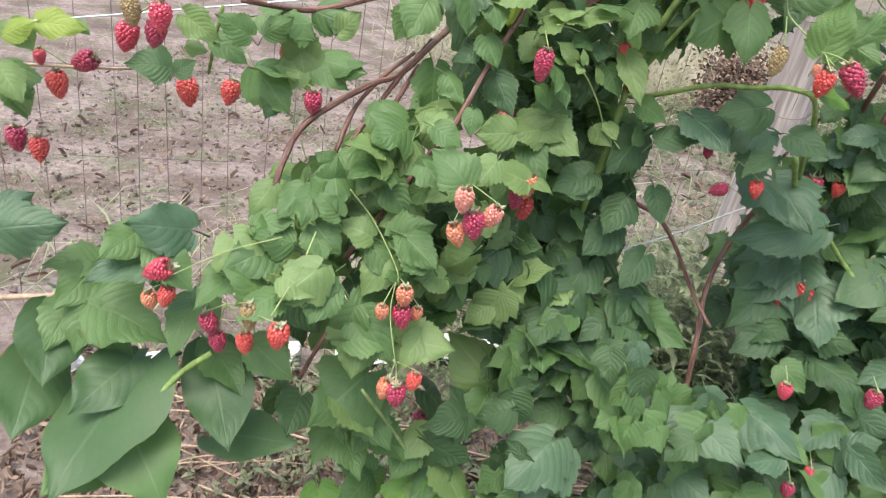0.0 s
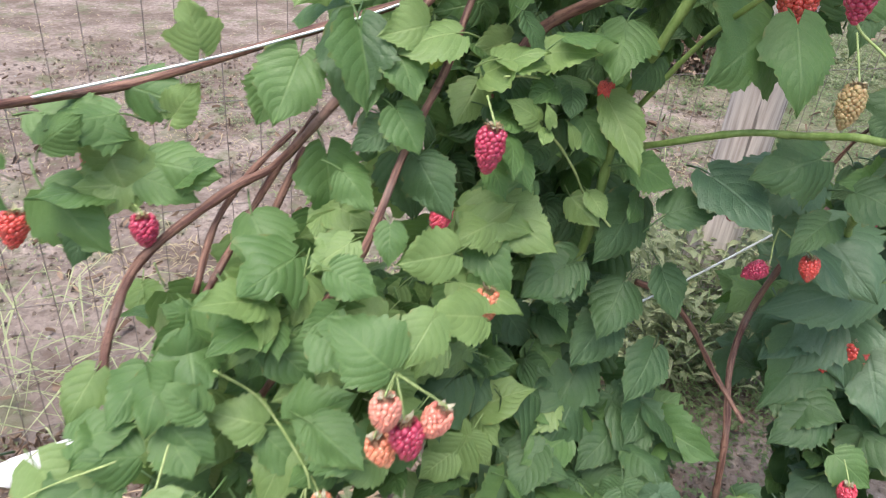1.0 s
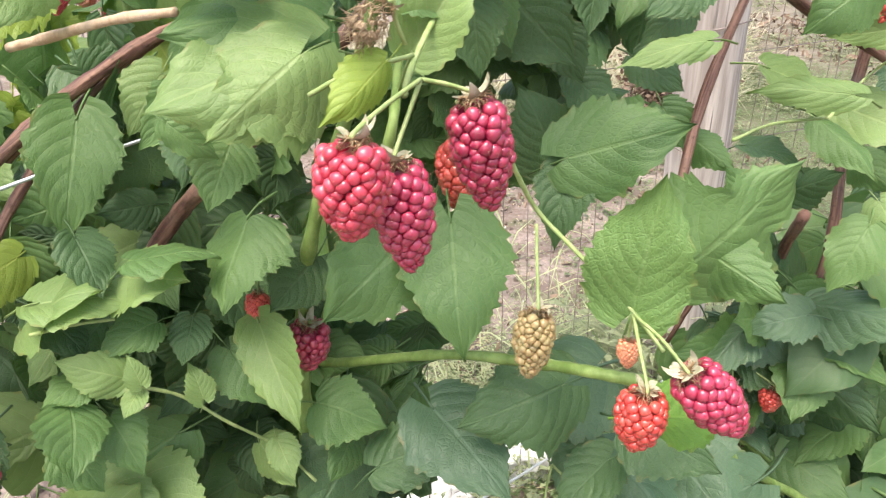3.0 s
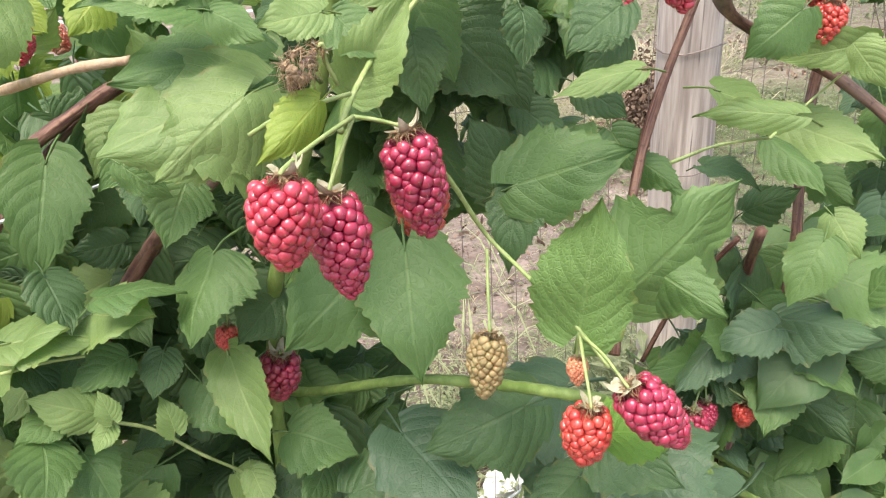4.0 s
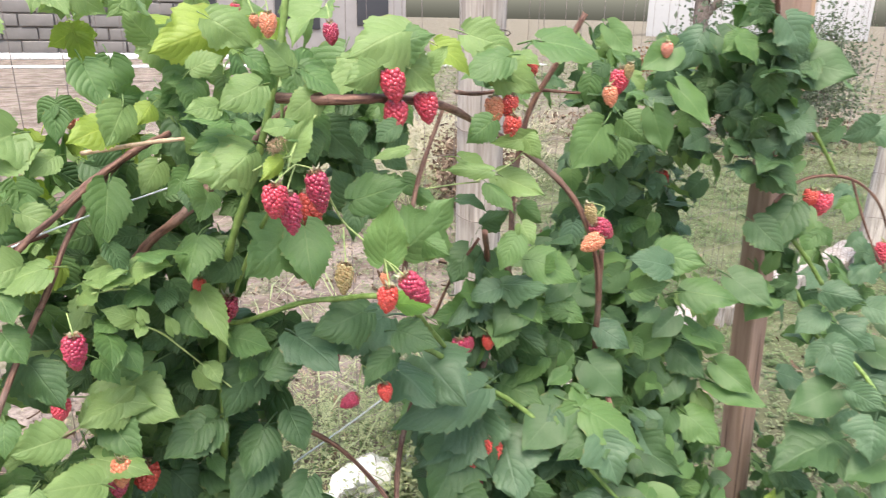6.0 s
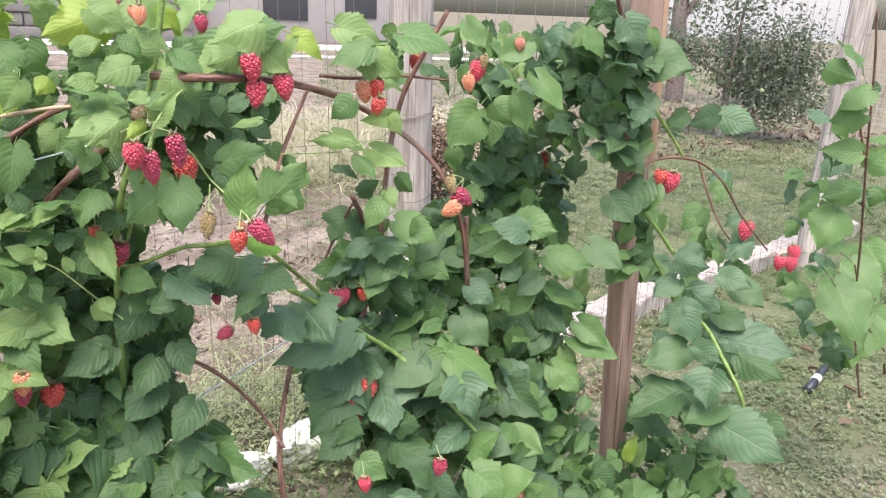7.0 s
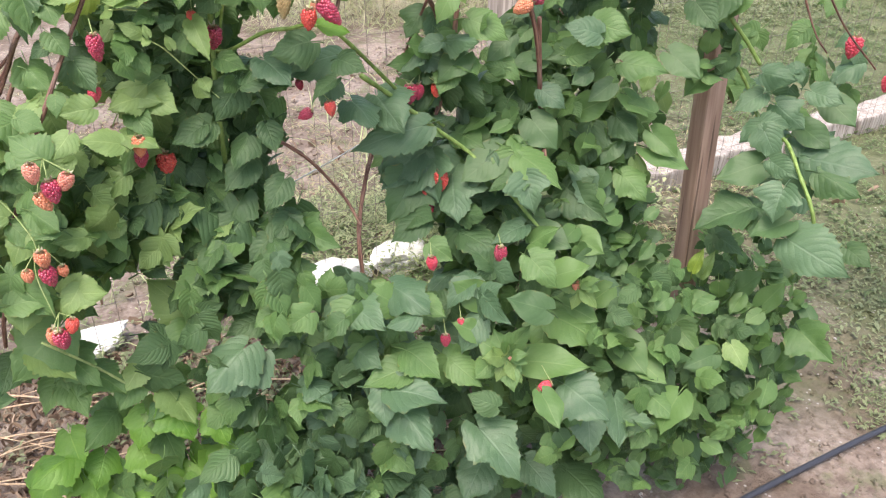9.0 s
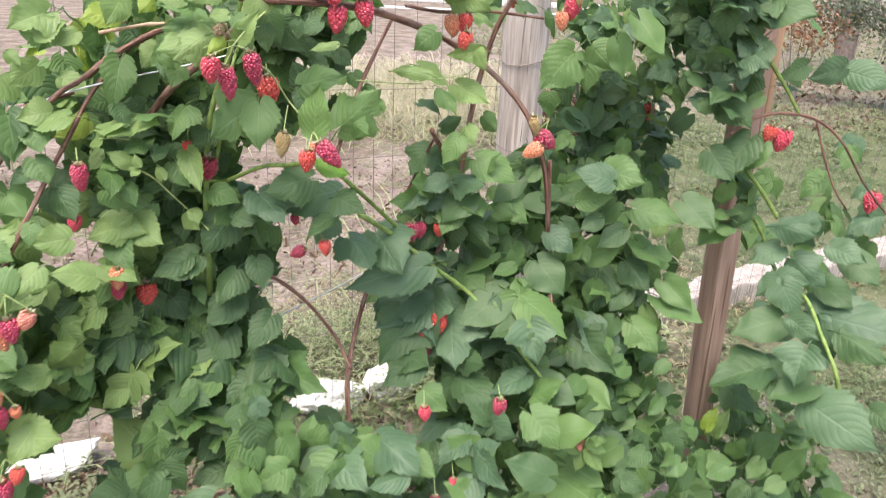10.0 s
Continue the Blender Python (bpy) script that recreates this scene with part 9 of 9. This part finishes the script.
line("garden_hose", [(0.55, 0.44, 0.026), (0.95, 0.585, 0.026), (1.241, 0.686, 0.026), (1.469, 0.761, 0.026), (1.716, 0.837, 0.026), (2.2, 0.97, 0.026), (2.9, 1.12, 0.026)], 0.0075, HOSE, "black rubber irrigation hose lying on the soil", "hose")


def pipe_end():
    root = thing("irrigation_pipe", (2.62, 1.72, 0.02), "short black irrigation pipe with a white band", "pipe")
    bm = bmesh.new()
    tube(bm, [Vector((-0.11, -0.06, 0)), Vector((0, 0, 0.004)), Vector((0.12, 0.07, 0))], 0.016, 0.016, 10)
    part("pipe", bm, HOSE, root)
    bm = bmesh.new()
    tube(bm, [Vector((-0.03, -0.016, 0.003)), Vector((0.005, 0.003, 0.004))], 0.018, 0.018, 10)
    part("band", bm, WHITEWASH, root, "white band")
    return root


pipe_end()

# ---- the yard beyond ----
BARK = bark_material("tree_bark", (0.13, 0.10, 0.09), (0.26, 0.21, 0.19), 14.0, 0.85, 0.8)
LIMED = bark_material("limed_bark", (0.36, 0.35, 0.35), (0.50, 0.48, 0.48), 14.0, 0.9, 0.6)
TREE_LEAF = leaf_material("tree_leaf", (0.070, 0.098, 0.068), (0.175, 0.215, 0.15), per_island=True)
RUST_LEAF = leaf_material("rust_leaf", (0.22, 0.10, 0.06), (0.36, 0.20, 0.13), per_island=True)
APPLE = berry_material("apple_green", (0.30, 0.34, 0.14), (0.42, 0.45, 0.22), 0.4)


def crown(name, owner, limbs, count, size, tone, spread, seed):
    rng = random.Random(seed)
    verts, faces, uvs = [], [], []
    for _ in range(count):
        a, b = rng.choice(limbs)
        p = Vector(a).lerp(Vector(b), rng.random() ** 0.7) + Vector((rng.gauss(0, spread), rng.gauss(0, spread), rng.gauss(0, spread * 0.8)))
        d = Vector((rng.gauss(0, 1), rng.gauss(0, 1), rng.gauss(-0.4, 0.6))).normalized()
        s = size * rng.uniform(0.6, 1.3)
        side = d.orthogonal().normalized()
        side = (Matrix.Rotation(rng.uniform(0, 6), 3, d) @ side) * s * 0.28
        n = len(verts)
        verts += [tuple(p), tuple(p + d * s * 0.5 - side), tuple(p + d * s * 0.5 + side), tuple(p + d * s)]
        faces += [(n, n + 1, n + 2), (n + 1, n + 3, n + 2)]
        uvs += [0.5, 0, 0.1, 0.5, 0.9, 0.5, 0.1, 0.5, 0.5, 1, 0.9, 0.5]
    me = bpy.data.meshes.new(name)
    me.from_pydata(verts, [], faces)
    me.uv_layers.new(name="UVMap").data.foreach_set("uv", uvs)
    me.materials.append(tone)
    ob = new(name, me)
    ob.parent = owner
    return ob


def tree(at, trunk, limbs, count, size, tone, spread, seed, label, radius=0.09, apples=0, limed=0.0, bare=()):
    root = thing("fruit_tree", at, label, "tree", "trees in the yard")
    bm = bmesh.new()
    tube(bm, smooth_path(trunk, 5), radius, radius * 0.6, 9, 0.06, seed)
    part("trunk", bm, BARK, root)
    if limed:
        bm = bmesh.new()
        tube(bm, [Vector((0.004, 0, 0.02)), Vector((0.0, 0.004, limed * 0.5)), Vector((0.0, 0, limed))], radius * 1.10, radius * 1.04, 9, 0.05, seed)
        part("limewash", bm, LIMED, root, "whitewashed foot of the trunk")
    for k, (a, b) in enumerate(list(bare) + list(limbs)):
        bm = bmesh.new()
        mid = Vector(a).lerp(Vector(b), 0.5) + Vector((0, 0, 0.06))
        tube(bm, smooth_path([a, mid, b], 4), radius * 0.45, radius * 0.12, 6, 0.08, k)
        part("limb", bm, BARK, root)
    crown("crown", root, limbs, count, size, tone, spread, seed)
    rng = random.Random(seed + 1)
    for k in range(apples):
        a, b = rng.choice(limbs)
        bm = bmesh.new()
        bmesh.ops.create_icosphere(bm, subdivisions=2, radius=0.028, matrix=Matrix.Diagonal((1, 1, 0.9, 1)))
        o = part("apple", bm, APPLE, root)
        o.location = Vector(a).lerp(Vector(b), rng.random()) + Vector((rng.gauss(0, 0.15), rng.gauss(0, 0.15), rng.gauss(-0.05, 0.1)))
    return root


low_tree = tree((6.35, 6.80, 0), [(0, 0, -0.1), (0, 0, 0.4), (-0.02, 0, 0.74)],
     [((0.05, -0.04, 0.70), (0.75, -0.60, 0.48)), ((0.05, -0.04, 0.72), (0.75, -0.55, 1.0)), ((0.05, 0, 0.70), (0.42, -0.32, 0.34)), ((0.02, 0, 0.74), (0.62, -0.42, 1.30)), ((0, 0, 0.75), (0.9, -0.3, 0.75)), ((0, 0, 0.75), (0.3, 0.3, 1.2)), ((-0.15, 0.12, 0.95), (-0.65, 0.5, 1.10))],
     13000, 0.046, TREE_LEAF, 0.15, 31, "low apple tree with grey-green leaves and a limed trunk", 0.058, 9, 0.36,
     bare=(((0, 0, 0.72), (-0.52, 0.42, 0.90)), ((0, 0, 0.72), (0.10, -0.02, 1.95))))
crown("upper_crown", low_tree, [((0.05, 0, 1.35), (-0.5, 0.4, 1.95)), ((0.05, 0, 1.3), (0.4, -0.3, 2.0)), ((0.05, 0, 1.5), (0.1, 0, 2.1))], 1500, 0.06, TREE_LEAF, 0.2, 35)
tree((8.2, 10.2, 0), [(0, 0, -0.1), (-0.05, 0, 0.9), (-0.12, 0, 1.5), (0.05, 0.1, 3.0)],
     [((-0.1, 0, 1.35), (0.75, -0.5, 2.5)), ((-0.1, 0, 1.5), (-0.6, 0.4, 2.9)), ((0, 0, 2.2), (0.9, -0.4, 3.2))],
     1400, 0.10, TREE_LEAF, 0.25, 32, "forked old tree with a thick grey-brown trunk", 0.16)
shrub = thing("shrub", (5.49, 7.23, 0), "shrub with rust-brown dry leaves", "shrub")
for k in range(5):
    bm = bmesh.new()
    tube(bm, smooth_path([(0, 0, 0), (0.1 * k - 0.2, 0.05 * k, 0.4), (0.18 * k - 0.36, 0.1, 0.95)], 4), 0.010, 0.004, 5)
    part("branch", bm, BARK, shrub)
crown("crown", shrub, [((0, 0, 0.65), (-0.3, 0.2, 0.95)), ((0, 0, 0.65), (0.25, -0.15, 0.9)), ((0, 0, 0.7), (0, 0.1, 1.05))], 900, 0.05, RUST_LEAF, 0.11, 33)

# brush heap beside the fence post
heap = thing("brush_heap", (2.01, 4.74, 0), "rounded heap of dry brown brushwood", "brush heap")
crown("brushwood", heap, [((0, 0, 0.05), (0, 0, 0.50)), ((0.1, 0, 0.05), (0.12, 0, 0.40))], 7000, 0.034, litter_material(), 0.11, 34)

# far walls
def yard_wall():
    root = thing("yard_wall", (-3.0, 23.0, 0), "low white-capped yard wall across the far side", "wall")
    bm = bmesh.new()
    box(bm, (26, 0.5, 0.16), (0, 0, 0.08), 0.03)
    part("kerb", bm, WHITEWASH, root)
    bm = bmesh.new()
    box(bm, (26, 0.3, 0.06), (0, -3.5, 0.03), 0.02)
    part("edging", bm, WHITEWASH, root, "low whitewashed edging strip")
    return root


yard_wall()


def stone_wall():
    root = thing("block_wall", (-6.3, 26.0, 0), "grey concrete block wall at the far yard", "wall")
    rng = random.Random(8)
    bm = bmesh.new()
    box(bm, (7.4, 0.25, 2.4), (3.2, 0.05, 1.2), 0.02)
    part("core", bm, WALL_GREY, root, "grey mortar core between the blocks")
    bm0 = bmesh.new()
    box(bm0, (0.96, 0.4, 0.36), (0, 0, 0), 0.03)
    block = mesh_of("block", bm0, plain("block_grey", (0.20, 0.185, 0.18), 0.9, 0.0, 0.3, 3.0, 0.4))
    for r in range(6):
        for c in range(7):
            o = part("block", block, None, root)
            o.location = (c * 1.0 + 0.5 * (r % 2), rng.uniform(-0.04, 0.04), 0.2 + r * 0.4)
    return root


stone_wall()


def shed(at, size, label, wall, turn=0.0, openings=()):
    root = thing("shed", at, label, "building", "far buildings")
    root.rotation_euler[2] = radians(turn)
    bm = bmesh.new()
    box(bm, size, (0, 0, size[2] / 2), 0.02)
    part("wall", bm, wall, root)
    bm = bmesh.new()
    box(bm, (size[0] + 0.6, size[1] + 0.6, 0.16), (0, 0, size[2] + 0.08), 0.02)
    part("roof", bm, CONCRETE, root)
    for x, z, w, h in openings:
        bm = bmesh.new()
        box(bm, (w, 0.08, h), (x, -size[1] / 2 - 0.02, z), 0.01)
        part("window", bm, DARK, root, "dark window")
    return root


shed((3.5, 30.0, 0), (9.0, 5.0, 3.0), "grey rendered outbuilding with dark openings", WALL_GREY, 0, ((-3.0, 1.5, 1.2, 1.1), (0.4, 1.4, 1.6, 1.2), (3.2, 1.5, 1.2, 1.1)))
shed((-2.2, 27.5, 0), (3.4, 2.0, 1.5), "dark blue-grey shed behind the yard wall", plain("shed_blue", (0.10, 0.10, 0.14), 0.6))
shed((46.5, 53.0, 0), (17.0, 8.0, 8.0), "long white rendered house behind the trees", WALL_WHITE, -38)
